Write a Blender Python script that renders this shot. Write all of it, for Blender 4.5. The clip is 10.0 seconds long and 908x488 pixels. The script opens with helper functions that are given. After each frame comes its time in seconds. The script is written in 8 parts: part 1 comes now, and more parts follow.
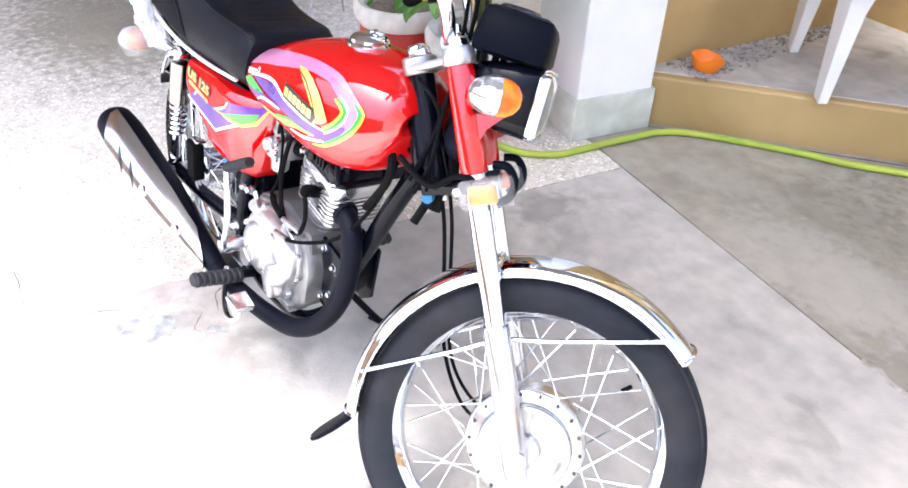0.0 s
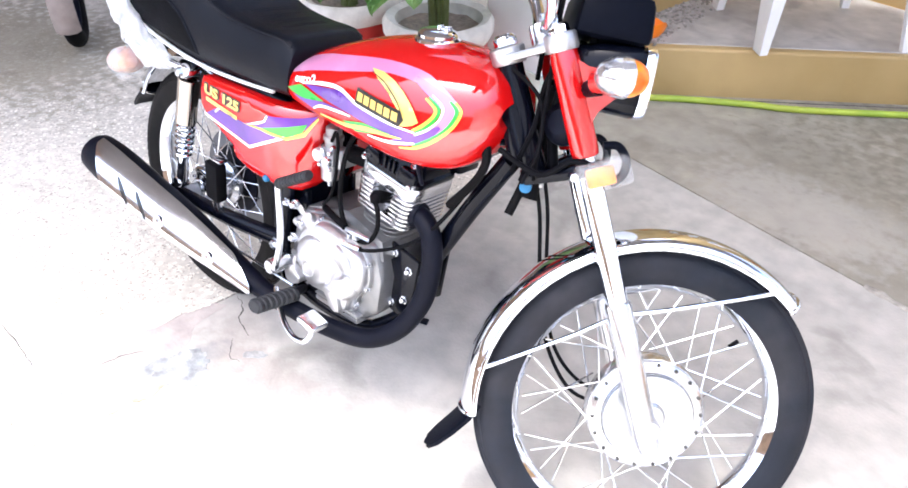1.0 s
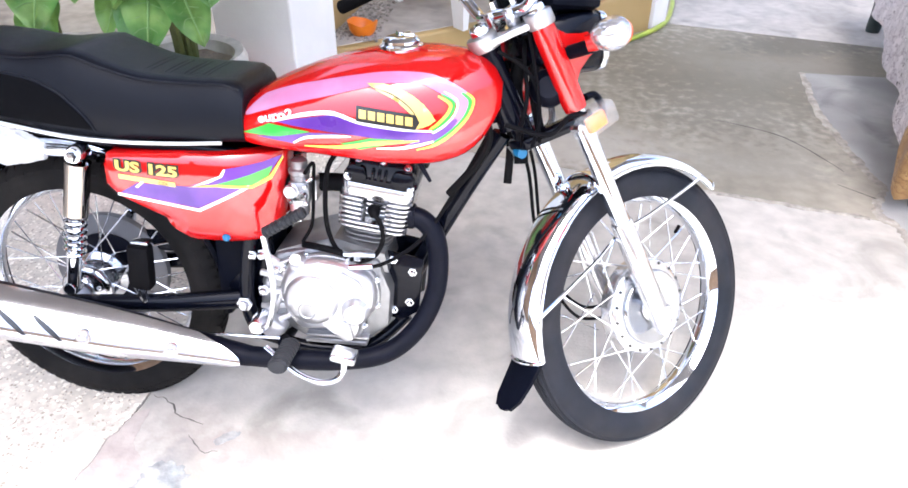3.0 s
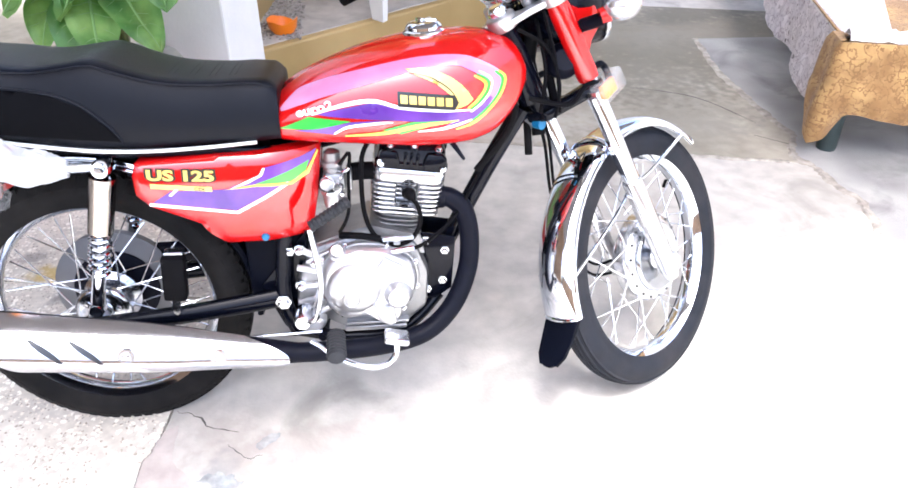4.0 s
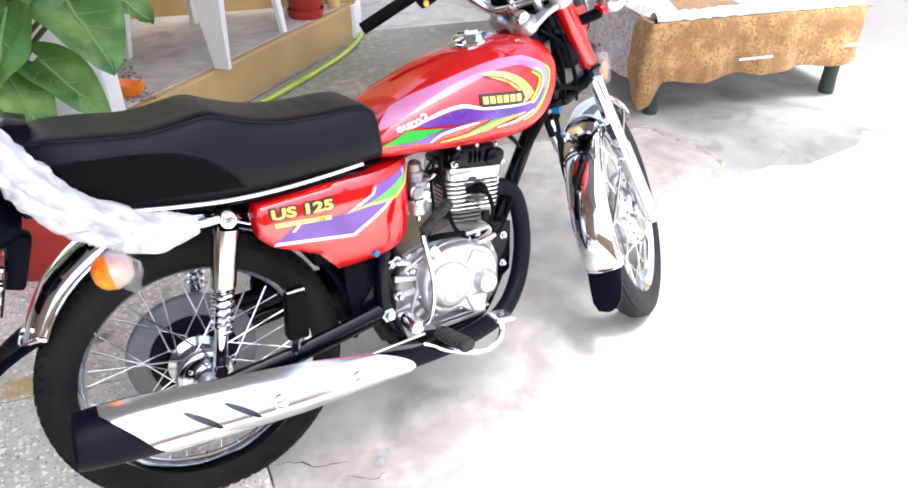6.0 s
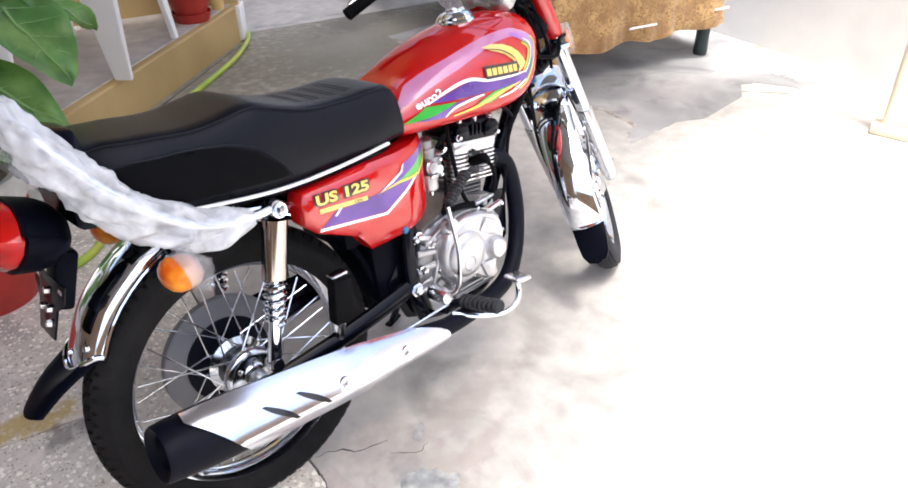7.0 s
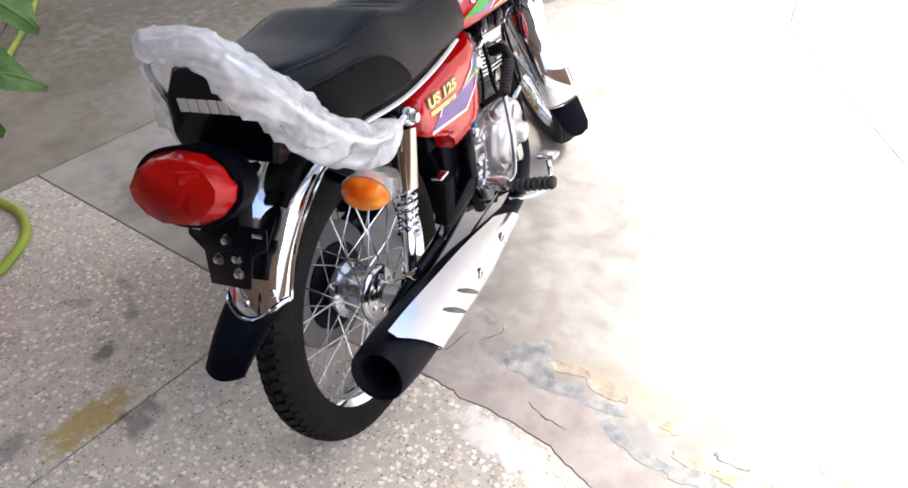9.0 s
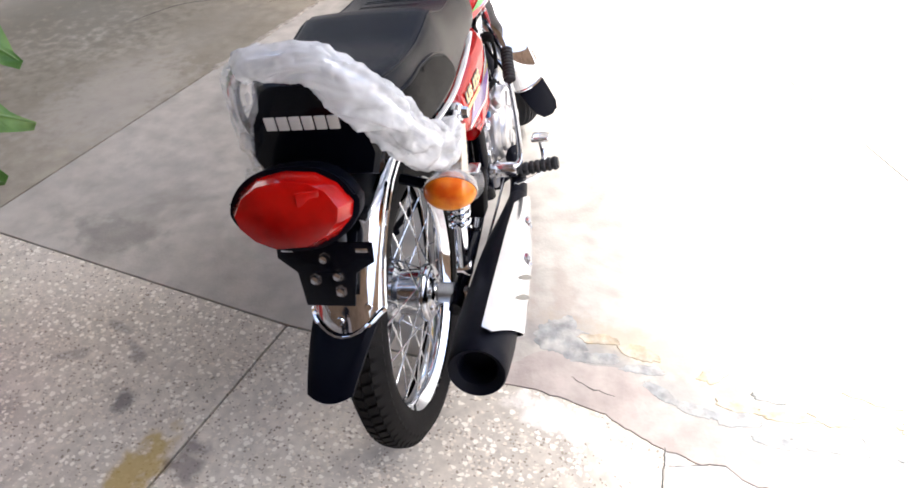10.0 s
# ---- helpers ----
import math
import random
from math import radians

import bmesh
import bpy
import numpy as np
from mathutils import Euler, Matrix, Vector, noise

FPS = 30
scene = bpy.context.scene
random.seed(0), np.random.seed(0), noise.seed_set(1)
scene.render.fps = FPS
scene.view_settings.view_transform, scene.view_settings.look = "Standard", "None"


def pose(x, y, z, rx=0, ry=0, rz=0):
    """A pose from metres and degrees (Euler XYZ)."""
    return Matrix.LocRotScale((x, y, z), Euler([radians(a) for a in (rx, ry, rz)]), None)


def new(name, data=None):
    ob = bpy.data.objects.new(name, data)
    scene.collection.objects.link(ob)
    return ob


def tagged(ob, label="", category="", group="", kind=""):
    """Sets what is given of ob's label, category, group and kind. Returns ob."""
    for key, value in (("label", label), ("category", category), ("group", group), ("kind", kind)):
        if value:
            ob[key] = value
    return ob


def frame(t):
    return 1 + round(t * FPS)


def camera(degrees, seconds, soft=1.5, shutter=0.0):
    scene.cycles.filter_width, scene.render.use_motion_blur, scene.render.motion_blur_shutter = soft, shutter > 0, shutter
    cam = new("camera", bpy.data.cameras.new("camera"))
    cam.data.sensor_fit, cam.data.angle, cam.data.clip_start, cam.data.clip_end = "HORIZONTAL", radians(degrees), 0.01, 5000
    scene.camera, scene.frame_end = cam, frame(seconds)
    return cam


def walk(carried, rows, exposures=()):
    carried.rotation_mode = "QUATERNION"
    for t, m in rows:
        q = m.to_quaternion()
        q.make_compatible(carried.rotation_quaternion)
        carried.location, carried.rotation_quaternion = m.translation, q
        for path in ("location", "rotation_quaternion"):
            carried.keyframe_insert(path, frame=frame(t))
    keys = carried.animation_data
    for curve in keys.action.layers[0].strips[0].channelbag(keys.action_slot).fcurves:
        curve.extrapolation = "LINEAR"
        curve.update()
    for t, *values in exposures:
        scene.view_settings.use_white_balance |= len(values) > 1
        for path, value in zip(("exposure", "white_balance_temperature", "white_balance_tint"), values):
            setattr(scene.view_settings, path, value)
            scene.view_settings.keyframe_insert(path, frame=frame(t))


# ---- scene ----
cam = camera(62.8, 10.0, soft=1.6, shutter=0.15)
PATH = [
    (0, 1.8469, -0.4898, 1.302, 54.42, -1.82, 54.12),
    (0.5, 1.719, -0.642, 1.296, 54.63, -0.27, 45.73),
    (1, 1.5915, -0.7566, 1.3003, 53.54, -0.54, 42.3),
    (1.5, 1.4608, -0.9178, 1.3036, 53.8, -0.58, 28.05),
    (2, 1.3253, -1.0481, 1.3097, 54.65, -1.46, 20.7),
    (2.5, 1.1521, -1.1108, 1.2976, 54.52, -1, 13.46),
    (2.7, 1.0887, -1.1276, 1.3, 54.99, -0.94, 11.4),
    (3.8, 0.7378, -1.2188, 1.3, 55.05, -0.1, -3.72),
    (4, 0.6775, -1.2322, 1.3027, 54.77, -0.43, -4.64),
    (4.5, 0.5291, -1.2081, 1.2819, 56.78, 0.56, -9.72),
    (5, 0.3516, -1.1861, 1.3095, 60.16, -0.16, -16.61),
    (5.5, 0.1743, -1.1796, 1.3089, 60.04, -1.56, -21.8),
    (6, -0.0608, -1.2005, 1.3044, 57.64, -0.09, -29.44),
    (6.2, -0.1302, -1.1993, 1.2985, 57.95, -0.05, -30.45),
    (7.3, -0.4622, -0.9922, 1.2895, 56.61, 0.1, -47.38),
    (7.5, -0.5086, -0.9463, 1.2897, 56.1, -0.23, -49.69),
    (8, -0.7155, -0.8334, 1.2976, 54.95, 0.33, -56.09),
    (8.5, -0.8314, -0.7315, 1.2789, 53.17, -0.56, -59.28),
    (9, -0.8652, -0.5753, 1.2765, 51.38, -0.51, -65.15),
    (9.5, -0.9043, -0.4444, 1.2648, 50.04, -2.1, -70.38),
    (10, -0.9762, -0.2575, 1.2833, 50.73, -0.51, -77.71),
]
walk(cam, [(t, pose(*p)) for t, *p in PATH], exposures=[(0.0, 2.5, 5780, 10), (2.5, 2.42, 5780, 10), (4.0, 2.47, 5780, 10), (5.0, 2.44, 5780, 10), (6.0, 2.18, 5900, 10), (7.5, 1.62, 6120, 10), (8.5, 1.65, 6170, 10), (9.0, 1.57, 6190, 10), (9.5, 1.66, 6210, 10), (10.0, 1.78, 6230, 10)])

# ---- world, sun, light ----
world = bpy.data.worlds.new("sky")
scene.world = world
world.use_nodes = True
wn = world.node_tree.nodes
sky = wn.new("ShaderNodeTexSky")
sky.sky_type, sky.sun_disc = "NISHITA", False
sky.sun_elevation, sky.sun_rotation = radians(74), radians(200)
world.node_tree.links.new(sky.outputs[0], wn["Background"].inputs[0])
sky.dust_density, sky.ozone_density = 8.0, 1.5
wn["Background"].inputs[1].default_value = 0.15
SUN_DIR = Vector((0.1, 0.27, -0.96)).normalized()
sun = new("sun", bpy.data.lights.new("sun", "SUN"))
sun.data.energy, sun.data.angle, sun.data.color = 2.6, radians(12), (1.0, 0.96, 0.9)
sun.matrix_world = Matrix.LocRotScale((0, -4, 8), SUN_DIR.to_track_quat("-Z", "Y"), None)

# ---- materials ----


def mat(name, color, rough=0.5, metal=0.0, vary=0.12, scale=8.0, bump=0.0, bscale=60.0, coat=0.0, second=None, mix_scale=2.0, trans=0.0, ior=1.45,
        rvary=0.1, sheen=0.0, alpha=1.0, spec=0.5):
    m = bpy.data.materials.new(name)
    m.use_nodes = True
    n, l = m.node_tree.nodes, m.node_tree.links
    b = n["Principled BSDF"]
    tc = n.new("ShaderNodeTexCoord")
    n1 = n.new("ShaderNodeTexNoise")
    n1.inputs["Scale"].default_value, n1.inputs["Detail"].default_value = scale, 6
    n2 = n.new("ShaderNodeTexNoise")
    n2.inputs["Scale"].default_value, n2.inputs["Detail"].default_value = mix_scale, 4
    for q in (n1, n2):
        l.new(tc.outputs["Object"], q.inputs["Vector"])
    r1 = n.new("ShaderNodeMapRange")
    r1.inputs[1].default_value, r1.inputs[2].default_value = 0.25, 0.75
    r1.inputs[3].default_value, r1.inputs[4].default_value = 1 - vary, 1 + vary
    l.new(n1.outputs[0], r1.inputs[0])
    mx = n.new("ShaderNodeMix")
    mx.data_type = "RGBA"
    s = second or color
    mx.inputs[6].default_value, mx.inputs[7].default_value = (*color, 1), (*s, 1)
    r2 = n.new("ShaderNodeMapRange")
    r2.inputs[1].default_value, r2.inputs[2].default_value = 0.4, 0.62
    l.new(n2.outputs[0], r2.inputs[0])
    l.new(r2.outputs[0], mx.inputs[0])
    mul = n.new("ShaderNodeVectorMath")
    mul.operation = "SCALE"
    l.new(mx.outputs[2], mul.inputs[0])
    l.new(r1.outputs[0], mul.inputs["Scale"])
    l.new(mul.outputs[0], b.inputs["Base Color"])
    rr = n.new("ShaderNodeMapRange")
    rr.inputs[1].default_value, rr.inputs[2].default_value = 0.3, 0.7
    rr.inputs[3].default_value, rr.inputs[4].default_value = max(0.02, rough - rvary * rough), min(1, rough + rvary * rough)
    l.new(n2.outputs[0], rr.inputs[0])
    l.new(rr.outputs[0], b.inputs["Roughness"])
    b.inputs["Metallic"].default_value = metal
    b.inputs["Coat Weight"].default_value = coat
    b.inputs["Coat Roughness"].default_value = 0.04
    b.inputs["Transmission Weight"].default_value = trans
    b.inputs["IOR"].default_value = ior
    b.inputs["Sheen Weight"].default_value = sheen
    b.inputs["Alpha"].default_value = alpha
    b.inputs["Specular IOR Level"].default_value = spec
    if bump:
        n3 = n.new("ShaderNodeTexNoise")
        n3.inputs["Scale"].default_value, n3.inputs["Detail"].default_value = bscale, 8
        l.new(tc.outputs["Object"], n3.inputs["Vector"])
        bp = n.new("ShaderNodeBump")
        bp.inputs["Strength"].default_value, bp.inputs["Distance"].default_value = bump, 0.004
        l.new(n3.outputs[0], bp.inputs["Height"])
        l.new(bp.outputs[0], b.inputs["Normal"])
    return m


RED = mat("red_paint", (0.44, 0.0032, 0.0034), 0.5, coat=0.72, vary=0.03, spec=0.0)
RED.node_tree.nodes["Principled BSDF"].inputs["Coat IOR"].default_value = 2.0
CHROME = mat("chrome", (0.8, 0.84, 0.91), 0.06, 1.0, vary=0.03)
# chrome darkened and warmed: a tan reflection put into the base colour
SHOCK_CHROME = mat("tan_reflection_chrome", (0.46, 0.42, 0.38), 0.1, 1.0, vary=0.05)
STEEL = mat("bright_steel", (0.72, 0.74, 0.78), 0.22, 1.0, vary=0.06, scale=30)
ALU = mat("cast_aluminium", (0.46, 0.46, 0.465), 0.38, 0.85, vary=0.08, scale=40, bump=0.15, bscale=260)
ALU_GREY = mat("dull_cast_alloy", (0.27, 0.272, 0.28), 0.4, 0.85, vary=0.15, scale=30, bump=0.18, bscale=260)
ALU_WHITE = mat("polished_alloy", (0.66, 0.66, 0.675), 0.22, 0.95, vary=0.05, scale=25)
SHIELD = mat("bright_shield_metal", (0.74, 0.76, 0.82), 0.15, 1.0, vary=0.05, scale=25)
ALU_CAST = mat("satin_cast_alloy", (0.58, 0.58, 0.595), 0.34, 0.88, vary=0.06, scale=30, bump=0.12, bscale=300)
HUB_CHROME = mat("dull_chrome", (0.5, 0.52, 0.56), 0.16, 1.0, vary=0.1, scale=30)
ALU_DARK = mat("sooty_cast_alloy", (0.2, 0.2, 0.205), 0.5, 0.7, vary=0.15, scale=40, bump=0.15, bscale=260)
ZINC = mat("zinc_plate", (0.55, 0.58, 0.62), 0.3, 0.9, vary=0.12, scale=40)
BLACK = mat("gloss_black_paint", (0.002, 0.0026, 0.006), 0.25, coat=0.16, vary=0.1, spec=0.1)
SATIN = mat("heatproof_black", (0.0028, 0.0034, 0.0082), 0.5, spec=0.13, vary=0.2, scale=60, bump=0.1, bscale=500)
PLASTIC = mat("black_plastic", (0.002, 0.0027, 0.0062), 0.42, spec=0.06, vary=0.15, scale=50, bump=0.08, bscale=400)
RUBBER = mat("tyre_rubber", (0.0024, 0.0024, 0.0034), 0.72, spec=0.08, vary=0.2, scale=25, second=(0.005, 0.0048, 0.005), mix_scale=6, bump=0.1, bscale=300)
RUBBER_TYRE = mat("worn_tyre_rubber", (0.0058, 0.0056, 0.006), 0.72, spec=0.15, vary=0.25, scale=25, second=(0.014, 0.013, 0.0125), mix_scale=7, bump=0.12, bscale=300)
PEG_RUBBER = mat("grey_peg_rubber", (0.022, 0.023, 0.026), 0.6, spec=0.3, vary=0.3, scale=60)
# front tyre's paler bluish rubber: sunlit haze put into its colour
RUBBER_HAZY = mat("hazy_tyre_rubber", (0.0078, 0.01, 0.016), 0.7, spec=0.25, vary=0.25, scale=25, second=(0.019, 0.019, 0.023), mix_scale=7, bump=0.1, bscale=300)
VINYL = mat("seat_vinyl", (0.0036, 0.0045, 0.0078), 0.35, spec=0.17, vary=0.12, scale=20, bump=0.22, bscale=900)
VINYL_DARK = mat("seat_side_vinyl", (0.0015, 0.0016, 0.0025), 0.5, spec=0.06, vary=0.12, scale=20, bump=0.35, bscale=700)
WHITE_TRIM = mat("white_trim", (0.8, 0.8, 0.78), 0.3, vary=0.04)
D_WHITE = mat("decal_white", (0.82, 0.82, 0.82), 0.3, coat=0.6, vary=0.03)
D_PURPLE = mat("decal_purple", (0.065, 0.012, 0.21), 0.3, coat=0.6, vary=0.08, scale=20, second=(0.13, 0.035, 0.31), mix_scale=9)
D_GREEN = mat("decal_green", (0.02, 0.33, 0.03), 0.3, coat=0.6, vary=0.08, second=(0.07, 0.42, 0.04), mix_scale=12)
D_YELLOW = mat("decal_yellow", (0.75, 0.55, 0.05), 0.3, coat=0.8, vary=0.08)
D_LILAC = mat("decal_lilac", (0.3, 0.12, 0.42), 0.3, coat=0.7, vary=0.06, second=(0.42, 0.2, 0.5), mix_scale=9)
D_BLUSH = mat("decal_blush", (0.44, 0.16, 0.3), 0.3, coat=0.7, vary=0.06, second=(0.56, 0.3, 0.46), mix_scale=6)
D_GOLD = mat("decal_gold", (0.78, 0.55, 0.14), 0.3, 0.3, coat=0.6, vary=0.08)
D_BLACK = mat("decal_black", (0.012, 0.012, 0.012), 0.3, coat=0.6)
LENS_RED = mat("red_lens", (0.5, 0.0035, 0.002), 0.2, coat=0.7, spec=0.1, vary=0.1, scale=30, second=(0.24, 0.0012, 0.0008), mix_scale=12)
LENS_ORANGE = mat("orange_lens", (0.75, 0.1, 0.006), 0.3, coat=0.6, spec=0.1, vary=0.12, scale=40, second=(0.9, 0.32, 0.02), mix_scale=18)
SILVER = mat("silvered_plastic", (0.6, 0.6, 0.62), 0.16, 0.8, coat=0.6, vary=0.25, scale=60, bump=0.2, bscale=70)
LENS_GLASS = mat("lamp_glass", (0.42, 0.44, 0.46), 0.06, trans=0.5, coat=1.0, vary=0.2, scale=40)
LENS_CLEAR = mat("clear_lens", (0.86, 0.86, 0.86), 0.12, trans=0.75, coat=1.0, vary=0.05)
BLUE = mat("blue_plastic", (0.01, 0.13, 0.28), 0.35)
GLASS_BLACK = mat("dial_glass", (0.015, 0.017, 0.02), 0.06, coat=1.0)


def concrete_mat(name, c1, c2, stain, s1=1.6, s2=14, bump=0.25, chips=None):
    m = mat(name, c1, 0.62, vary=0.19, scale=s2, second=c2, mix_scale=s1, bump=bump, bscale=120, rvary=0.3)
    n, l = m.node_tree.nodes, m.node_tree.links
    b = n["Principled BSDF"]
    src = b.inputs["Base Color"].links[0].from_socket
    tc = n.new("ShaderNodeTexCoord")
    st = n.new("ShaderNodeTexNoise")
    st.inputs["Scale"].default_value, st.inputs["Detail"].default_value, st.inputs["Distortion"].default_value = 3.3, 9, 1.2
    l.new(tc.outputs["Object"], st.inputs["Vector"])
    rg = n.new("ShaderNodeMapRange")
    rg.inputs[1].default_value, rg.inputs[2].default_value = 0.56, 0.72
    l.new(st.outputs[0], rg.inputs[0])
    mx = n.new("ShaderNodeMix")
    mx.data_type = "RGBA"
    l.new(src, mx.inputs[6])
    mx.inputs[7].default_value = (*stain, 1)
    sc = n.new("ShaderNodeMath")
    sc.operation = "MULTIPLY"
    sc.inputs[1].default_value = 0.75
    l.new(rg.outputs[0], sc.inputs[0])
    l.new(sc.outputs[0], mx.inputs[0])
    out = mx.outputs[2]
    if chips:
        warp = n.new("ShaderNodeTexNoise")
        warp.inputs["Scale"].default_value, warp.inputs["Detail"].default_value = 110, 2
        l.new(tc.outputs["Object"], warp.inputs["Vector"])
        bend = n.new("ShaderNodeVectorMath")
        bend.operation = "MULTIPLY_ADD"
        l.new(warp.outputs[1], bend.inputs[0])
        bend.inputs[1].default_value = (0.012, 0.012, 0.0)
        l.new(tc.outputs["Object"], bend.inputs[2])
        for scale, lim, col in ((130, 0.4, chips[2]), (118, 0.52, chips[1]), (76, 0.47, chips[0])):
            vo = n.new("ShaderNodeTexVoronoi")
            vo.inputs["Scale"].default_value = scale
            l.new(bend.outputs[0], vo.inputs["Vector"])
            wh = n.new("ShaderNodeSeparateColor")
            l.new(vo.outputs["Color"], wh.inputs[0])
            size = n.new("ShaderNodeMapRange")
            size.inputs[1].default_value, size.inputs[2].default_value = 0.25, 0.95
            size.inputs[3].default_value, size.inputs[4].default_value = 0.0, lim
            l.new(wh.outputs[0], size.inputs[0])
            lt = n.new("ShaderNodeMath")
            lt.operation = "LESS_THAN"
            l.new(vo.outputs["Distance"], lt.inputs[0])
            l.new(size.outputs[0], lt.inputs[1])
            m2 = n.new("ShaderNodeMix")
            m2.data_type = "RGBA"
            l.new(lt.outputs[0], m2.inputs[0])
            l.new(out, m2.inputs[6])
            m2.inputs[7].default_value = (*col, 1)
            out = m2.outputs[2]
    l.new(out, b.inputs["Base Color"])
    return m


def spots(m, marks):
    """Adds patches to a floor's colour, stains as well as painted light and shade: (x, y, half length, half width, turn
    in degrees, colour, strength), ragged at their rims.
    """
    n, l = m.node_tree.nodes, m.node_tree.links
    b = n["Principled BSDF"]
    tc = n.new("ShaderNodeTexCoord")
    no = n.new("ShaderNodeTexNoise")
    no.inputs["Scale"].default_value, no.inputs["Detail"].default_value = 24, 7
    l.new(tc.outputs["Object"], no.inputs["Vector"])
    for x, y, a, c, turn, col, strength in marks:
        mp = n.new("ShaderNodeMapping")
        mp.vector_type = "TEXTURE"
        mp.inputs["Location"].default_value = (x, y, 0)
        mp.inputs["Rotation"].default_value = (0, 0, radians(turn))
        mp.inputs["Scale"].default_value = (a, c, 1)
        l.new(tc.outputs["Object"], mp.inputs["Vector"])
        ln = n.new("ShaderNodeVectorMath")
        ln.operation = "LENGTH"
        l.new(mp.outputs[0], ln.inputs[0])
        ad = n.new("ShaderNodeMath")
        ad.operation = "MULTIPLY_ADD"
        l.new(no.outputs[0], ad.inputs[0])
        ad.inputs[1].default_value = 1.9
        l.new(ln.outputs["Value"], ad.inputs[2])
        rg = n.new("ShaderNodeMapRange")
        rg.inputs[1].default_value, rg.inputs[2].default_value = 1.45, 1.95
        rg.inputs[3].default_value, rg.inputs[4].default_value = strength, 0.0
        l.new(ad.outputs[0], rg.inputs[0])
        mx = n.new("ShaderNodeMix")
        mx.data_type = "RGBA"
        l.new(rg.outputs[0], mx.inputs[0])
        l.new(b.inputs["Base Color"].links[0].from_socket, mx.inputs[6])
        mx.inputs[7].default_value = (*col, 1)
        l.new(mx.outputs[2], b.inputs["Base Color"])


CONCRETE = concrete_mat("smooth_concrete", (0.475, 0.45, 0.405), (0.4, 0.38, 0.345), (0.25, 0.237, 0.21))
CONCRETE_OLD = concrete_mat("old_concrete", (0.345, 0.315, 0.255), (0.255, 0.233, 0.188), (0.17, 0.155, 0.125), s1=1.3)
CONCRETE_DARK = concrete_mat("trowelled_concrete", (0.45, 0.425, 0.39), (0.35, 0.33, 0.305), (0.21, 0.2, 0.19), s1=2.2)
TERRAZZO = concrete_mat("terrazzo", (0.66, 0.61, 0.53), (0.53, 0.49, 0.42), (0.34, 0.31, 0.27), s1=1.8, s2=40, bump=0.12,
                        chips=((0.86, 0.82, 0.73), (0.72, 0.66, 0.56), (0.3, 0.26, 0.21)))
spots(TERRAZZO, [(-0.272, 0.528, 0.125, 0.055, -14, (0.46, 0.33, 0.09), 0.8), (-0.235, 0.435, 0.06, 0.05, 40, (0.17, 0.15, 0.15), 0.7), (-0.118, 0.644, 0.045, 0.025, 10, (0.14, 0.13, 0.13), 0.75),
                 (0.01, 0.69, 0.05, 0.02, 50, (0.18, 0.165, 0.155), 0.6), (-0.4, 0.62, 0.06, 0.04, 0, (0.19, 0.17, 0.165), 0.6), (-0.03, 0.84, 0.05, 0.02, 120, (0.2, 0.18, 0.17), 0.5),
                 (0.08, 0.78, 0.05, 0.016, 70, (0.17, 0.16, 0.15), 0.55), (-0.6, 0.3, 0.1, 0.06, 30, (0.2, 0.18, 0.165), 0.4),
                 # shade painted into the colour at (-2.5, 1.1), by the parked motorcycle
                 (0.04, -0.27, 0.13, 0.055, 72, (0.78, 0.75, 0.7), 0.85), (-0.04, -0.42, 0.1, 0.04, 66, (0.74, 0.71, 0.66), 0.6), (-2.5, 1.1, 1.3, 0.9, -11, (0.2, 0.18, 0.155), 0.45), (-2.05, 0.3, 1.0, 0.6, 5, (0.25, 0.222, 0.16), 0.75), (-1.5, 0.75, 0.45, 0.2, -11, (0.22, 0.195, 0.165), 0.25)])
spots(CONCRETE, [(0.62, 1.02, 0.3, 0.2, -12, (0.2, 0.193, 0.172), 0.2), (0.4, 0.98, 0.08, 0.16, 0, (0.19, 0.182, 0.165), 0.4),
                 (1.68, -0.44, 0.05, 0.035, 20, (0.25, 0.2, 0.15), 0.5), (0.75, 0.7, 0.25, 0.1, 10, (0.27, 0.26, 0.26), 0.2)])
spots(CONCRETE, [(0.3, -0.16, 0.22, 0.1, 120, (0.33, 0.295, 0.27), 0.5), (0.5, -0.12, 0.3, 0.06, 5, (0.33, 0.285, 0.255), 0.5), (0.27, -0.5, 0.34, 0.07, 78, (0.38, 0.325, 0.245), 0.6),
                 (0.22, -0.8, 0.26, 0.09, 84, (0.38, 0.33, 0.25), 0.6), (0.24, -0.3, 0.2, 0.06, 74, (0.25, 0.25, 0.245), 0.65), (0.14, -0.62, 0.3, 0.07, 78, (0.27, 0.265, 0.255), 0.6),
                 (0.11, -0.86, 0.26, 0.08, 95, (0.27, 0.26, 0.25), 0.55), (0.42, -0.25, 0.16, 0.03, 15, (0.34, 0.29, 0.25), 0.5)])
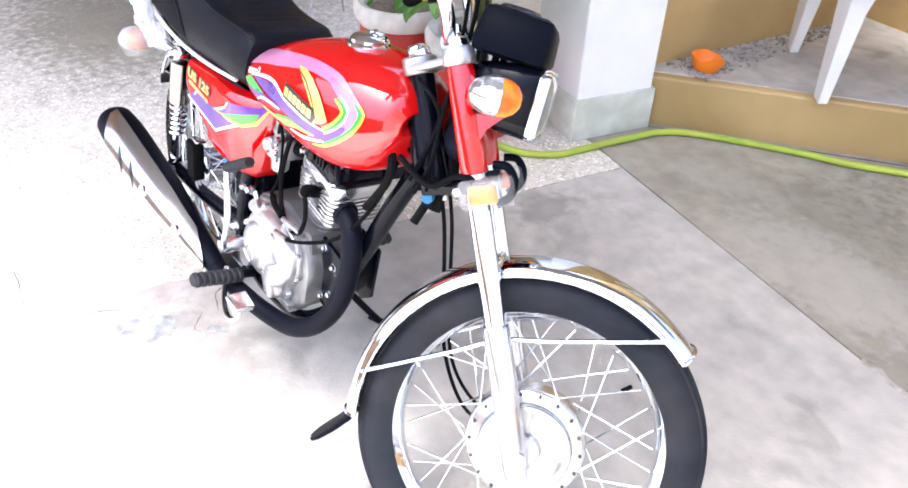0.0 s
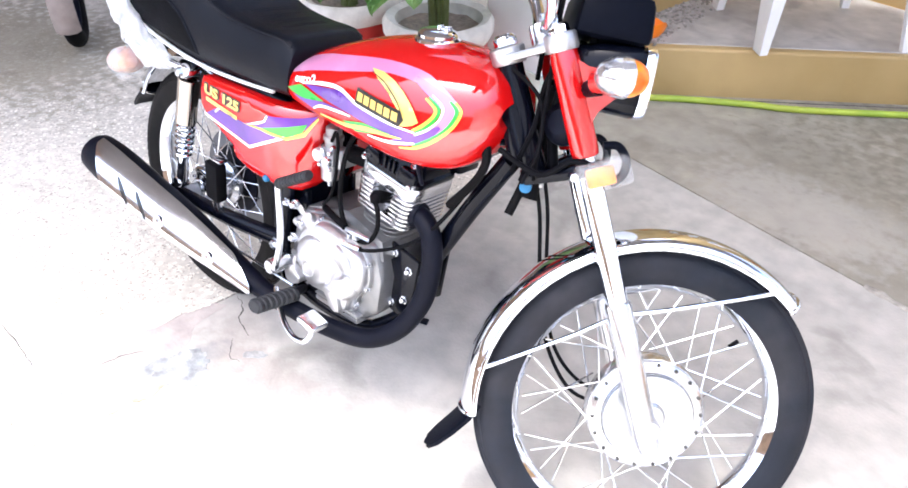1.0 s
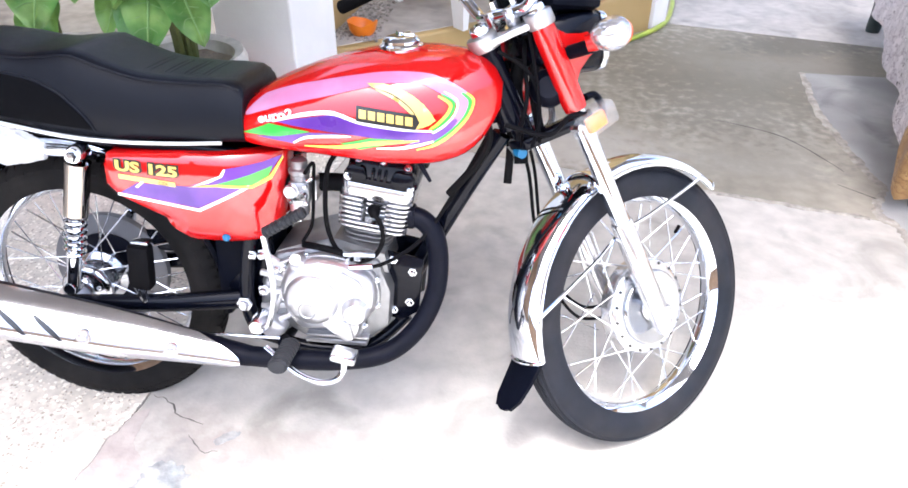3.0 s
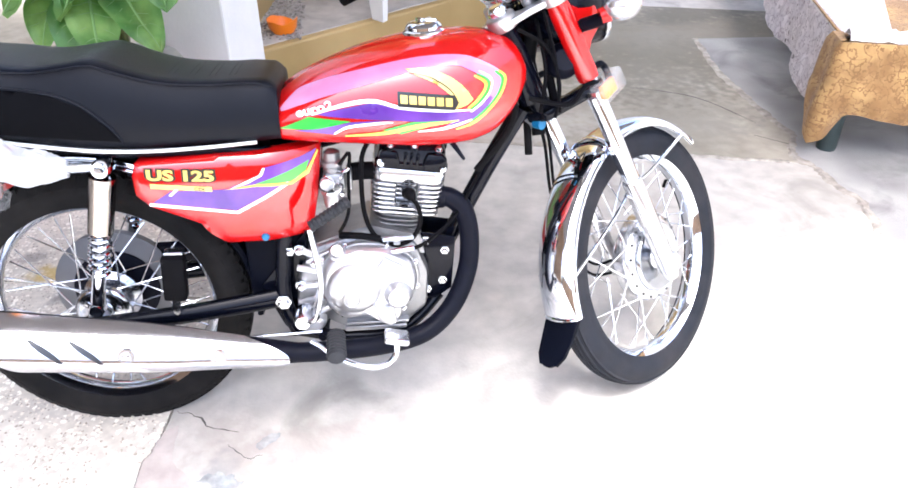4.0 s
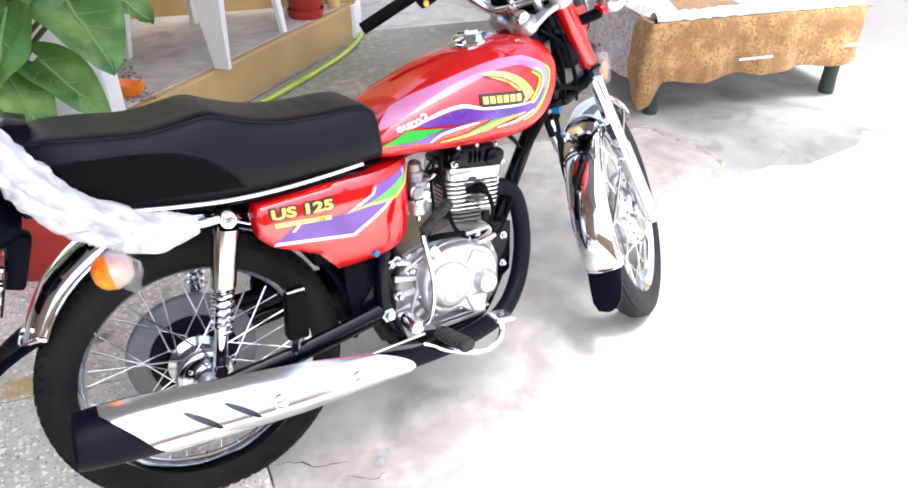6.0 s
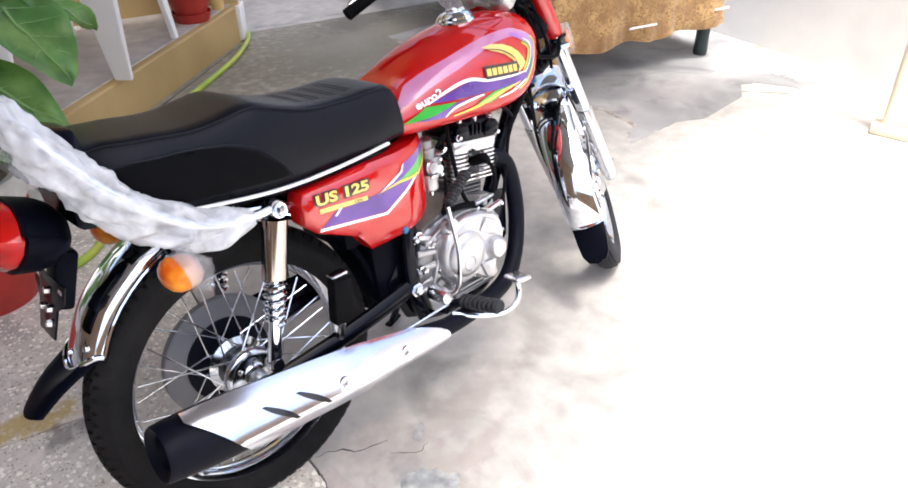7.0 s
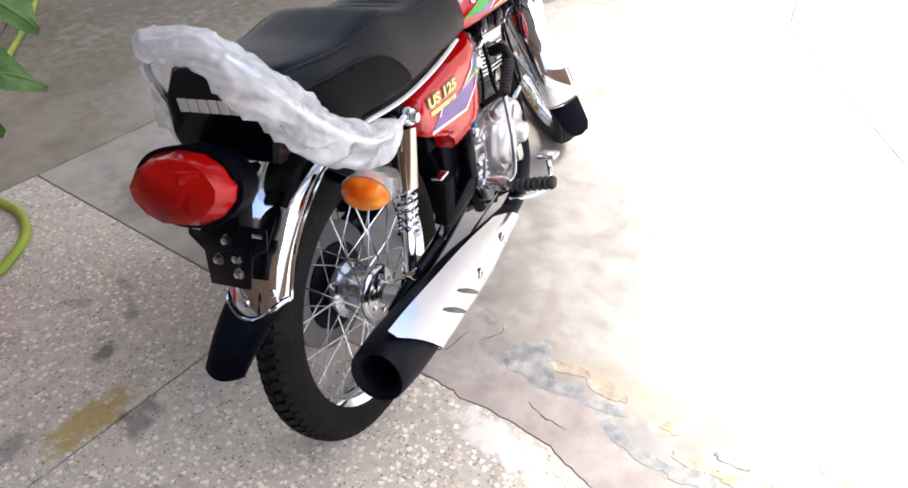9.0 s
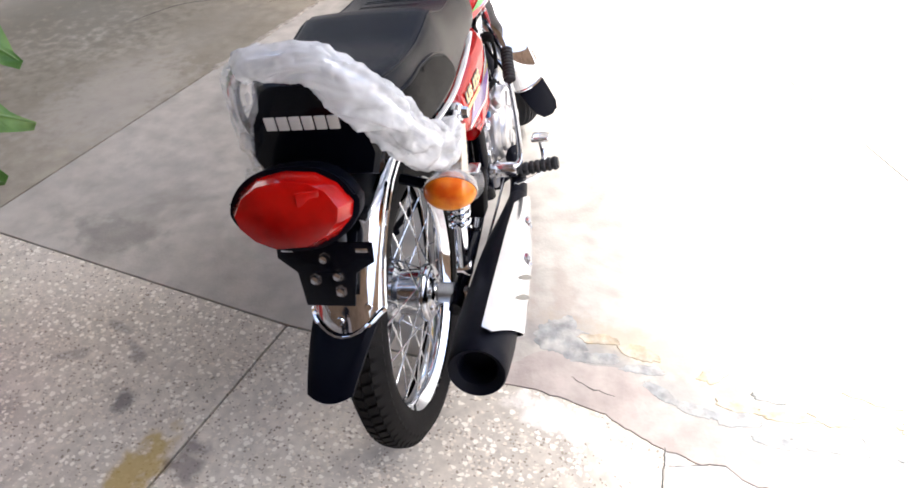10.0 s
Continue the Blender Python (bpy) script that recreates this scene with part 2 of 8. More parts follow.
# spots at (1.85, 1.55) and (1.1, 1.42) paint a light gradient into the colour
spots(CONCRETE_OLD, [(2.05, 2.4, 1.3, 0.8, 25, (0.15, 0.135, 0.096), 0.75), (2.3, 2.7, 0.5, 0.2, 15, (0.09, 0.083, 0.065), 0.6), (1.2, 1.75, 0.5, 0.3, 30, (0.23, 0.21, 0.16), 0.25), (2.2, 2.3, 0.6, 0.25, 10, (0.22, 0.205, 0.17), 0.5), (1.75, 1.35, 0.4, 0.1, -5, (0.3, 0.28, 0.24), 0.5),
                     # (2.7, 1.5) is a darker patch below the bed
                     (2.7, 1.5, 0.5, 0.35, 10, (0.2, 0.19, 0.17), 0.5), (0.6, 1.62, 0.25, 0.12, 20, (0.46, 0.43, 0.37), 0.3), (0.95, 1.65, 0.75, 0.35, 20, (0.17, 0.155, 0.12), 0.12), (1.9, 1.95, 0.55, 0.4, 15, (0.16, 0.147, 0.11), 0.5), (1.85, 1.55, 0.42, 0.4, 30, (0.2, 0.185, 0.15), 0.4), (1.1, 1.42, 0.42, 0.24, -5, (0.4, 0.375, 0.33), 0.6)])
# paler copy of the yard concrete, added out in the sun to bounce light
CONCRETE_PALE = concrete_mat("bounce_concrete", (0.62, 0.6, 0.56), (0.55, 0.53, 0.5), (0.45, 0.43, 0.4))
MORTAR_BLUE = mat("old_grey_mortar", (0.255, 0.268, 0.27), 0.9, vary=0.35, scale=30, second=(0.38, 0.375, 0.36), mix_scale=26, bump=0.9, bscale=60)
MORTAR_YELLOW = mat("sandy_mortar", (0.37, 0.31, 0.215), 0.9, vary=0.3, scale=30, second=(0.46, 0.42, 0.35), mix_scale=22, bump=0.9, bscale=60)
MORTAR_PALE = mat("pale_mortar", (0.37, 0.325, 0.3), 0.9, vary=0.14, scale=24, second=(0.43, 0.385, 0.355), mix_scale=9, bump=0.6, bscale=60)
SLAB_GREY = concrete_mat("pale_grey_slab", (0.46, 0.465, 0.465), (0.4, 0.4, 0.4), (0.33, 0.33, 0.33))
MORTAR_EDGE = mat("crumbled_mortar", (0.4, 0.37, 0.325), 0.9, vary=0.25, scale=40, second=(0.29, 0.265, 0.23), mix_scale=18, bump=0.9, bscale=70)
ROUGH_GREY = concrete_mat("rough_grey_concrete", (0.36, 0.355, 0.345), (0.24, 0.238, 0.235), (0.15, 0.15, 0.15), s1=3.5, bump=0.5)
PEBBLE = mat("pebbles", (0.2, 0.185, 0.17), 0.85, vary=0.4, scale=60, second=(0.36, 0.33, 0.3), mix_scale=25)
JOINT = mat("joint_dirt", (0.09, 0.083, 0.075), 0.9, vary=0.3, scale=40, bump=0.5)
ROOF_GREY = mat("unseen_roof_grey", (0.19, 0.175, 0.17), 0.7, vary=0.2, scale=9, second=(0.14, 0.13, 0.13), mix_scale=4)
WALL_BROWN = mat("brown_plaster", (0.24, 0.15, 0.09), 0.8, vary=0.15, scale=7, second=(0.19, 0.12, 0.07), mix_scale=2)
OCHRE = mat("ochre_paint", (0.47, 0.335, 0.145), 0.5, vary=0.1, scale=6, second=(0.36, 0.25, 0.1), mix_scale=3, bump=0.12, bscale=90)
WHITEWASH = mat("whitewash", (0.87, 0.86, 0.84), 0.75, vary=0.04, scale=7, second=(0.82, 0.81, 0.79), mix_scale=2.5, bump=0.25, bscale=80)
MARBLE = mat("pale_green_marble", (0.53, 0.56, 0.47), 0.25, vary=0.15, scale=9, second=(0.66, 0.67, 0.6), mix_scale=7, coat=0.3)
CHAIR_WHITE = mat("white_plastic", (0.78, 0.77, 0.75), 0.38, vary=0.04, scale=12)
POT_RED = mat("red_pot_paint", (0.36, 0.028, 0.02), 0.5, vary=0.12, scale=14, bump=0.15, bscale=80)
POT_RIM = mat("limewashed_rim", (0.62, 0.58, 0.52), 0.8, vary=0.15, scale=25, second=(0.5, 0.46, 0.4), mix_scale=9, bump=0.5, bscale=90)
SOIL = mat("potting_soil", (0.2, 0.155, 0.115), 0.95, vary=0.35, scale=60, bump=0.8, bscale=90)
ORANGE = mat("orange_plastic", (0.85, 0.22, 0.01), 0.35, vary=0.06)
HOSE = mat("lime_hose", (0.3, 0.42, 0.04), 0.38, vary=0.15, scale=12, second=(0.4, 0.45, 0.055), mix_scale=5)
CREAM = mat("cream_paint", (0.78, 0.7, 0.52), 0.5, vary=0.06, scale=20, bump=0.08)
TURNED = mat("pale_turned_wood", (0.62, 0.45, 0.17), 0.45, vary=0.12, scale=30)
STEM = mat("leaf_stem", (0.1, 0.115, 0.035), 0.5, vary=0.2, scale=20)
BEDLEG = mat("bed_leg_paint", (0.03, 0.045, 0.045), 0.5, vary=0.2, scale=20)


def leaf_mat():
    m = mat("big_leaf", (0.09, 0.225, 0.06), 0.38, vary=0.45, scale=14, second=(0.24, 0.37, 0.11), mix_scale=10, bump=0.35, bscale=38)
    b = m.node_tree.nodes["Principled BSDF"]
    b.inputs["Subsurface Weight"].default_value = 0.0
    n, l = m.node_tree.nodes, m.node_tree.links
    tr = n.new("ShaderNodeBsdfTranslucent")
    tr.inputs[0].default_value = (0.17, 0.34, 0.05, 1)
    ms = n.new("ShaderNodeMixShader")
    ms.inputs[0].default_value = 0.35
    out = n["Material Output"]
    l.new(b.outputs[0], ms.inputs[1])
    l.new(tr.outputs[0], ms.inputs[2])
    l.new(ms.outputs[0], out.inputs[0])
    return m


LEAF = leaf_mat()
VEIN = mat("leaf_vein", (0.22, 0.36, 0.12), 0.45, vary=0.1)


def wrap_mat(name, lo, hi):
    m = mat(name, (0.95, 0.96, 0.97), 0.22, vary=0.03, scale=30, coat=0.5)
    n, l = m.node_tree.nodes, m.node_tree.links
    b = n["Principled BSDF"]
    tp = n.new("ShaderNodeBsdfTransparent")
    tl = n.new("ShaderNodeBsdfTranslucent")
    tl.inputs[0].default_value = (0.9, 0.92, 0.94, 1)
    m1 = n.new("ShaderNodeMixShader")
    m1.inputs[0].default_value = 0.35
    l.new(b.outputs[0], m1.inputs[1])
    l.new(tl.outputs[0], m1.inputs[2])
    tc = n.new("ShaderNodeTexCoord")
    fold = n.new("ShaderNodeTexVoronoi")
    fold.feature = "SMOOTH_F1"
    fold.inputs["Scale"].default_value = 34
    warp = n.new("ShaderNodeTexNoise")
    warp.inputs["Scale"].default_value = 16
    addv = n.new("ShaderNodeMixRGB")
    addv.blend_type = "ADD"
    addv.inputs[0].default_value = 0.06
    l.new(tc.outputs["Object"], addv.inputs[1])
    l.new(tc.outputs["Object"], warp.inputs["Vector"])
    l.new(warp.outputs[1], addv.inputs[2])
    l.new(addv.outputs[0], fold.inputs["Vector"])
    bp = n.new("ShaderNodeBump")
    bp.inputs["Strength"].default_value, bp.inputs["Distance"].default_value = 0.7, 0.02
    l.new(fold.outputs["Distance"], bp.inputs["Height"])
    l.new(bp.outputs[0], b.inputs["Normal"])
    l.new(bp.outputs[0], tl.inputs["Normal"])
    no = n.new("ShaderNodeTexNoise")
    no.inputs["Scale"].default_value, no.inputs["Detail"].default_value, no.inputs["Distortion"].default_value = 9, 3, 1.5
    l.new(tc.outputs["Object"], no.inputs["Vector"])
    rg = n.new("ShaderNodeMapRange")
    rg.inputs[1].default_value, rg.inputs[2].default_value = 0.35, 0.65
    rg.inputs[3].default_value, rg.inputs[4].default_value = lo, hi
    l.new(no.outputs[0], rg.inputs[0])
    m2 = n.new("ShaderNodeMixShader")
    l.new(rg.outputs[0], m2.inputs[0])
    l.new(m1.outputs[0], m2.inputs[1])
    l.new(tp.outputs[0], m2.inputs[2])
    l.new(m2.outputs[0], n["Material Output"].inputs[0])
    return m


WRAP = wrap_mat("plastic_wrap", 0.18, 0.62)
VEIL = wrap_mat("thin_plastic_film", 0.62, 0.9)
FILM = wrap_mat("clear_plastic_film", 0.74, 0.97)


def cloth_mat(name, c1, c2, scale, line=None, dots=None):
    m = mat(name, c1, 0.9, vary=0.1, scale=30, second=c2, mix_scale=scale, bump=0.4, bscale=400, sheen=0.2)
    if line:
        n, l = m.node_tree.nodes, m.node_tree.links
        b = n["Principled BSDF"]
        src = b.inputs["Base Color"].links[0].from_socket
        tc = n.new("ShaderNodeTexCoord")
        vo = n.new("ShaderNodeTexNoise")
        vo.inputs["Scale"].default_value, vo.inputs["Detail"].default_value = line[1], 2
        l.new(tc.outputs["Object"], vo.inputs["Vector"])
        lt = n.new("ShaderNodeMath")
        lt.operation = "COMPARE"
        lt.inputs[1].default_value, lt.inputs[2].default_value = 0.5, line[2]
        l.new(vo.outputs[0], lt.inputs[0])
        mx = n.new("ShaderNodeMix")
        mx.data_type = "RGBA"
        l.new(lt.outputs[0], mx.inputs[0])
        l.new(src, mx.inputs[6])
        mx.inputs[7].default_value = (*line[0], 1)
        l.new(mx.outputs[2], b.inputs["Base Color"])
    if dots:
        vo = n.new("ShaderNodeTexVoronoi")
        vo.inputs["Scale"].default_value = dots[0]
        l.new(tc.outputs["Object"], vo.inputs["Vector"])
        pick = n.new("ShaderNodeSeparateColor")
        l.new(vo.outputs["Color"], pick.inputs[0])
        size = n.new("ShaderNodeMapRange")
        size.inputs[1].default_value, size.inputs[2].default_value = 0.45, 1.0
        size.inputs[3].default_value, size.inputs[4].default_value = 0.0, dots[1]
        l.new(pick.outputs[0], size.inputs[0])
        hole = n.new("ShaderNodeMath")
        hole.operation = "LESS_THAN"
        l.new(vo.outputs["Distance"], hole.inputs[0])
        l.new(size.outputs[0], hole.inputs[1])
        m3 = n.new("ShaderNodeMix")
        m3.data_type = "RGBA"
        l.new(hole.outputs[0], m3.inputs[0])
        l.new(mx.outputs[2], m3.inputs[6])
        m3.inputs[7].default_value = (*dots[2], 1)
        l.new(m3.outputs[2], b.inputs["Base Color"])
    return m


SHEET_BROWN = cloth_mat("brown_printed_cloth", (0.27, 0.15, 0.056), (0.43, 0.27, 0.108), 13, ((0.225, 0.123, 0.048), 40, 0.03))
# hanging side of the white lace, its shade put into a greyer colour
LACE_SHADED = cloth_mat("shaded_lace_cloth", (0.66, 0.635, 0.68), (0.54, 0.515, 0.57), 20, ((0.36, 0.33, 0.39), 30, 0.025), (30, 0.3, (0.1, 0.09, 0.11)))
SHEET_WHITE = cloth_mat("white_lace_cloth", (0.8, 0.78, 0.79), (0.7, 0.68, 0.7), 20, ((0.56, 0.53, 0.6), 34, 0.02), (30, 0.2, (0.16, 0.15, 0.17)))

CASE_GREY = mat("chain_case_grey", (0.13, 0.13, 0.135), 0.5, vary=0.1, scale=20)

# ---- mesh helpers ----


def catmull(pts, per=6):
    """A smooth line through the points."""
    p = [np.array(q, float) for q in pts]
    out = []
    for i in range(len(p) - 1):
        a, b, c, d = p[max(i - 1, 0)], p[i], p[i + 1], p[min(i + 2, len(p) - 1)]
        for k in range(per):
            t = k / per
            out.append(0.5 * (2 * b + (c - a) * t + (2 * a - 5 * b + 4 * c - d) * t * t + (3 * b - a - 3 * c + d) * t ** 3))
    out.append(p[-1])
    return out


def curve_of(xs, ys):
    """A smooth function through the given values."""
    xs, ys = np.array(xs, float), np.array(ys, float)
    m = np.gradient(ys, xs)

    def f(x):
        i = int(np.clip(np.searchsorted(xs, x) - 1, 0, len(xs) - 2))
        h = xs[i + 1] - xs[i]
        t = min(max((x - xs[i]) / h, 0), 1)
        return ((2 * t ** 3 - 3 * t ** 2 + 1) * ys[i] + (t ** 3 - 2 * t ** 2 + t) * h * m[i]
                + (-2 * t ** 3 + 3 * t ** 2) * ys[i + 1] + (t ** 3 - t ** 2) * h * m[i + 1])
    return f


class Geo:
    """Vertices and faces of one mesh."""

    def __init__(self):
        self.v, self.f = [], []

    def loft(self, rings, closed=True, caps=True, loop=False):
        n, base = len(rings[0]), len(self.v)
        for r in rings:
            self.v += [tuple(q) for q in r]
        k = len(rings)
        for i in range(k if loop else k - 1):
            a, b = base + i * n, base + ((i + 1) % k) * n
            for j in range(n if closed else n - 1):
                j2 = (j + 1) % n
                self.f.append((a + j, a + j2, b + j2, b + j))
        if caps and closed and not loop:
            self.f.append(tuple(base + j for j in reversed(range(n))))
            self.f.append(tuple(base + (k - 1) * n + j for j in range(n)))
        return self

    def tube(self, pts, r, n=10, smooth=6, caps=True, flat=1.0, loop=False):
        pts = catmull(pts, smooth) if smooth > 1 and len(pts) > 2 else [np.array(q, float) for q in pts]
        m = len(pts)
        rad = np.interp(np.linspace(0, 1, m), np.linspace(0, 1, len(r)), r) if isinstance(r, (list, tuple)) else [r] * m
        up = None
        rings = []
        for i, p in enumerate(pts):
            if loop:
                d = pts[(i + 1) % m] - pts[i - 1]
            else:
                d = pts[min(i + 1, m - 1)] - pts[max(i - 1, 0)]
            d = d / (np.linalg.norm(d) + 1e-9)
            if up is None:
                up = np.array((0, 0, 1.0)) if abs(d[2]) < 0.9 else np.array((0, 1.0, 0))
            up = up - d * up.dot(d)
            up = up / np.linalg.norm(up)
            s = np.cross(d, up)
            rings.append([p + rad[i] * (math.cos(a) * s + flat * math.sin(a) * up) for a in [2 * math.pi * k / n for k in range(n)]])
        return self.loft(rings, caps=caps, loop=loop)

    def lathe(self, prof, n=32, m=None, axis="z", arc=None, thick=None):
        """Turns the (radius, height) profile about an axis."""
        m = m or Matrix()
        a0, a1 = arc or (0, 2 * math.pi)
        full = arc is None
        steps = n if full else n + 1
        rings = []
        for k in range(steps):
            a = a0 + (a1 - a0) * k / n
            ring = []
            for r, h in prof:
                c, s = r * math.cos(a), r * math.sin(a)
                q = (c, s, h) if axis == "z" else (c, h, s) if axis == "y" else (h, c, s)
                ring.append(tuple(m @ Vector(q)))
            rings.append(ring)
        return self.loft(rings, closed=thick is not None or False, caps=thick is not None, loop=full)

    def box(self, c, s, bevel=0.0, m=None, seg=2, taper=None):
        bm = bmesh.new()
        bmesh.ops.create_cube(bm, size=1)
        for q in bm.verts:
            f = 1.0
            if taper and q.co.z > 0:
                f = taper
            q.co = Vector((q.co.x * s[0] * f, q.co.y * s[1] * f, q.co.z * s[2]))
        if bevel:
            bmesh.ops.bevel(bm, geom=list(bm.edges), offset=bevel, segments=seg, affect="EDGES", profile=0.5)
        mm = Matrix.Translation(c) @ (m or Matrix())
        return self.add_bm(bm, mm)

    def add_bm(self, bm, m=None):
        base = len(self.v)
        bm.verts.index_update()
        self.v += [tuple(m @ q.co) if m else tuple(q.co) for q in bm.verts]
        self.f += [tuple(base + q.index for q in f.verts) for f in bm.faces]
        bm.free()
        return self

    def prism(self, outline, lo, hi, plane="xz", bevel=0.0, m=None):
        """Extrudes a flat outline along the axis that its plane leaves over."""
        bm = bmesh.new()

        def at(p, h):
            return (p[0], h, p[1]) if plane == "xz" else (p[0], p[1], h) if plane == "xy" else (h, p[0], p[1])
        low = [bm.verts.new(at(p, lo)) for p in outline]
        top = [bm.verts.new(at(p, hi)) for p in outline]
        n = len(outline)
        bm.faces.new(low)
        bm.faces.new(list(reversed(top)))
        for i in range(n):
            bm.faces.new((low[i], top[i], top[(i + 1) % n], low[(i + 1) % n]))
        bmesh.ops.recalc_face_normals(bm, faces=list(bm.faces))
        if bevel:
            es = [e for e in bm.edges if e.calc_face_angle(0) > 0.6]
            bmesh.ops.bevel(bm, geom=es, offset=bevel, segments=2, affect="EDGES", profile=0.5)
        return self.add_bm(bm, m)

    def mesh(self, name, material, smooth=True, angle=38):
        me = bpy.data.meshes.new(name)
        me.from_pydata(self.v, [], self.f)
        bm = bmesh.new()
        bm.from_mesh(me)
        bmesh.ops.recalc_face_normals(bm, faces=list(bm.faces))
        bm.to_mesh(me)
        bm.free()
        me.materials.append(material)
        if smooth:
            me.shade_smooth()
            me.set_sharp_from_angle(angle=radians(angle))
        return me


def part(name, geo, material, parent, label="", m=None, smooth=True, angle=38):
    ob = new(name, geo.mesh(name, material, smooth, angle))
    ob.parent = parent
    if m is not None:
        ob.matrix_basis = m
    if label:
        tagged(ob, label)
    return ob


def share(name, me, parent, m):
    ob = new(name, me)
    ob.parent, ob.matrix_basis = parent, m
    return ob


def thing(name, m, label, category, group="", kind=""):
    ob = new(name)
    ob.empty_display_size = 0.1
    ob.matrix_basis = m
    return tagged(ob, label, category, group, kind)


def solid(name, geo, material, label, category, group="", kind="", m=None, smooth=True, angle=38):
    ob = new(name, geo.mesh(name, material, smooth, angle))
    if m is not None:
        ob.matrix_basis = m
    return tagged(ob, label, category, group, kind)

# ---- ground, slabs, walls ----
GRID = radians(-11.5)
G1 = Vector((math.cos(GRID), math.sin(GRID)))


def inset(poly, d):
    """The outline (anticlockwise) drawn in by d on every side."""
    out, n = [], len(poly)
    for i in range(n):
        a, b, c = Vector(poly[i - 1]), Vector(poly[i]), Vector(poly[(i + 1) % n])
        e1, e2 = (b - a).normalized(), (c - b).normalized()
        n1, n2 = Vector((-e1.y, e1.x)), Vector((-e2.y, e2.x))
        k = n1 + n2
        out.append(tuple(b + k * (d / max(0.3, 1 + n1.dot(n2)))))
    return out


ground = solid("ground", Geo().prism([(-40, -40), (40, -40), (40, 40), (-40, 40)], -0.4, -0.012, "xy"), JOINT,
               "dark dirt and mortar bed under the yard slabs", "ground", kind="structure", smooth=False)
P0, P1 = Vector((0.345, 1.39)), Vector((0.17, 0.39))
FAR_R, FAR_L = P0 + G1 * 6.5, P0 - G1 * 5.0
J3L = P1 - G1 * 5.0
RAG = [(0.135, -0.03), (0.128, -0.09), (0.112, -0.15), (0.104, -0.25), (0.074, -0.36), (0.03, -0.44), (0.004, -0.5), (-0.012, -0.6), (-0.04, -0.69),
       (-0.13, -0.9), (-0.2, -1.2), (-0.5, -1.8), (-1.1, -2.6)]
J4A, J4B = Vector((1.45, 2.96)), Vector((1.45, 2.96)) + G1 * 5.6
rough = []
for a, b in zip(RAG, RAG[1:]):
    for k in range(6):
        x, y = a[0] + (b[0] - a[0]) * k / 6, a[1] + (b[1] - a[1]) * k / 6
        rough.append((x + 0.012 * noise.noise((x * 22, y * 22, 3)) + 0.006 * noise.noise((x * 90, y * 90, 7)), y))
RAG = rough + [RAG[-1]]
SLABS = [
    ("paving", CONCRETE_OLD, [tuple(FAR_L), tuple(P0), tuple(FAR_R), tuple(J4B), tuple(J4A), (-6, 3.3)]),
    ("paving", CONCRETE_DARK, [(-6, 3.3), tuple(J4A), tuple(J4B), (7, 9), (-6, 9)]),
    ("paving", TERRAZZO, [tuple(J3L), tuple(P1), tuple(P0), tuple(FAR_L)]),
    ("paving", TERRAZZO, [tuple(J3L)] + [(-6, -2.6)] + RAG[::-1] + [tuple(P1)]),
    ("paving", CONCRETE, [(-1.1, -2.6), (0.9, -1.35), (2.6, -0.6), (6.9, -0.6), tuple(FAR_R), tuple(P0), tuple(P1)] + RAG[:-1]),
    ("paving", CONCRETE_PALE, [(-6, -2.6), (-6, -9), (7, -9), (6.9, -0.6), (2.6, -0.6), (0.9, -1.35), (-1.1, -2.6)]),
]
for name, material, poly in SLABS:
    area = sum(poly[i - 1][0] * poly[i][1] - poly[i][0] * poly[i - 1][1] for i in range(len(poly)))
    if area < 0:
        poly = poly[::-1]
    part(name, Geo().prism(inset(poly, 0.0024), -0.05, 0.0, "xy", bevel=0.0018), material, ground, smooth=False)


def mortar_patch(x, y, a, b, turn, material, seed, lift=0.0012, rag=1.0):
    """A thin ragged skin of old mortar on the slab."""
    ring = []
    for k in range(160):
        q = 2 * math.pi * k / 160
        c, s = math.cos(q), math.sin(q)
        r = 1 + 0.4 * noise.noise((c * 1.6, s * 1.6, seed)) + 0.16 * noise.noise((c * 6, s * 6, seed + 2)) + 0.07 * rag * noise.noise((c * 17, s * 17, seed + 4))
        p = Matrix.Rotation(radians(turn), 2) @ Vector((a * r * c, b * r * s))
        ring.append((x + p.x, y + p.y))
    low = [(px, py, -0.001) for px, py in ring]
    top = [(x + (px - x) * 0.96, y + (py - y) * 0.96, lift) for px, py in ring]
    part("mortar_patch", Geo().loft([low, top]), material, ground, smooth=False)


# a strip of pale mortar along the broken edge of the terrazzo, with a ragged outer edge
OUTER = [(0.165, -0.06), (0.171, -0.156), (0.223, -0.214), (0.221, -0.271), (0.204, -0.322), (0.205, -0.412), (0.162, -0.461), (0.118, -0.501), (0.099, -0.565), (0.088, -0.621), (0.055, -0.686),
         (0.06, -0.741), (0.056, -0.824), (0.05, -0.962), (0.03, -1.2), (-0.1, -1.5)]
near = [(x - 0.0002, y) for x, y in RAG if -1.5 < y < -0.06]
far = [(p[0] + 0.007 * noise.noise((p[0] * 70, p[1] * 70, 5)), p[1] + 0.007 * noise.noise((p[0] * 60, p[1] * 60, 9))) for p in catmull([(*p, 0) for p in OUTER], 8)]
part("mortar_strip", Geo().prism(far + near[::-1], -0.01, 0.0006, "xy"), MORTAR_PALE, ground, "pale pinkish mortar", smooth=False)
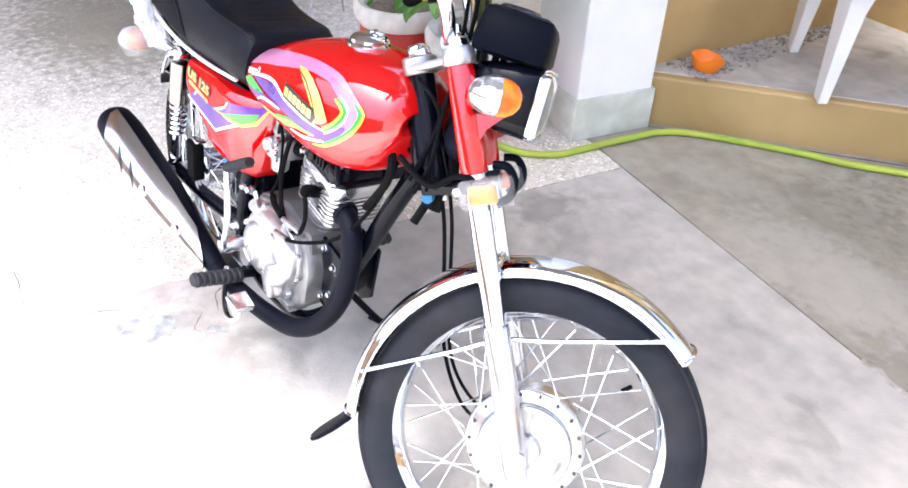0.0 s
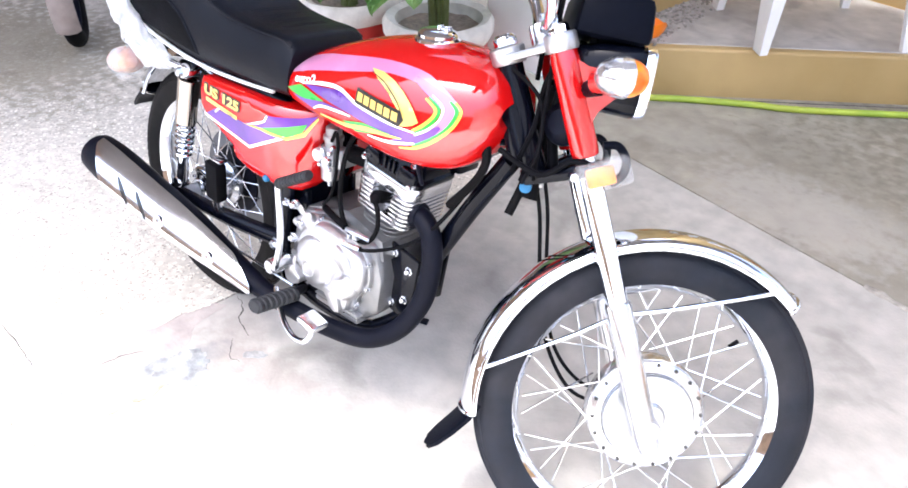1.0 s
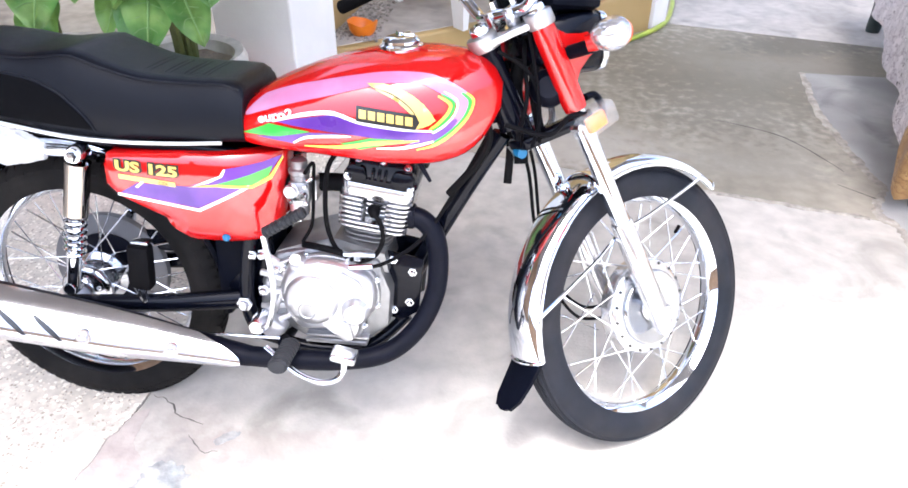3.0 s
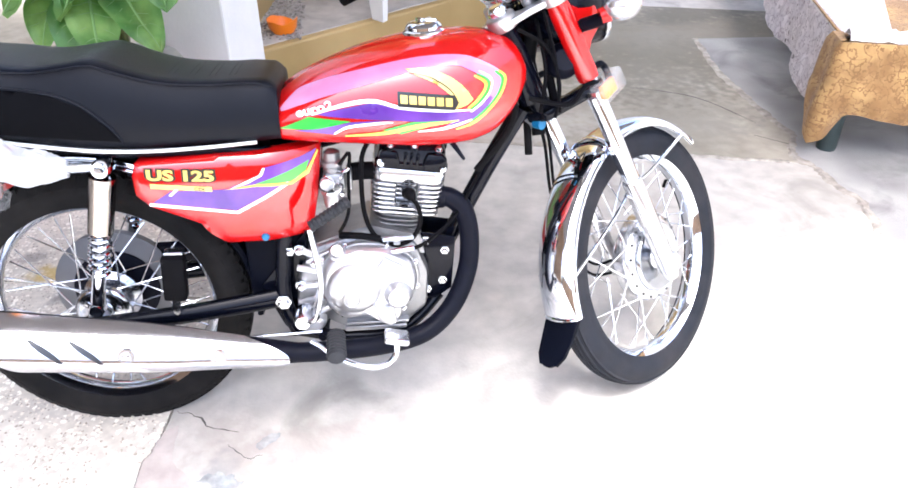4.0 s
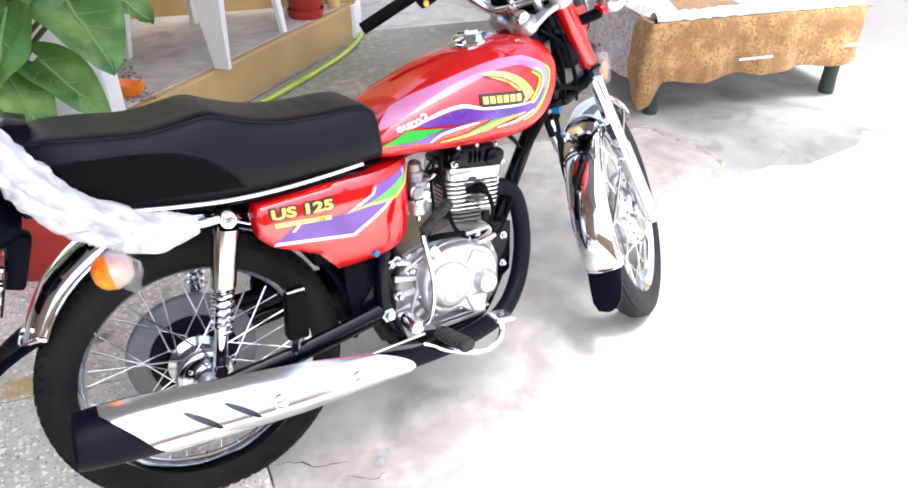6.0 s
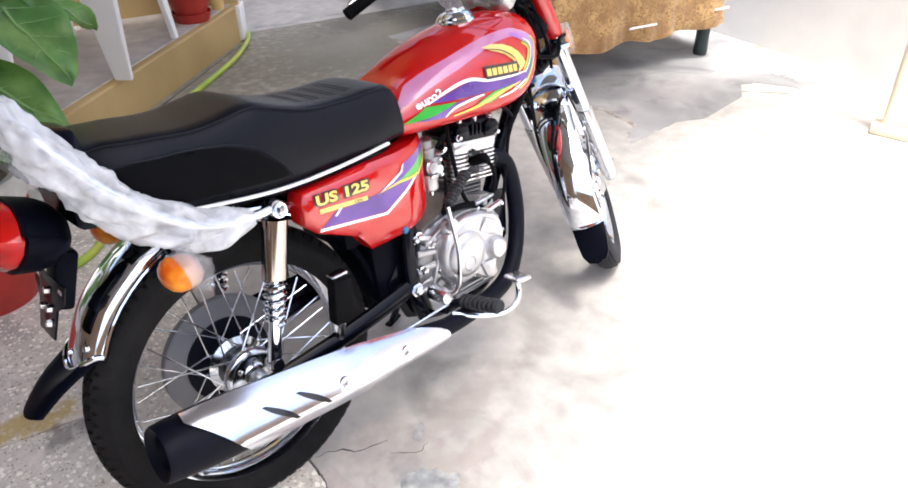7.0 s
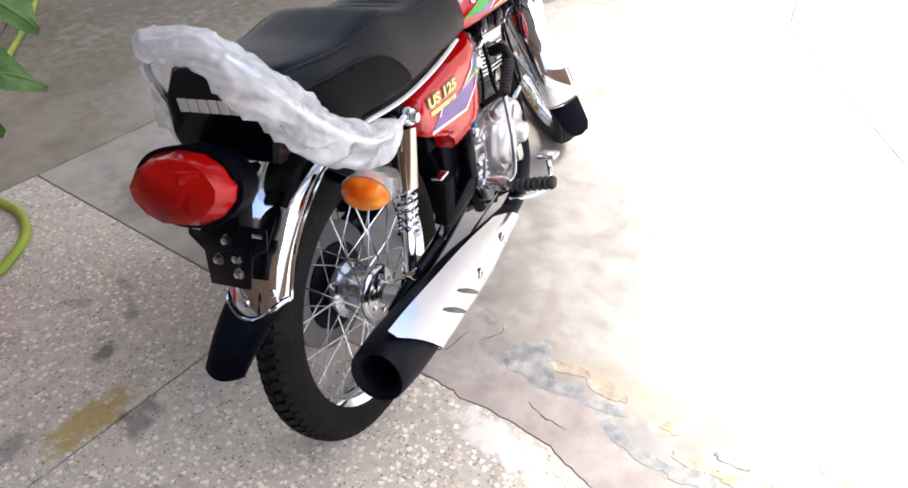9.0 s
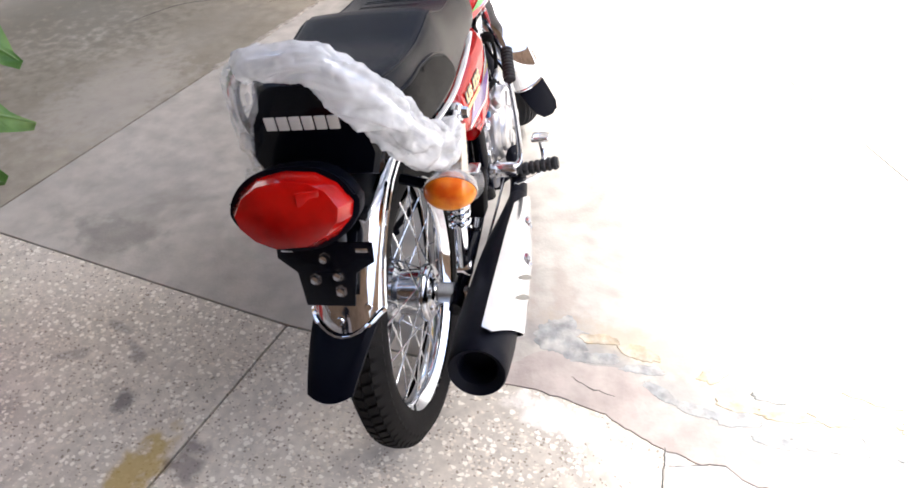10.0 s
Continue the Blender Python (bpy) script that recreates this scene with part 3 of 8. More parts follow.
# a broken corner of a pale slab set into the terrazzo
near = [(x - 0.004, y) for x, y in RAG if -1.7 < y < -0.55]
part("paving", Geo().prism([(-0.037, -0.496), (-0.022, -0.543)] + near[2:] + [(-0.9, -1.7), (-0.9, -0.47)], -0.02, 0.0012, "xy"), SLAB_GREY, ground, "pale grey slab", smooth=False)
near = [(x - 0.004, y) for x, y in RAG if -0.545 < y < -0.494]
part("paving", Geo().prism([(-0.032, -0.496), (-0.018, -0.54)] + near[::-1] + [(0.004, -0.497)], -0.02, 0.0011, "xy"), SLAB_GREY, ground, "pale grey slab corner", smooth=False)


for i, (x, y, a, b, turn, material) in enumerate((
        (0.281, -0.256, 0.072, 0.056, 34, MORTAR_BLUE), (0.364, -0.116, 0.032, 0.014, 35, MORTAR_BLUE), (0.225, -0.335, 0.06, 0.02, 100, MORTAR_BLUE), (0.215, -0.45, 0.05, 0.016, 95, MORTAR_BLUE), (0.155, -0.488, 0.045, 0.014, 60, MORTAR_BLUE), (0.125, -0.56, 0.055, 0.014, 80, MORTAR_BLUE),
        (0.12, -0.65, 0.06, 0.02, 95, MORTAR_BLUE), (0.075, -0.72, 0.05, 0.014, 90, MORTAR_BLUE), (0.085, -0.83, 0.08, 0.018, 92, MORTAR_BLUE), (0.115, -0.95, 0.05, 0.035, 90, MORTAR_BLUE),
        (0.288, -0.345, 0.05, 0.018, 95, MORTAR_YELLOW), (0.265, -0.44, 0.05, 0.022, 75, MORTAR_YELLOW), (0.23, -0.6, 0.04, 0.02, 120, MORTAR_YELLOW), (0.155, -0.65, 0.05, 0.016, 85, MORTAR_YELLOW),
        (0.148, -0.75, 0.06, 0.014, 95, MORTAR_YELLOW), (0.24, -0.94, 0.06, 0.02, 80, MORTAR_YELLOW), (0.163, -0.85, 0.05, 0.02, 95, MORTAR_YELLOW), (0.19, -0.72, 0.04, 0.012, 85, MORTAR_BLUE),
        (0.1, -1.05, 0.08, 0.03, 100, MORTAR_BLUE), (0.18, -1.05, 0.08, 0.03, 100, MORTAR_YELLOW),
        (2.95, 0.62, 0.3, 0.1, -40, ROUGH_GREY), (3.15, 0.3, 0.22, 0.05, -60, ROUGH_GREY), (2.3, 0.55, 0.25, 0.06, 10, ROUGH_GREY))):
    mortar_patch(x, y, a, b, turn, material, i * 3.7, 0.0007 + 0.00012 * i, 1.4 if a > 0.2 else 1.0)


def ridge(pts, wide, height, material, label):
    """A crumbled low ridge along a line on the ground."""
    line = catmull([(*p, 0) for p in pts], 10)
    rows = []
    for i, p in enumerate(line):
        d = line[min(i + 1, len(line) - 1)] - line[max(i - 1, 0)]
        d = d / np.linalg.norm(d)
        off = 0.35 * wide * noise.noise((p[0] * 9, p[1] * 9, 2)) + 0.25 * wide * noise.noise((p[0] * 45, p[1] * 45, 5))
        half = wide * (0.3 + 0.55 * abs(noise.noise((p[0] * 14, p[1] * 14, 8))) + 0.25 * noise.noise((p[0] * 60, p[1] * 60, 3))) + 0.004
        rows.append([(p[0] - d[1] * k, p[1] + d[0] * k, z) for k, z in ((off - half, 0.0002), (off - 0.5 * half, height), (off + 0.4 * half, height * 0.8), (off + half, 0.0002))])
    part("mortar_ridge", Geo().loft(rows, closed=False), material, ground, label, smooth=False)


# the smooth slab ends in a crumbled edge; beyond it lies rough grey concrete
BROKEN = [(2.19, 2.3), (2.15, 1.9), (2.16, 1.66), (2.17, 1.48), (2.19, 1.3), (2.2, 1.24), (2.145, 1.13), (2.135, 1.05), (2.17, 0.98), (2.19, 0.84), (2.21, 0.74), (2.17, 0.56)]
side = [tuple(p[:2]) for p in catmull([(*p, 0) for p in BROKEN], 6)]
side = [(x + 0.02 * noise.noise((x * 20, y * 20, 1)), y) for x, y in side]
ring = side + [(2.45, 0.42), (2.8, 0.44), (3.1, 0.62), (3.6, 0.8), (3.6, 2.3)]
part("rough_patch", Geo().prism(ring, -0.01, 0.0012, "xy"), ROUGH_GREY, ground, "rough grey patched concrete", smooth=False)
ridge(BROKEN, 0.034, 0.004, MORTAR_EDGE, "pale crumbled edge of the smooth slab")
ridge([tuple(P0 + G1 * k) for k in (1.05, 1.2, 1.35, 1.5, 1.65, 1.78)], 0.02, 0.004, MORTAR_EDGE, "pale crumbled joint")


def crack(pts, w):
    """A thin dirt-filled crack in a slab."""
    line = catmull([(*p, 0) for p in pts], 6)
    rows = []
    for i, p in enumerate(line):
        d = line[min(i + 1, len(line) - 1)] - line[max(i - 1, 0)]
        d = d / np.linalg.norm(d)
        ww = w * (0.4 + 0.9 * abs(noise.noise((p[0] * 31, p[1] * 31, 1)))) * (0.3 + 0.7 * math.sin(math.pi * (0.06 + 0.88 * i / (len(line) - 1))))
        jit = 0.006 * noise.noise((p[0] * 60, p[1] * 60, 4))
        x, y = p[0] - d[1] * jit, p[1] + d[0] * jit
        rows.append([(x - d[1] * ww, y + d[0] * ww, 0.0006), (x, y, 0.0009), (x + d[1] * ww, y - d[0] * ww, 0.0006)])
    part("crack", Geo().loft(rows, closed=False), JOINT, ground, smooth=False)


for pts, w in (([(0.15, -0.015), (0.2, -0.035), (0.24, -0.07), (0.3, -0.085)], 0.0022), ([(0.28, -0.12), (0.33, -0.16), (0.36, -0.15)], 0.0016), ([(0.159, -0.291), (0.137, -0.334), (0.123, -0.389)], 0.003), ([(0.012, -0.494), (-0.033, -0.495), (-0.084, -0.491), (-0.3, -0.48)], 0.003), ([(-0.037, -0.494), (-0.022, -0.543), (-0.008, -0.6)], 0.0025),
               ([(2.05, 1.25), (2.4, 0.95), (2.7, 0.62), (2.85, 0.48), (3.0, 0.3)], 0.006), ([(3.1, 1.25), (3.05, 0.9), (2.9, 0.7)], 0.005), ([(1.72, 1.72), (1.95, 1.6), (2.1, 1.35)], 0.006),
               ([(0.3, -0.3), (0.29, -0.36)], 0.002)):
    crack(pts, w)


crack([(0.06, 1.63), (0.4, 1.893), (0.8, 2.2), (1.2, 2.51), (1.5, 2.742)], 0.007)


def wall(name, a, b, thick, lo, hi, material, label, bevel=0.006):
    """A wall along the line from a to b, its thickness to the left of that way."""
    a, b = Vector(a), Vector(b)
    d = (b - a).normalized()
    n = Vector((-d.y, d.x)) * thick
    return solid(name, Geo().prism([tuple(a), tuple(b), tuple(b + n), tuple(a + n)], lo, hi, "xy", bevel), material, label, "wall", kind="structure",
                 smooth=False)


# porch: raised floor, ochre walls, white pillar with a tiled foot
PLAT = 0.2
porch = solid("porch_floor", Geo().prism([(0.02, 1.64), (1.52, 2.79), (1.6, 2.86), (0.07, 3.2), (-0.25, 3.2), (-0.25, 1.75)], -0.01, PLAT - 0.004, "xy", 0.01),
              OCHRE, "ochre-painted raised porch step", "porch", kind="structure", smooth=False)
part("porch_screed", Geo().prism([(0.07, 1.73), (1.5, 2.82), (1.52, 2.86), (0.09, 3.15), (-0.1, 3.15), (-0.2, 1.8)], PLAT - 0.02, PLAT, "xy", 0.003),
     CONCRETE_DARK, porch, "worn grey cement screed", smooth=False)
part("edge_strip", Geo().box((1.575, 2.842, 0.1), (0.13, 0.026, 0.185), 0.004, pose(0, 0, 0, 0, 0, 52)), WHITEWASH, porch, "pale bare edge")
wall("wall_left", (0.05, 3.12), (-0.07, 1.8), 0.14, PLAT - 0.01, 4.0, OCHRE, "ochre-painted plaster wall beside the porch")
wall("wall_back", (1.58, 2.86), (0.03, 3.175), -0.16, -0.01, 4.0, OCHRE, "ochre-painted plaster wall behind the porch")
pa, pside = Vector((0.106, 1.364)), 0.355
p2 = Vector((math.sin(radians(11.5)), math.cos(radians(11.5))))
p1 = Vector((-p2.y, p2.x))
foot = [pa, pa + p2 * pside, pa + p2 * pside + p1 * pside, pa + p1 * pside]
pillar = solid("pillar", Geo().prism(inset([tuple(q) for q in foot], 0.012), -0.01, 4.0, "xy", 0.008), WHITEWASH,
               "whitewashed square pillar with marble tiles round its foot", "pillar", kind="structure", smooth=False)
for i in range(4):
    a, b = foot[i], foot[(i + 1) % 4]
    d = (b - a).normalized()
    nrm = Vector((-d.y, d.x))
    mid = a + (b - a) * 0.5 + nrm * 0.006
    part("tile", Geo().box((0, 0, 0), (pside - 0.004, 0.012, 0.165), 0.002), MARBLE, pillar,
         m=Matrix.Translation((mid.x, mid.y, 0.083)) @ Matrix.Rotation(math.atan2(d.y, d.x), 4, "Z"))

# white boundary wall on the sunny side, then unseen walls added to close the place
# wall_right's stretch behind the bed is added, to keep light from under it
wall("wall_right", (2.75, -3.6), (3.9, 2.7), -0.2, -0.01, 2.3, WHITEWASH, "whitewashed boundary wall in strong sun")
wall("wall_far", (7, 6.4), (-6, 6.4), -0.2, -0.01, 3.0, WHITEWASH, "unseen whitewashed wall added to close the yard and bounce light")
wall("wall_rear", (-4.4, 9), (-4.4, -3.2), 0.2, -0.01, 4.0, WALL_BROWN, "unseen brown wall added to close the yard and cut its light")
wall("wall_yard", (-6, -5.2), (7, -5.2), -0.2, -0.01, 1.5, WALL_BROWN, "unseen brown wall across the yard, there for the chrome to reflect")
# unseen roof, added and cut to shape where sun and sky reach the yard
SHADE_ROOF = [(-5.2, -4.3), (-2.3, -3.4), (-1.5, -2.4), (-0.87, -1.88), (0.0, -1.64), (0.7, -1.32), (1.2, -1.02), (1.68, -0.82), (2.2, -0.95), (2.6, -1.3), (2.62, 0.3), (2.75, 0.6), (2.8, 2.3), (3.3, 2.9), (5.4, 3.0), (5.4, 6.6), (0.8, 6.6), (0.8, 2.05), (-2.4, 1.95), (-2.4, 6.6), (-5.2, 6.6)]
solid("ceiling", Geo().prism(SHADE_ROOF, 4.0, 4.15, "xy", 0.01), ROOF_GREY, "unseen grey roof added to shade the yard", "ceiling", kind="structure",
                smooth=False)

# ---- things on the porch ----


def plastic_chair():
    t = thing("plastic_chair", pose(0.645, 2.455, PLAT, 0, 0, -45.5), "white moulded plastic armchair standing on the porch edge", "chair")
    w, d, h = 0.255, 0.27, 0.405
    s = Geo()
    rings = []
    for y in np.linspace(-d + 0.02, d - 0.04, 9):
        row = [(x, y, h - 0.03 * (1 - (x / 0.22) ** 2) * (1 - (y / 0.3) ** 2) - 0.02 * (y > 0.2)) for x in np.linspace(-0.23, 0.23, 9)]
        rings.append(row + [(q[0], q[1], q[2] - 0.016) for q in reversed(row)])
    part("seat", s.loft(rings), CHAIR_WHITE, t)
    a = Geo().prism([(-0.235, h - 0.1), (-0.14, h - 0.055), (0.14, h - 0.055), (0.235, h - 0.1), (0.235, h + 0.0), (-0.235, h + 0.0)],
                    -d, -d + 0.014, "xz", 0.004)
    part("front_apron", a, CHAIR_WHITE, t)
    for sx in (-1, 1):
        leg = Geo()
        leg.loft([[(sx * (w - k * 0.03) + px, -d - 0.01 * (1 - k) + py, h * k) for px, py in
                   ((-q, -q * 0.45), (q, -q * 0.45), (q * 0.8, q * 0.5), (-q * 0.8, q * 0.5))] for k, q in ((0, 0.035), (0.5, 0.054), (0.8, 0.066), (0.92, 0.08), (1, 0.105))])
        part("leg", leg, CHAIR_WHITE, t, angle=60)
        leg = Geo()
        leg.loft([[(sx * (w - k * 0.03) + px, d + 0.02 * (1 - k) - 0.03 * k + py, h * k) for px, py in
                   ((-0.012, -q), (0.012, -q), (0.012, q), (-0.012, q))] for k, q in ((0, 0.016), (0.5, 0.026), (0.85, 0.05), (1, 0.075))])
        part("leg", leg, CHAIR_WHITE, t, angle=60)
        arm = Geo().tube([(sx * 0.235, -d, h - 0.02), (sx * 0.265, -d + 0.01, h + 0.12), (sx * 0.275, -d + 0.06, h + 0.2), (sx * 0.275, 0.05, h + 0.21),
                          (sx * 0.25, d - 0.02, h + 0.22)], 0.026, 10, flat=0.45)
        part("armrest", arm, CHAIR_WHITE, t)
    back = Geo()
    rings = []
    for k in np.linspace(0, 1, 7):
        z, y = h + 0.0 + 0.42 * k, d - 0.05 + 0.1 * k
        ww = 0.225 - 0.03 * k * k
        row = [(x, y - 0.03 * (1 - (x / ww) ** 2) + 0.03, z + 0.03 * (1 - (x / ww) ** 2) * k) for x in np.linspace(-ww, ww, 9)]
        rings.append(row + [(q[0], q[1] + 0.012, q[2]) for q in reversed(row)])
    part("backrest", back.loft(rings), CHAIR_WHITE, t)
    return t


def flower_pot(name, m, r, h, label, rim=True, saucer=True):
    t = thing(name, m, label, "flower pot")
    lip = 1.0 if rim else 1.09
    body = Geo().lathe([(0.0, 0.012), (r * (0.72 if rim else 0.6), 0.012), (r * (0.8 if rim else 0.63), 0.04), (r * (0.97 if rim else 0.8), h * 0.45), (r * 0.93, h - 0.05), (r * 0.95 * lip, h - 0.045), (r * 0.98 * lip, h - 0.002), (r * 0.9, h),
                        (r * 0.82, h - 0.06)], 36)
    part("pot_body", body, POT_RED, t)
    if saucer:
        part("saucer", Geo().lathe([(0, 0.0), (r * 0.7, 0.0), (r * 0.8, 0.045), (r * 0.77, 0.046), (r * 0.66, 0.012), (0, 0.01)], 32), POT_RED, t)
    if rim:
        g = Geo()
        rings = []
        for k in range(36):
            a = 2 * math.pi * k / 36
            w = 0.012 * noise.noise((math.cos(a) * 2, math.sin(a) * 2, r * 9))
            prof = [(r * 0.98 + w, h - 0.06), (r * 1.06 + w, h - 0.035), (r * 1.07 + w, h + 0.0), (r * 1.0 + w, h + 0.022), (r * 0.84, h + 0.012),
                    (r * 0.8, h - 0.03)]
            rings.append([(q * math.cos(a), q * math.sin(a), z) for q, z in prof])
        part("pot_rim", g.loft(rings, loop=True), POT_RIM, t, "rough limewashed rim")
    g = Geo()
    rings = [[(q * r * math.cos(a), q * r * math.sin(a), h - 0.026 + 0.012 * noise.noise((q * 3 * math.cos(a), q * 3 * math.sin(a), r * 5)))
              for a in [2 * math.pi * k / 20 for k in range(20)]] for q in (0.86, 0.6, 0.3, 0.05)]
    part("soil", g.loft(rings), SOIL, t)
    return t


def big_leaf(base, tip_dir, length, width, droop, roll=0.0, curl=0.12, seed=0):
    """A heart-shaped blade that hangs from the end of its stalk, and its pale midrib."""
    base = Vector(base)
    d = Vector(tip_dir).normalized()
    side = d.cross(Vector((0, 0, 1)))
    side = side.normalized() if side.length > 1e-3 else Vector((1, 0, 0))
    side = Matrix.Rotation(roll, 3, d) @ side
    up = side.cross(d)
    n = 14
    rows, mid = [], []
    for i in range(n + 1):
        s = i / n
        along = -0.22 + 1.22 * s
        w = width * 0.5 * (math.sin(math.pi * min(1, (s + 0.05) / 1.05) ** 0.72) ** 0.68 if s < 1 else 0.0)
        fall = -droop * (max(along, 0) ** 1.7)
        row = []
        for k in range(-5, 6):
            q = k / 5
            back = 0.0
            if along < 0.0:
                back = 0.0 if abs(q) > 0.25 else -along * 0.9
            ripple = 0.011 * math.sin(8 * s + 3 * q + seed) * abs(q) + 0.016 * noise.noise((s * 4, q * 3, seed * 1.7)) + 0.006 * math.sin(22 * s - 4 * abs(q)) * (1 - abs(q)) * abs(q) * 3
            p = base + d * (length * (along + back)) + side * (w * q) + up * (curl * abs(q) ** 1.3 * w * 2 + ripple) + Vector((0, 0, fall * length))
            row.append(tuple(p))
        rows.append(row)
        if along > -0.02:
            mid.append(tuple(Vector(row[5]) + up * 0.003))
    blade = Geo()
    blade.loft(rows, closed=False)
    vein = Geo().tube(mid[::2] + [mid[-1]], [0.0042, 0.003, 0.0008], 6, smooth=2)
    for q in (3, 5, 7, 9):
        for sgn in (-1, 1):
            vein.tube([rows[q][5], tuple((Vector(rows[q + 1][5 + sgn * 2]) + up * 0.001)), tuple(Vector(rows[min(q + 2, n - 1)][5 + sgn * 4]) + up * 0.001)],
                      [0.0018, 0.0004], 4, smooth=3)
    return blade, vein


def leafy_plant(name, m, leaves, label):
    """leaves: (x, y, z of the blade's foot, way of the blade, length, width, droop)."""
    t = thing(name, m, label, "plant")
    for i, (p, d, length, width, droop) in enumerate(leaves):
        blade, vein = big_leaf(p, d, length, width, droop, roll=0.25 * math.sin(i * 2.1), seed=i)
        leaf = part("leaf", blade, LEAF, t, angle=80)
        part("midrib", vein, VEIN, leaf)
        root = (0.025 * math.cos(i * 2.4), 0.025 * math.sin(i * 2.4), 0.0)
        half = (p[0] * 0.35, p[1] * 0.35, p[2] * 0.65)
        part("stalk", Geo().tube([root, half, p], [0.011, 0.008, 0.005], 7), STEM, t)
    return t



# ---- the motorcycle ----
LEAN, HEAD = -9.3, 1.2
MB = pose(0.056, 0, 0, 0, 0, HEAD) @ pose(0, 0, 0, LEAN, 0, 0)
bike = thing("motorcycle", MB, "shiny new red motorcycle with chrome mudguards leaning on its side stand", "motorcycle")
RAKE, STEER = 27.5, 41.4
STEM_TOP = (0.833, 0.003, 0.842)
S = pose(*STEM_TOP) @ pose(0, 0, 0, 0, -RAKE, 0) @ pose(0, 0, 0, 0, 0, STEER) @ pose(0, 0, 0, 1.5, 0, 0)
FORK_X, FORK_Y, AXLE_X, AXLE_Z = 0.077, 0.075, 0.091, -0.655

# fuel tank
TANK_X = [0.392, 0.43, 0.5, 0.55, 0.6, 0.66, 0.72, 0.78, 0.82, 0.845, 0.862, 0.872]
tank_top = curve_of(TANK_X, [0.722, 0.75, 0.784, 0.803, 0.817, 0.829, 0.834, 0.833, 0.826, 0.815, 0.797, 0.778])
tank_low = curve_of(TANK_X, [0.654, 0.648, 0.641, 0.637, 0.633, 0.628, 0.628, 0.636, 0.655, 0.682, 0.712, 0.735])
tank_wide = curve_of(TANK_X, [0.096, 0.111, 0.122, 0.127, 0.13, 0.131, 0.128, 0.114, 0.097, 0.082, 0.068, 0.05])


def tank_side(x, z):
    lo, hi, w = tank_low(x), tank_top(x), tank_wide(x)
    mid = lo + 0.36 * (hi - lo)
    if z >= mid:
        s = min((z - mid) / (hi - mid), 0.995)
        return w * (1 - s ** 2.5) ** (1 / 2.5)
    s = min((mid - z) / (mid - lo), 0.995)
    return w * (1 - s ** 3.2) ** (1 / 3.2)


def tank_ring(x, n=40):
    lo, hi, w = tank_low(x), tank_top(x), tank_wide(x)
    mid = lo + 0.36 * (hi - lo)
    ring = []
    for k in range(n):
        a = 2 * math.pi * k / n
        c, s = math.cos(a), math.sin(a)
        e = 2 / 2.5 if s >= 0 else 2 / 3.2
        ring.append((x, w * math.copysign(abs(c) ** e, c), mid + (hi - mid if s >= 0 else mid - lo) * math.copysign(abs(s) ** e, s)))
    return ring


tank_rings = [tank_ring(x) for x in [0.392, 0.398] + list(np.linspace(0.405, 0.84, 32)) + [0.848, 0.855, 0.861, 0.866, 0.87, 0.872]]
for x, k in ((0.8715, 0.93), (0.868, 0.84), (0.86, 0.6), (0.852, 0.3), (0.85, 0.04)):
    tank_rings.append([(x, y * k, 0.757 + (z - 0.757) * k) for _, y, z in tank_ring(0.872)])
tank = part("fuel_tank", Geo().loft(tank_rings), RED, bike, "glossy red fuel tank with purple and green stripes")
part("filler_cap", Geo().lathe([(0.0, 0.02), (0.02, 0.02), (0.03, 0.017), (0.035, 0.011), (0.035, 0.006), (0.04, 0.003), (0.041, -0.012)], 28,
                                     pose(0.683, 0, 0.83, 0, -3, 0)), CHROME, tank, "chrome filler cap")
for k in range(3):
    part("cap_wing", Geo().box((0, 0, 0), (0.02, 0.008, 0.008), 0.002, pose(0.683, 0, 0.85) @ pose(0, 0, 0, 0, 0, 60 * k) @ pose(0.014, 0, 0)), CHROME, tank)


def decal(name, outline, side, material, parent, lift=0.0012, per=1, step=0.014, label=""):
    """A thin film that lies on the curved surface y = -side(x, z)."""
    if per > 1:
        outline = [tuple(q) for q in catmull(list(outline) + [outline[0]], per)[:-1]]
    bm = bmesh.new()
    bm.faces.new([bm.verts.new((x, 0, z)) for x, z in outline])
    bmesh.ops.triangulate(bm, faces=list(bm.faces))
    xs, zs = [q[0] for q in outline], [q[1] for q in outline]
    for axis, lo, hi in ((0, min(xs), max(xs)), (2, min(zs), max(zs))):
        nrm = (1, 0, 0) if axis == 0 else (0, 0, 1)
        for c in np.arange(lo + step, hi, step):
            co = (c, 0, 0) if axis == 0 else (0, 0, c)
            bmesh.ops.bisect_plane(bm, geom=list(bm.verts) + list(bm.edges) + list(bm.faces), plane_co=co, plane_no=nrm)
    bmesh.ops.triangulate(bm, faces=list(bm.faces))
    for q in bm.verts:
        q.co.y = -side(q.co.x, q.co.z) - lift
    return part(name, Geo().add_bm(bm), material, parent, label, angle=80)


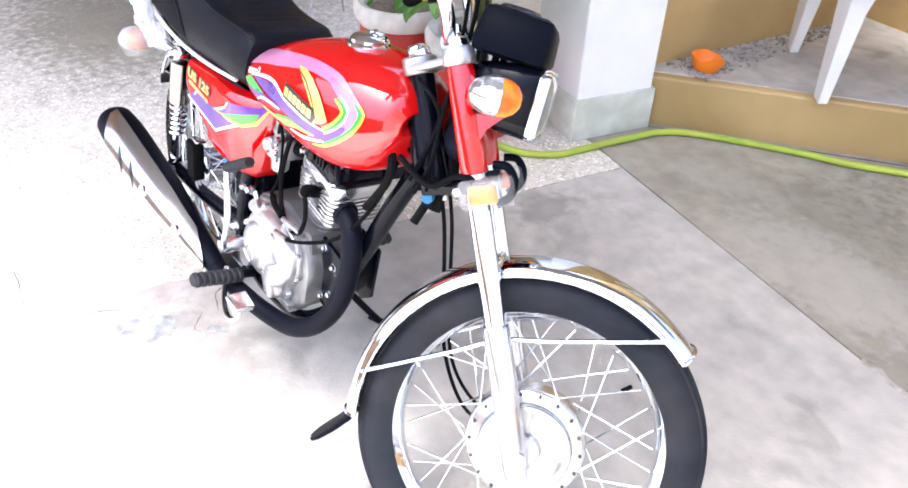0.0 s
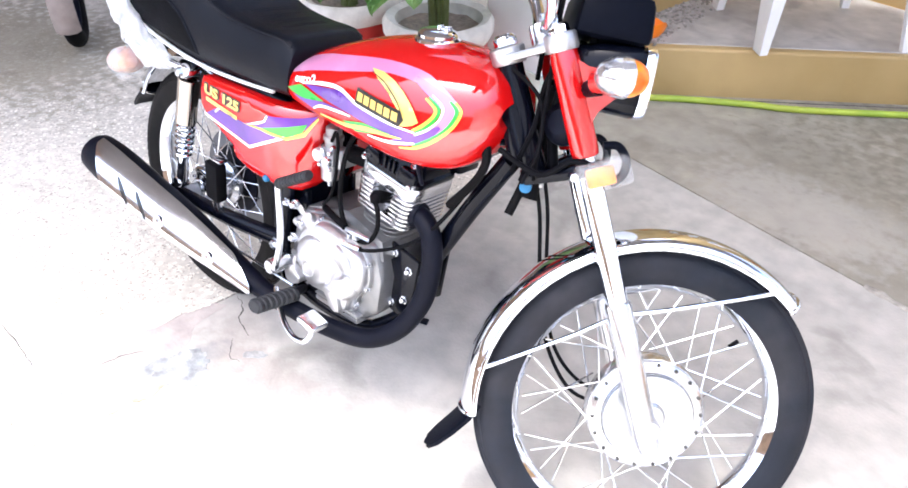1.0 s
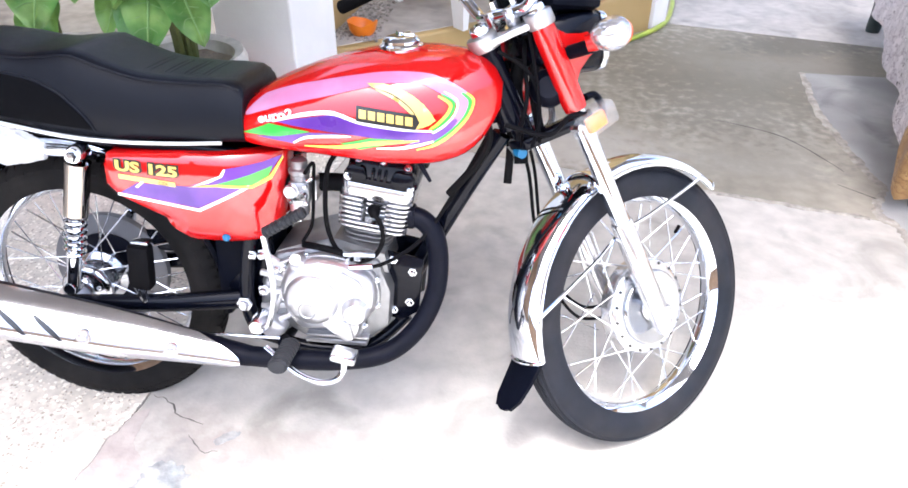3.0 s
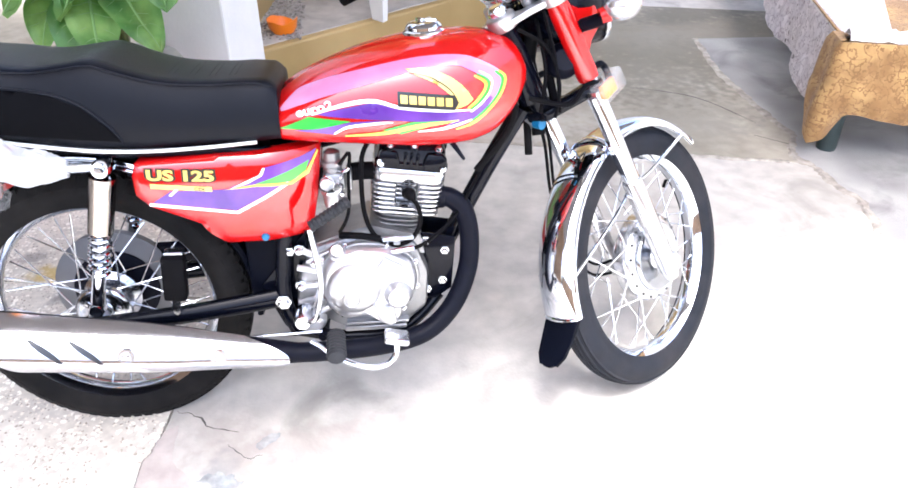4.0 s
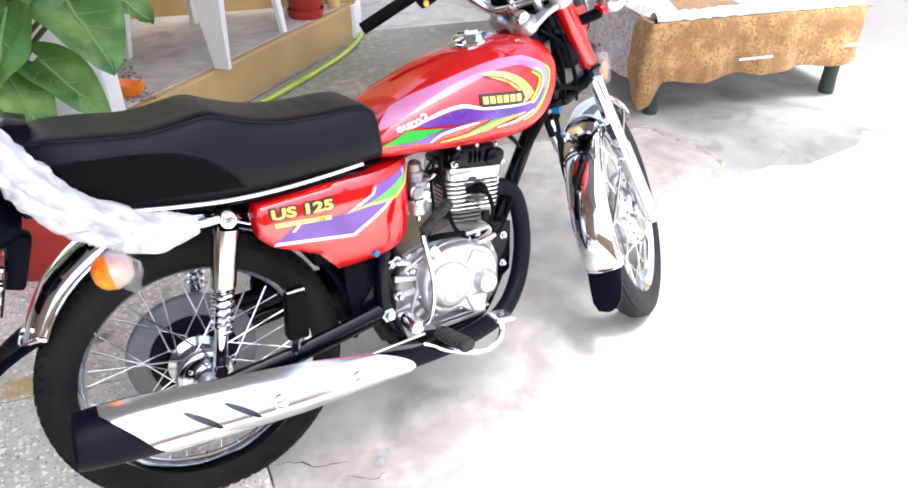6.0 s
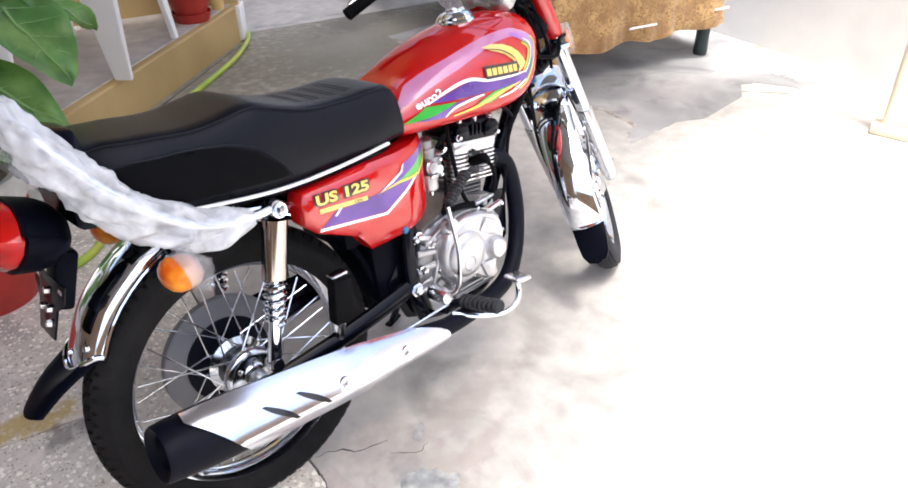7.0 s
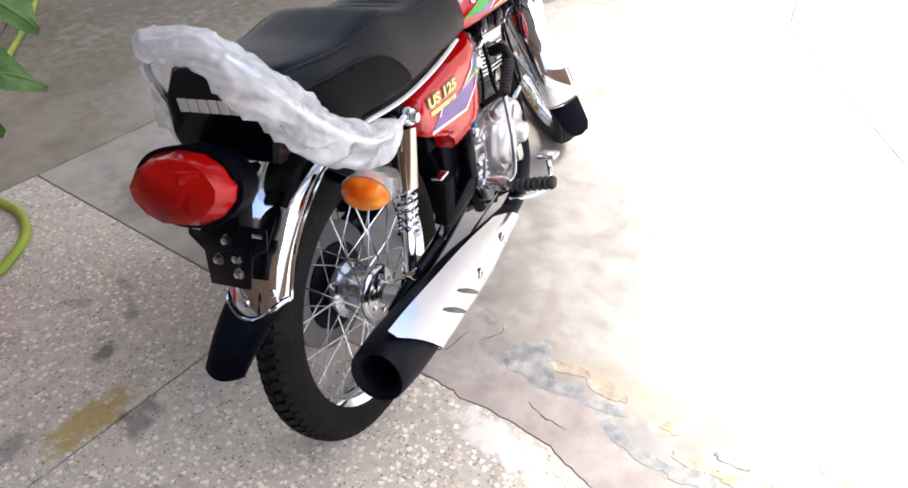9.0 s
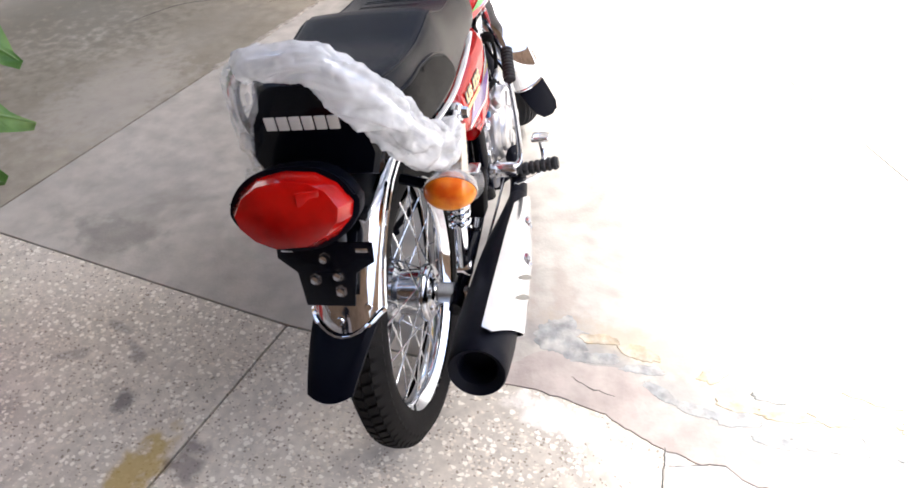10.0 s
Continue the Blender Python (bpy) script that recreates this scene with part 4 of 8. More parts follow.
def tank_band(pts, w, material, lift, name="stripe"):
    """A narrow stripe along the line, w wide at each of its points, laid on the tank."""
    line = catmull([(*p, 0) for p in pts], 8)
    ws = np.interp(np.linspace(0, 1, len(line)), np.linspace(0, 1, len(w)), w)
    rows = []
    for i, p in enumerate(line):
        d = line[min(i + 1, len(line) - 1)] - line[max(i - 1, 0)]
        d = d / np.linalg.norm(d)
        row = []
        for k in np.linspace(-0.5, 0.5, 5):
            x, z = p[0] - d[1] * ws[i] * k, p[1] + d[0] * ws[i] * k
            row.append((x, -tank_side(x, z) - lift, z))
        rows.append(row)
    return part(name, Geo().loft(rows, closed=False), material, tank, angle=80)


tank_band([(0.413, 0.715), (0.453, 0.739), (0.506, 0.757), (0.565, 0.772), (0.62, 0.785), (0.68, 0.796), (0.742, 0.796), (0.777, 0.784), (0.806, 0.768), (0.816, 0.757)],
          [0.004, 0.024, 0.026, 0.025, 0.022, 0.017, 0.017, 0.02, 0.02, 0.018], D_BLUSH, 0.0012)
tank_band([(0.735, 0.794), (0.765, 0.784), (0.797, 0.77), (0.81, 0.755), (0.804, 0.737), (0.787, 0.718), (0.765, 0.702), (0.74, 0.69), (0.71, 0.68)],
          [0.006, 0.014, 0.021, 0.022, 0.02, 0.019, 0.018, 0.015, 0.005], D_LILAC, 0.0014)
tank_band([(0.798, 0.73), (0.785, 0.717), (0.765, 0.702), (0.742, 0.69), (0.712, 0.681)], [0.005, 0.013, 0.015, 0.012, 0.003], D_PURPLE, 0.0018)
tank_band([(0.812, 0.774), (0.825, 0.762), (0.821, 0.741), (0.807, 0.72), (0.784, 0.699), (0.76, 0.684), (0.73, 0.676)], [0.003, 0.004, 0.004, 0.005, 0.006, 0.005, 0.002], D_YELLOW, 0.0018)
tank_band([(0.805, 0.774), (0.819, 0.761), (0.815, 0.741), (0.802, 0.722), (0.78, 0.702), (0.756, 0.687)], [0.003, 0.006, 0.005, 0.004, 0.005, 0.003], D_GREEN, 0.0022)
tank_band([(0.765, 0.77), (0.785, 0.757), (0.784, 0.743), (0.77, 0.726), (0.752, 0.713)], [0.003, 0.005, 0.006, 0.006, 0.003], D_YELLOW, 0.0018)
tank_band([(0.77, 0.773), (0.791, 0.759), (0.789, 0.742), (0.774, 0.723), (0.757, 0.71)], [0.002, 0.005, 0.005, 0.005, 0.003], D_GREEN, 0.0022)
tank_band([(0.775, 0.777), (0.797, 0.762), (0.795, 0.741), (0.779, 0.721), (0.758, 0.707)], [0.002, 0.004, 0.003, 0.004, 0.004], D_WHITE, 0.0026)
decal("stripe", [(0.478, 0.711), (0.52, 0.72), (0.58, 0.731), (0.622, 0.723), (0.7, 0.711), (0.758, 0.706), (0.765, 0.7), (0.74, 0.69), (0.69, 0.692), (0.631, 0.697), (0.56, 0.702), (0.505, 0.707)], tank_side,
      D_PURPLE, tank, 0.0022)
tank_band([(0.47, 0.711), (0.53, 0.728), (0.582, 0.734), (0.632, 0.721), (0.7, 0.713), (0.757, 0.71)], [0.003, 0.007, 0.007, 0.006, 0.005, 0.003], D_WHITE, 0.0026)
decal("stripe", [(0.409, 0.684), (0.464, 0.707), (0.54, 0.698), (0.482, 0.684)], tank_side, D_GREEN, tank, 0.0022)
decal("stripe", [(0.436, 0.682), (0.482, 0.685), (0.54, 0.697), (0.6, 0.699), (0.54, 0.688), (0.507, 0.674)], tank_side, D_PURPLE, tank, 0.0026)
tank_band([(0.508, 0.675), (0.535, 0.688), (0.59, 0.694), (0.615, 0.695)], [0.003, 0.005, 0.005, 0.002], D_WHITE, 0.003)
decal("stripe", [(0.595, 0.681), (0.648, 0.694), (0.71, 0.694), (0.675, 0.683), (0.63, 0.672)], tank_side, D_GREEN, tank, 0.0026)
tank_band([(0.528, 0.671), (0.6, 0.675), (0.66, 0.686), (0.735, 0.693)], [0.002, 0.007, 0.008, 0.002], D_YELLOW, 0.003)
tank_band([(0.66, 0.676), (0.71, 0.68), (0.76, 0.692)], [0.002, 0.006, 0.003], D_WHITE, 0.003)
# maker's badge as plain shapes
decal("badge_sweep", [(0.641, 0.786), (0.67, 0.787), (0.699, 0.781), (0.724, 0.7695), (0.742, 0.756), (0.754, 0.742), (0.7625, 0.729), (0.752, 0.721), (0.74, 0.7165), (0.728, 0.714), (0.73, 0.728),
                      (0.722, 0.7385), (0.7105, 0.7485), (0.697, 0.759), (0.681, 0.7676), (0.66, 0.776)], tank_side, D_GOLD, tank, 0.003, label="gold crescent badge")
tank_band([(0.645, 0.7815), (0.685, 0.772), (0.716, 0.753), (0.732, 0.733)], [0.001, 0.0022, 0.0022, 0.001], D_BLACK, 0.0042, "badge_line")
decal("badge_plate", [(0.625, 0.7505), (0.727, 0.7395), (0.736, 0.726), (0.728, 0.7125), (0.625, 0.7235)], tank_side, D_BLACK, tank, 0.0036, label="black badge plate")
for i in range(6):
    x0 = 0.63 + i * 0.0162
    z0 = 0.7445 - 0.1075 * (x0 - 0.63)
    decal("badge_block", [(x0, z0), (x0 + 0.0125, z0 - 0.0013), (x0 + 0.0125, z0 - 0.0163), (x0, z0 - 0.015)], tank_side, D_GOLD, tank, 0.0044)


def lettering(name, text, size, origin, angle, side, material, parent, lift, offset=0.0, shear=0.0, bold=0.0, width=1.0):
    """Flat letters laid on a curved side, reading forwards."""
    cu = bpy.data.curves.new(name, "FONT")
    cu.body, cu.size, cu.offset, cu.shear = text, size, offset + bold, shear
    cu.resolution_u = 3
    tmp = bpy.data.objects.new(name, cu)
    scene.collection.objects.link(tmp)
    me = bpy.data.meshes.new_from_object(tmp.evaluated_get(bpy.context.evaluated_depsgraph_get()))
    bpy.data.objects.remove(tmp)
    me.name = name
    ca, sa = math.cos(radians(angle)), math.sin(radians(angle))
    for q in me.vertices:
        x, z = origin[0] + width * q.co.x * ca - q.co.y * sa, origin[1] + width * q.co.x * sa + q.co.y * ca
        q.co = (x, -side(x, z) - lift, z)
    me.materials.clear()
    me.materials.append(material)
    ob = new(name, me)
    ob.parent = parent
    return ob


lettering("lettering", "euro2", 0.021, (0.443, 0.706), 13, tank_side, D_WHITE, tank, 0.003, bold=0.0006, width=1.35)

# side covers
COVER = [(0.148, 0.634), (0.3, 0.641), (0.476, 0.641), (0.472, 0.6), (0.464, 0.54), (0.452, 0.485), (0.43, 0.464), (0.36, 0.458), (0.289, 0.457), (0.277, 0.478), (0.267, 0.5),
         (0.21, 0.527), (0.161, 0.55), (0.14, 0.572), (0.139, 0.61)]


def cover_side(x, z):
    return 0.13 - 0.5 * max(0, x - 0.36) ** 2 * 8 - 1.2 * max(0, 0.5 - z) ** 2 * 6 - 0.7 * (z - 0.57) ** 2


def side_cover(sgn):
    bm = bmesh.new()
    pts = inset([tuple(p) for p in COVER[::-1]], 0.0)
    bm.faces.new([bm.verts.new((x, 0, z)) for x, z in pts])
    bmesh.ops.triangulate(bm, faces=list(bm.faces))
    for c in np.arange(0.15, 0.47, 0.0125):
        bmesh.ops.bisect_plane(bm, geom=list(bm.verts) + list(bm.edges) + list(bm.faces), plane_co=(c, 0, 0), plane_no=(1, 0, 0))
    for c in np.arange(0.465, 0.64, 0.011):
        bmesh.ops.bisect_plane(bm, geom=list(bm.verts) + list(bm.edges) + list(bm.faces), plane_co=(0, 0, c), plane_no=(0, 0, 1))
    edge = np.array(pts)
    nxt = np.roll(edge, -1, axis=0) - edge

    def from_rim(x, z):
        rel = np.array((x, z)) - edge
        k = np.clip((rel * nxt).sum(1) / (nxt * nxt).sum(1), 0, 1)
        return np.hypot(*(rel - nxt * k[:, None]).T).min()
    for q in bm.verts:
        q.co.y = -cover_side(q.co.x, q.co.z) + 0.008 * max(0.0, 1 - from_rim(q.co.x, q.co.z) / 0.013) ** 2
    r = bmesh.ops.extrude_face_region(bm, geom=list(bm.faces))
    for q in r["geom"]:
        if isinstance(q, bmesh.types.BMVert):
            q.co.y += 0.045
    g = Geo().add_bm(bm)
    if sgn > 0:
        g.v = [(x, -y, z) for x, y, z in g.v]
    return part("side_cover", g, RED, bike, "red side cover with model lettering" if sgn < 0 else "plain red side cover", angle=50)


cover = side_cover(-1)
side_cover(1)
decal("stripe", [(0.17, 0.56), (0.205, 0.581), (0.296, 0.58), (0.389, 0.585), (0.408, 0.583), (0.318, 0.537)], cover_side, D_PURPLE, cover, 0.001)
decal("stripe", [(0.165, 0.56), (0.318, 0.536), (0.415, 0.586), (0.418, 0.581), (0.32, 0.53), (0.163, 0.554)], cover_side, D_WHITE, cover, 0.0016)
decal("stripe", [(0.2, 0.573), (0.214, 0.585), (0.219, 0.583), (0.205, 0.571)], cover_side, D_WHITE, cover, 0.0016)
decal("stripe", [(0.307, 0.582), (0.371, 0.601), (0.378, 0.618), (0.44, 0.628), (0.47, 0.636), (0.452, 0.607), (0.43, 0.588), (0.348, 0.586)], cover_side, D_PURPLE, cover, 0.001)
decal("stripe", [(0.358, 0.588), (0.42, 0.606), (0.455, 0.618), (0.448, 0.6), (0.42, 0.585)], cover_side, D_GREEN, cover, 0.0016)
decal("stripe", [(0.31, 0.58), (0.345, 0.59), (0.371, 0.603), (0.378, 0.617), (0.374, 0.618), (0.366, 0.605), (0.34, 0.594)], cover_side, D_WHITE, cover, 0.0022)
decal("stripe", [(0.3, 0.579), (0.36, 0.588), (0.42, 0.584), (0.45, 0.6), (0.471, 0.634), (0.472, 0.63), (0.453, 0.593), (0.422, 0.579), (0.36, 0.583)], cover_side, D_YELLOW,
      cover, 0.0022)
decal("name_bar", [(0.171, 0.597), (0.279, 0.586), (0.279, 0.577), (0.171, 0.588)], cover_side, D_GOLD, cover, 0.0016)
lettering("lettering", "CDI", 0.0085, (0.247, 0.5815), -5.5, cover_side, D_BLACK, cover, 0.003, bold=0.0002, width=1.3)
lettering("lettering", "US 125", 0.027, (0.166, 0.605), -3.5, cover_side, D_BLACK, cover, 0.0018, offset=0.0036, width=1.52)
lettering("lettering", "US 125", 0.027, (0.166, 0.605), -3.5, cover_side, D_GOLD, cover, 0.0032, bold=0.0011, width=1.52)
part("cover_bolt", Geo().lathe([(0, 0.007), (0.005, 0.007), (0.0075, 0.004), (0.0075, -0.004)], 16, pose(0.362, -cover_side(0.362, 0.475) - 0.001, 0.476, 90, 0, 0)), BLUE,
     cover, "blue capped screw")

# seat
seat_top = curve_of([-0.2, -0.17, -0.1, 0.0, 0.06, 0.1, 0.14, 0.2, 0.3, 0.37, 0.396, 0.41], [0.8, 0.817, 0.816, 0.806, 0.813, 0.817, 0.802, 0.782, 0.772, 0.772, 0.768, 0.754])
seat_low = curve_of([-0.2, -0.09, 0.085, 0.18, 0.36, 0.408], [0.705, 0.69, 0.667, 0.661, 0.662, 0.663])
seat_wide = curve_of([-0.2, -0.15, 0.0, 0.1, 0.2, 0.3, 0.38, 0.408], [0.085, 0.112, 0.126, 0.126, 0.12, 0.114, 0.111, 0.107])
rings = []
for x in [-0.2, -0.193, -0.18] + list(np.linspace(-0.165, 0.39, 30)) + [0.398, 0.405, 0.41]:
    lo, hi, w = seat_low(x), seat_top(x), seat_wide(x)
    h = hi - lo
    half = [(w * 0.93, lo), (w, lo + h * 0.12), (w * 1.0, lo + h * 0.35), (w * 0.955, lo + h * 0.62), (w * 0.89, lo + h * 0.83), (w * 0.84, lo + h * 0.93), (w * 0.76, lo + h * 0.975),
            (w * 0.6, lo + h * 0.985), (w * 0.3, lo + h * 0.997)]
    rings.append([(x, -y, z) for y, z in half] + [(x, 0, hi)] + [(x, y, z) for y, z in reversed(half)])
seat = part("seat", Geo().loft(rings), VINYL, bike, "long black vinyl dual seat", angle=60)


def seat_side(x, z):
    lo, hi, w = seat_low(x), seat_top(x), seat_wide(x)
    return w * np.interp((z - lo) / (hi - lo), [0, 0.12, 0.35, 0.62, 0.83, 0.93, 1], [0.93, 1, 1, 0.955, 0.89, 0.84, 0.7])


PIPE = [(-0.17, 0.782), (-0.1, 0.779), (-0.03, 0.773), (0.03, 0.763), (0.08, 0.742), (0.12, 0.704), (0.138, 0.675)]
for sgn in (-1, 1):
    part("piping", Geo().tube([(x, sgn * (seat_side(x, z) + 0.001), z) for x, z in PIPE], 0.0026, 6), VINYL, seat)
    part("seat_trim", Geo().tube([(0.366, sgn * 0.106, 0.66), (0.277, sgn * 0.116, 0.657), (0.18, sgn * 0.122, 0.656), (0.085, sgn * 0.127, 0.662), (-0.023, sgn * 0.126, 0.677),
                                  (-0.11, sgn * 0.118, 0.69), (-0.16, sgn * 0.107, 0.7)], 0.0055, 8, flat=0.6), WHITE_TRIM, seat, "white trim strip along the seat")
decal("side_panel", [(-0.17, 0.78), (-0.1, 0.777), (-0.03, 0.771), (0.03, 0.761), (0.079, 0.739), (0.118, 0.702), (0.134, 0.676), (0.0, 0.69), (-0.17, 0.71)], seat_side, VINYL_DARK, seat, 0.0025, label="darker side panel")
for sgn in (-1, 1):
    part("seam", Geo().tube([(x, sgn * seat_wide(x) * 0.845, seat_low(x) + (seat_top(x) - seat_low(x)) * 0.928) for x in np.linspace(-0.17, 0.402, 24)], 0.0022, 6, smooth=1), VINYL, seat)
for k in range(8):
    x = 0.215 + 0.036 * (k // 2) + 0.01 * (k % 2)
    part("seat_pleat", Geo().tube([(x, -0.055, seat_top(x) - 0.001), (x, 0, seat_top(x) + 0.0001), (x, 0.055, seat_top(x) - 0.001)], 0.0009, 6), VINYL, seat)

# tail cowl behind the seat
rings = []
for x, k in ((-0.165, 0.9), (-0.19, 1.0), (-0.206, 0.97), (-0.212, 0.9)):
    rings.append([(x, y * k, 0.765 + (z - 0.765) * k) for y, z in
                  ((-0.056, 0.838), (-0.092, 0.785), (-0.1, 0.73), (-0.088, 0.695), (0.088, 0.695), (0.1, 0.73), (0.092, 0.785), (0.056, 0.838), (0.04, 0.846), (-0.04, 0.846))])
cowl = part("tail_cowl", Geo().loft(rings), BLACK, bike, "gloss black tail cowl", angle=30)
for i in range(6):
    y = 0.05 - i * 0.0185
    part("badge_block", Geo().box((-0.2135, y, 0.784), (0.003, 0.0155, 0.02), 0.0008), D_WHITE, cowl)

# frame
for pts, r in (
        ([(0.845, 0, 0.79), (0.895, 0, 0.69)], 0.026),
        ([(0.86, 0, 0.72), (0.72, 0, 0.68), (0.5, 0, 0.64), (0.38, 0, 0.61)], 0.024),
        ([(0.875, 0, 0.675), (0.81, 0, 0.562), (0.752, 0, 0.452), (0.71, 0, 0.37)], 0.0185),
        ([(0.42, -0.07, 0.62), (0.3, -0.09, 0.645), (0.1, -0.1, 0.655), (-0.12, -0.09, 0.69)], 0.013),
        ([(0.42, 0.07, 0.62), (0.3, 0.09, 0.645), (0.1, 0.1, 0.655), (-0.12, 0.09, 0.69)], 0.013),
        ([(0.43, -0.05, 0.62), (0.4, -0.08, 0.5), (0.378, -0.09, 0.33), (0.4, -0.09, 0.24)], 0.016),
        ([(0.43, 0.05, 0.62), (0.4, 0.08, 0.5), (0.378, 0.09, 0.33), (0.4, 0.09, 0.24)], 0.016)):
    part("frame_tube", Geo().tube(pts, r, 12), BLACK, bike)
part("inner_mudguard", Geo().lathe([(0.318, -0.055), (0.325, -0.05), (0.33, 0.0), (0.325, 0.05), (0.318, 0.055), (0.313, 0.05), (0.324, 0.0), (0.313, -0.05)], 18, pose(0, 0, 0.29),
                                    "y", (radians(-5), radians(70)), thick=True), PLASTIC, bike, "black inner mudguard")
part("battery_box", Geo().box((0.33, 0.02, 0.54), (0.16, 0.17, 0.17), 0.01), PLASTIC, bike)
part("air_box", Geo().box((0.365, 0.0, 0.395), (0.115, 0.13, 0.19), 0.012), PLASTIC, bike, "black air filter box")
part("frame_gusset", Geo().prism([(0.33, 0.34), (0.43, 0.46), (0.44, 0.3), (0.42, 0.22), (0.37, 0.24)], -0.07, -0.055, "xz", 0.004), BLACK, bike)
part("frame_gusset", Geo().prism([(0.33, 0.34), (0.43, 0.46), (0.44, 0.3), (0.42, 0.22), (0.37, 0.24)], 0.055, 0.07, "xz", 0.004), BLACK, bike)
part("lower_frame_tube", Geo().tube([(0.4, -0.085, 0.24), (0.5, -0.08, 0.215), (0.62, -0.06, 0.215), (0.7, -0.03, 0.28)], 0.013, 10), BLACK, bike)
part("engine_mount", Geo().prism([(0.655, 0.435), (0.735, 0.42), (0.725, 0.3), (0.69, 0.275), (0.655, 0.285)], -0.048, -0.04, "xz", 0.002), BLACK, bike)
part("engine_mount", Geo().prism([(0.655, 0.435), (0.735, 0.42), (0.725, 0.3), (0.69, 0.275), (0.655, 0.285)], 0.04, 0.048, "xz", 0.002), BLACK, bike)


def bolt(p, r=0.007, h=0.008, m=None, parent=bike, name="bolt", material=STEEL):
    return part(name, Geo().lathe([(0, h), (r * 0.6, h), (r * 0.9, h * 0.75), (r, h * 0.4), (r, 0), (r * 1.35, 0), (r * 1.35, -h * 0.4)], 6,
                                  pose(*p) @ (m or pose(0, 0, 0, 90, 0, 0))), material, parent, smooth=False)


for p in ((0.672, -0.049, 0.415), (0.712, -0.049, 0.39), (0.706, -0.049, 0.32), (0.673, -0.049, 0.3), (0.755, -0.03, 0.475), (0.4, -0.1, 0.43)):
    bolt(p)

# engine
eng = Geo()
eng.prism([(0.44, 0.27), (0.5, 0.235), (0.62, 0.235), (0.67, 0.28), (0.675, 0.36), (0.65, 0.43), (0.52, 0.45), (0.44, 0.43), (0.405, 0.36)], -0.085, 0.085, "xz", 0.012)
crank = part("crankcase", eng, ALU_GREY, bike, "cast grey engine crankcase")
COVER_EDGE = [tuple(q[:2]) for q in catmull([(x, z, 0) for x, z in ((0.49, 0.424), (0.536, 0.438), (0.591, 0.431), (0.634, 0.408), (0.65, 0.37), (0.646, 0.335), (0.624, 0.305), (0.613, 0.27), (0.588, 0.256),
                                                                    (0.564, 0.268), (0.545, 0.281), (0.495, 0.279), (0.467, 0.312), (0.456, 0.36), (0.466, 0.402), (0.49, 0.424))], 4)[:-1]]


def cover_ring(y, k, dx=0.0):
    return [(0.552 + (x - 0.552) * k + dx, y, 0.35 + (z - 0.35) * k) for x, z in COVER_EDGE]


part("cover_flange", Geo().loft([cover_ring(-0.08, 1.035), cover_ring(-0.092, 1.045), cover_ring(-0.096, 1.02)]), ALU, crank)
part("clutch_cover", Geo().loft([cover_ring(-0.09, 1.0), cover_ring(-0.104, 0.995), cover_ring(-0.112, 0.97), cover_ring(-0.118, 0.92), cover_ring(-0.121, 0.84, -0.004), cover_ring(-0.122, 0.5, -0.01)]), ALU_CAST, crank,
              "bright polished clutch cover", angle=30)
part("clutch_dome", Geo().lathe([(0, 0.016), (0.03, 0.0155), (0.045, 0.0125), (0.053, 0.006), (0.056, -0.004)], 36, pose(0.522, -0.12, 0.352, 90, 0, 0)), ALU_CAST, crank)
part("dome_mark", Geo().lathe([(0.0145, 0.0), (0.0165, 0.0014), (0.0185, 0.0)], 24, pose(0.516, -0.1358, 0.334, 90, 0, 0)), ALU, crank)
part("oil_filter_cap", Geo().lathe([(0, 0.02), (0.02, 0.019), (0.0245, 0.015), (0.0265, 0.006), (0.029, 0.003), (0.03, -0.01)], 28, pose(0.61, -0.12, 0.333, 90, 0, 0)), ALU_CAST, crank)
part("cover_web", Geo().prism([(0.556, 0.314), (0.598, 0.31), (0.606, 0.27), (0.59, 0.263), (0.572, 0.272)], -0.13, -0.11, "xz", 0.005), ALU_CAST, crank)
part("cover_web", Geo().prism([(0.565, 0.39), (0.612, 0.362), (0.632, 0.372), (0.62, 0.4), (0.585, 0.42)], -0.127, -0.11, "xz", 0.005), ALU_CAST, crank)
part("filler_boss", Geo().lathe([(0, 0.024), (0.011, 0.024), (0.014, 0.018), (0.014, 0.01), (0.018, 0.006), (0.019, -0.012)], 18, pose(0.494, -0.104, 0.424, 50, 0, 0)), ALU_CAST, crank)
part("gear_case_cover", Geo().prism([(0.407, 0.345), (0.428, 0.392), (0.45, 0.43), (0.475, 0.44), (0.478, 0.29), (0.458, 0.248), (0.425, 0.262), (0.402, 0.31)], -0.086, -0.06, "xz", 0.01), ALU_GREY, crank)
for a, b in (((0.462, 0.405), (0.424, 0.424)), ((0.456, 0.378), (0.41, 0.386)), ((0.454, 0.348), (0.404, 0.346)), ((0.458, 0.318), (0.406, 0.306)), ((0.468, 0.296), (0.42, 0.268))):
    part("case_rib", Geo().tube([(a[0], -0.09, a[1]), (b[0], -0.084, b[1])], 0.0055, 8, smooth=1, flat=1.4), ALU_CAST, crank)
part("case_rib", Geo().prism([(0.43, 0.398), (0.5, 0.432), (0.502, 0.44), (0.428, 0.406)], -0.096, -0.07, "xz", 0.003), ALU_CAST, crank)
part("case_rib", Geo().prism([(0.43, 0.3), (0.46, 0.372), (0.466, 0.368), (0.438, 0.298)], -0.098, -0.07, "xz", 0.003), ALU_CAST, crank)
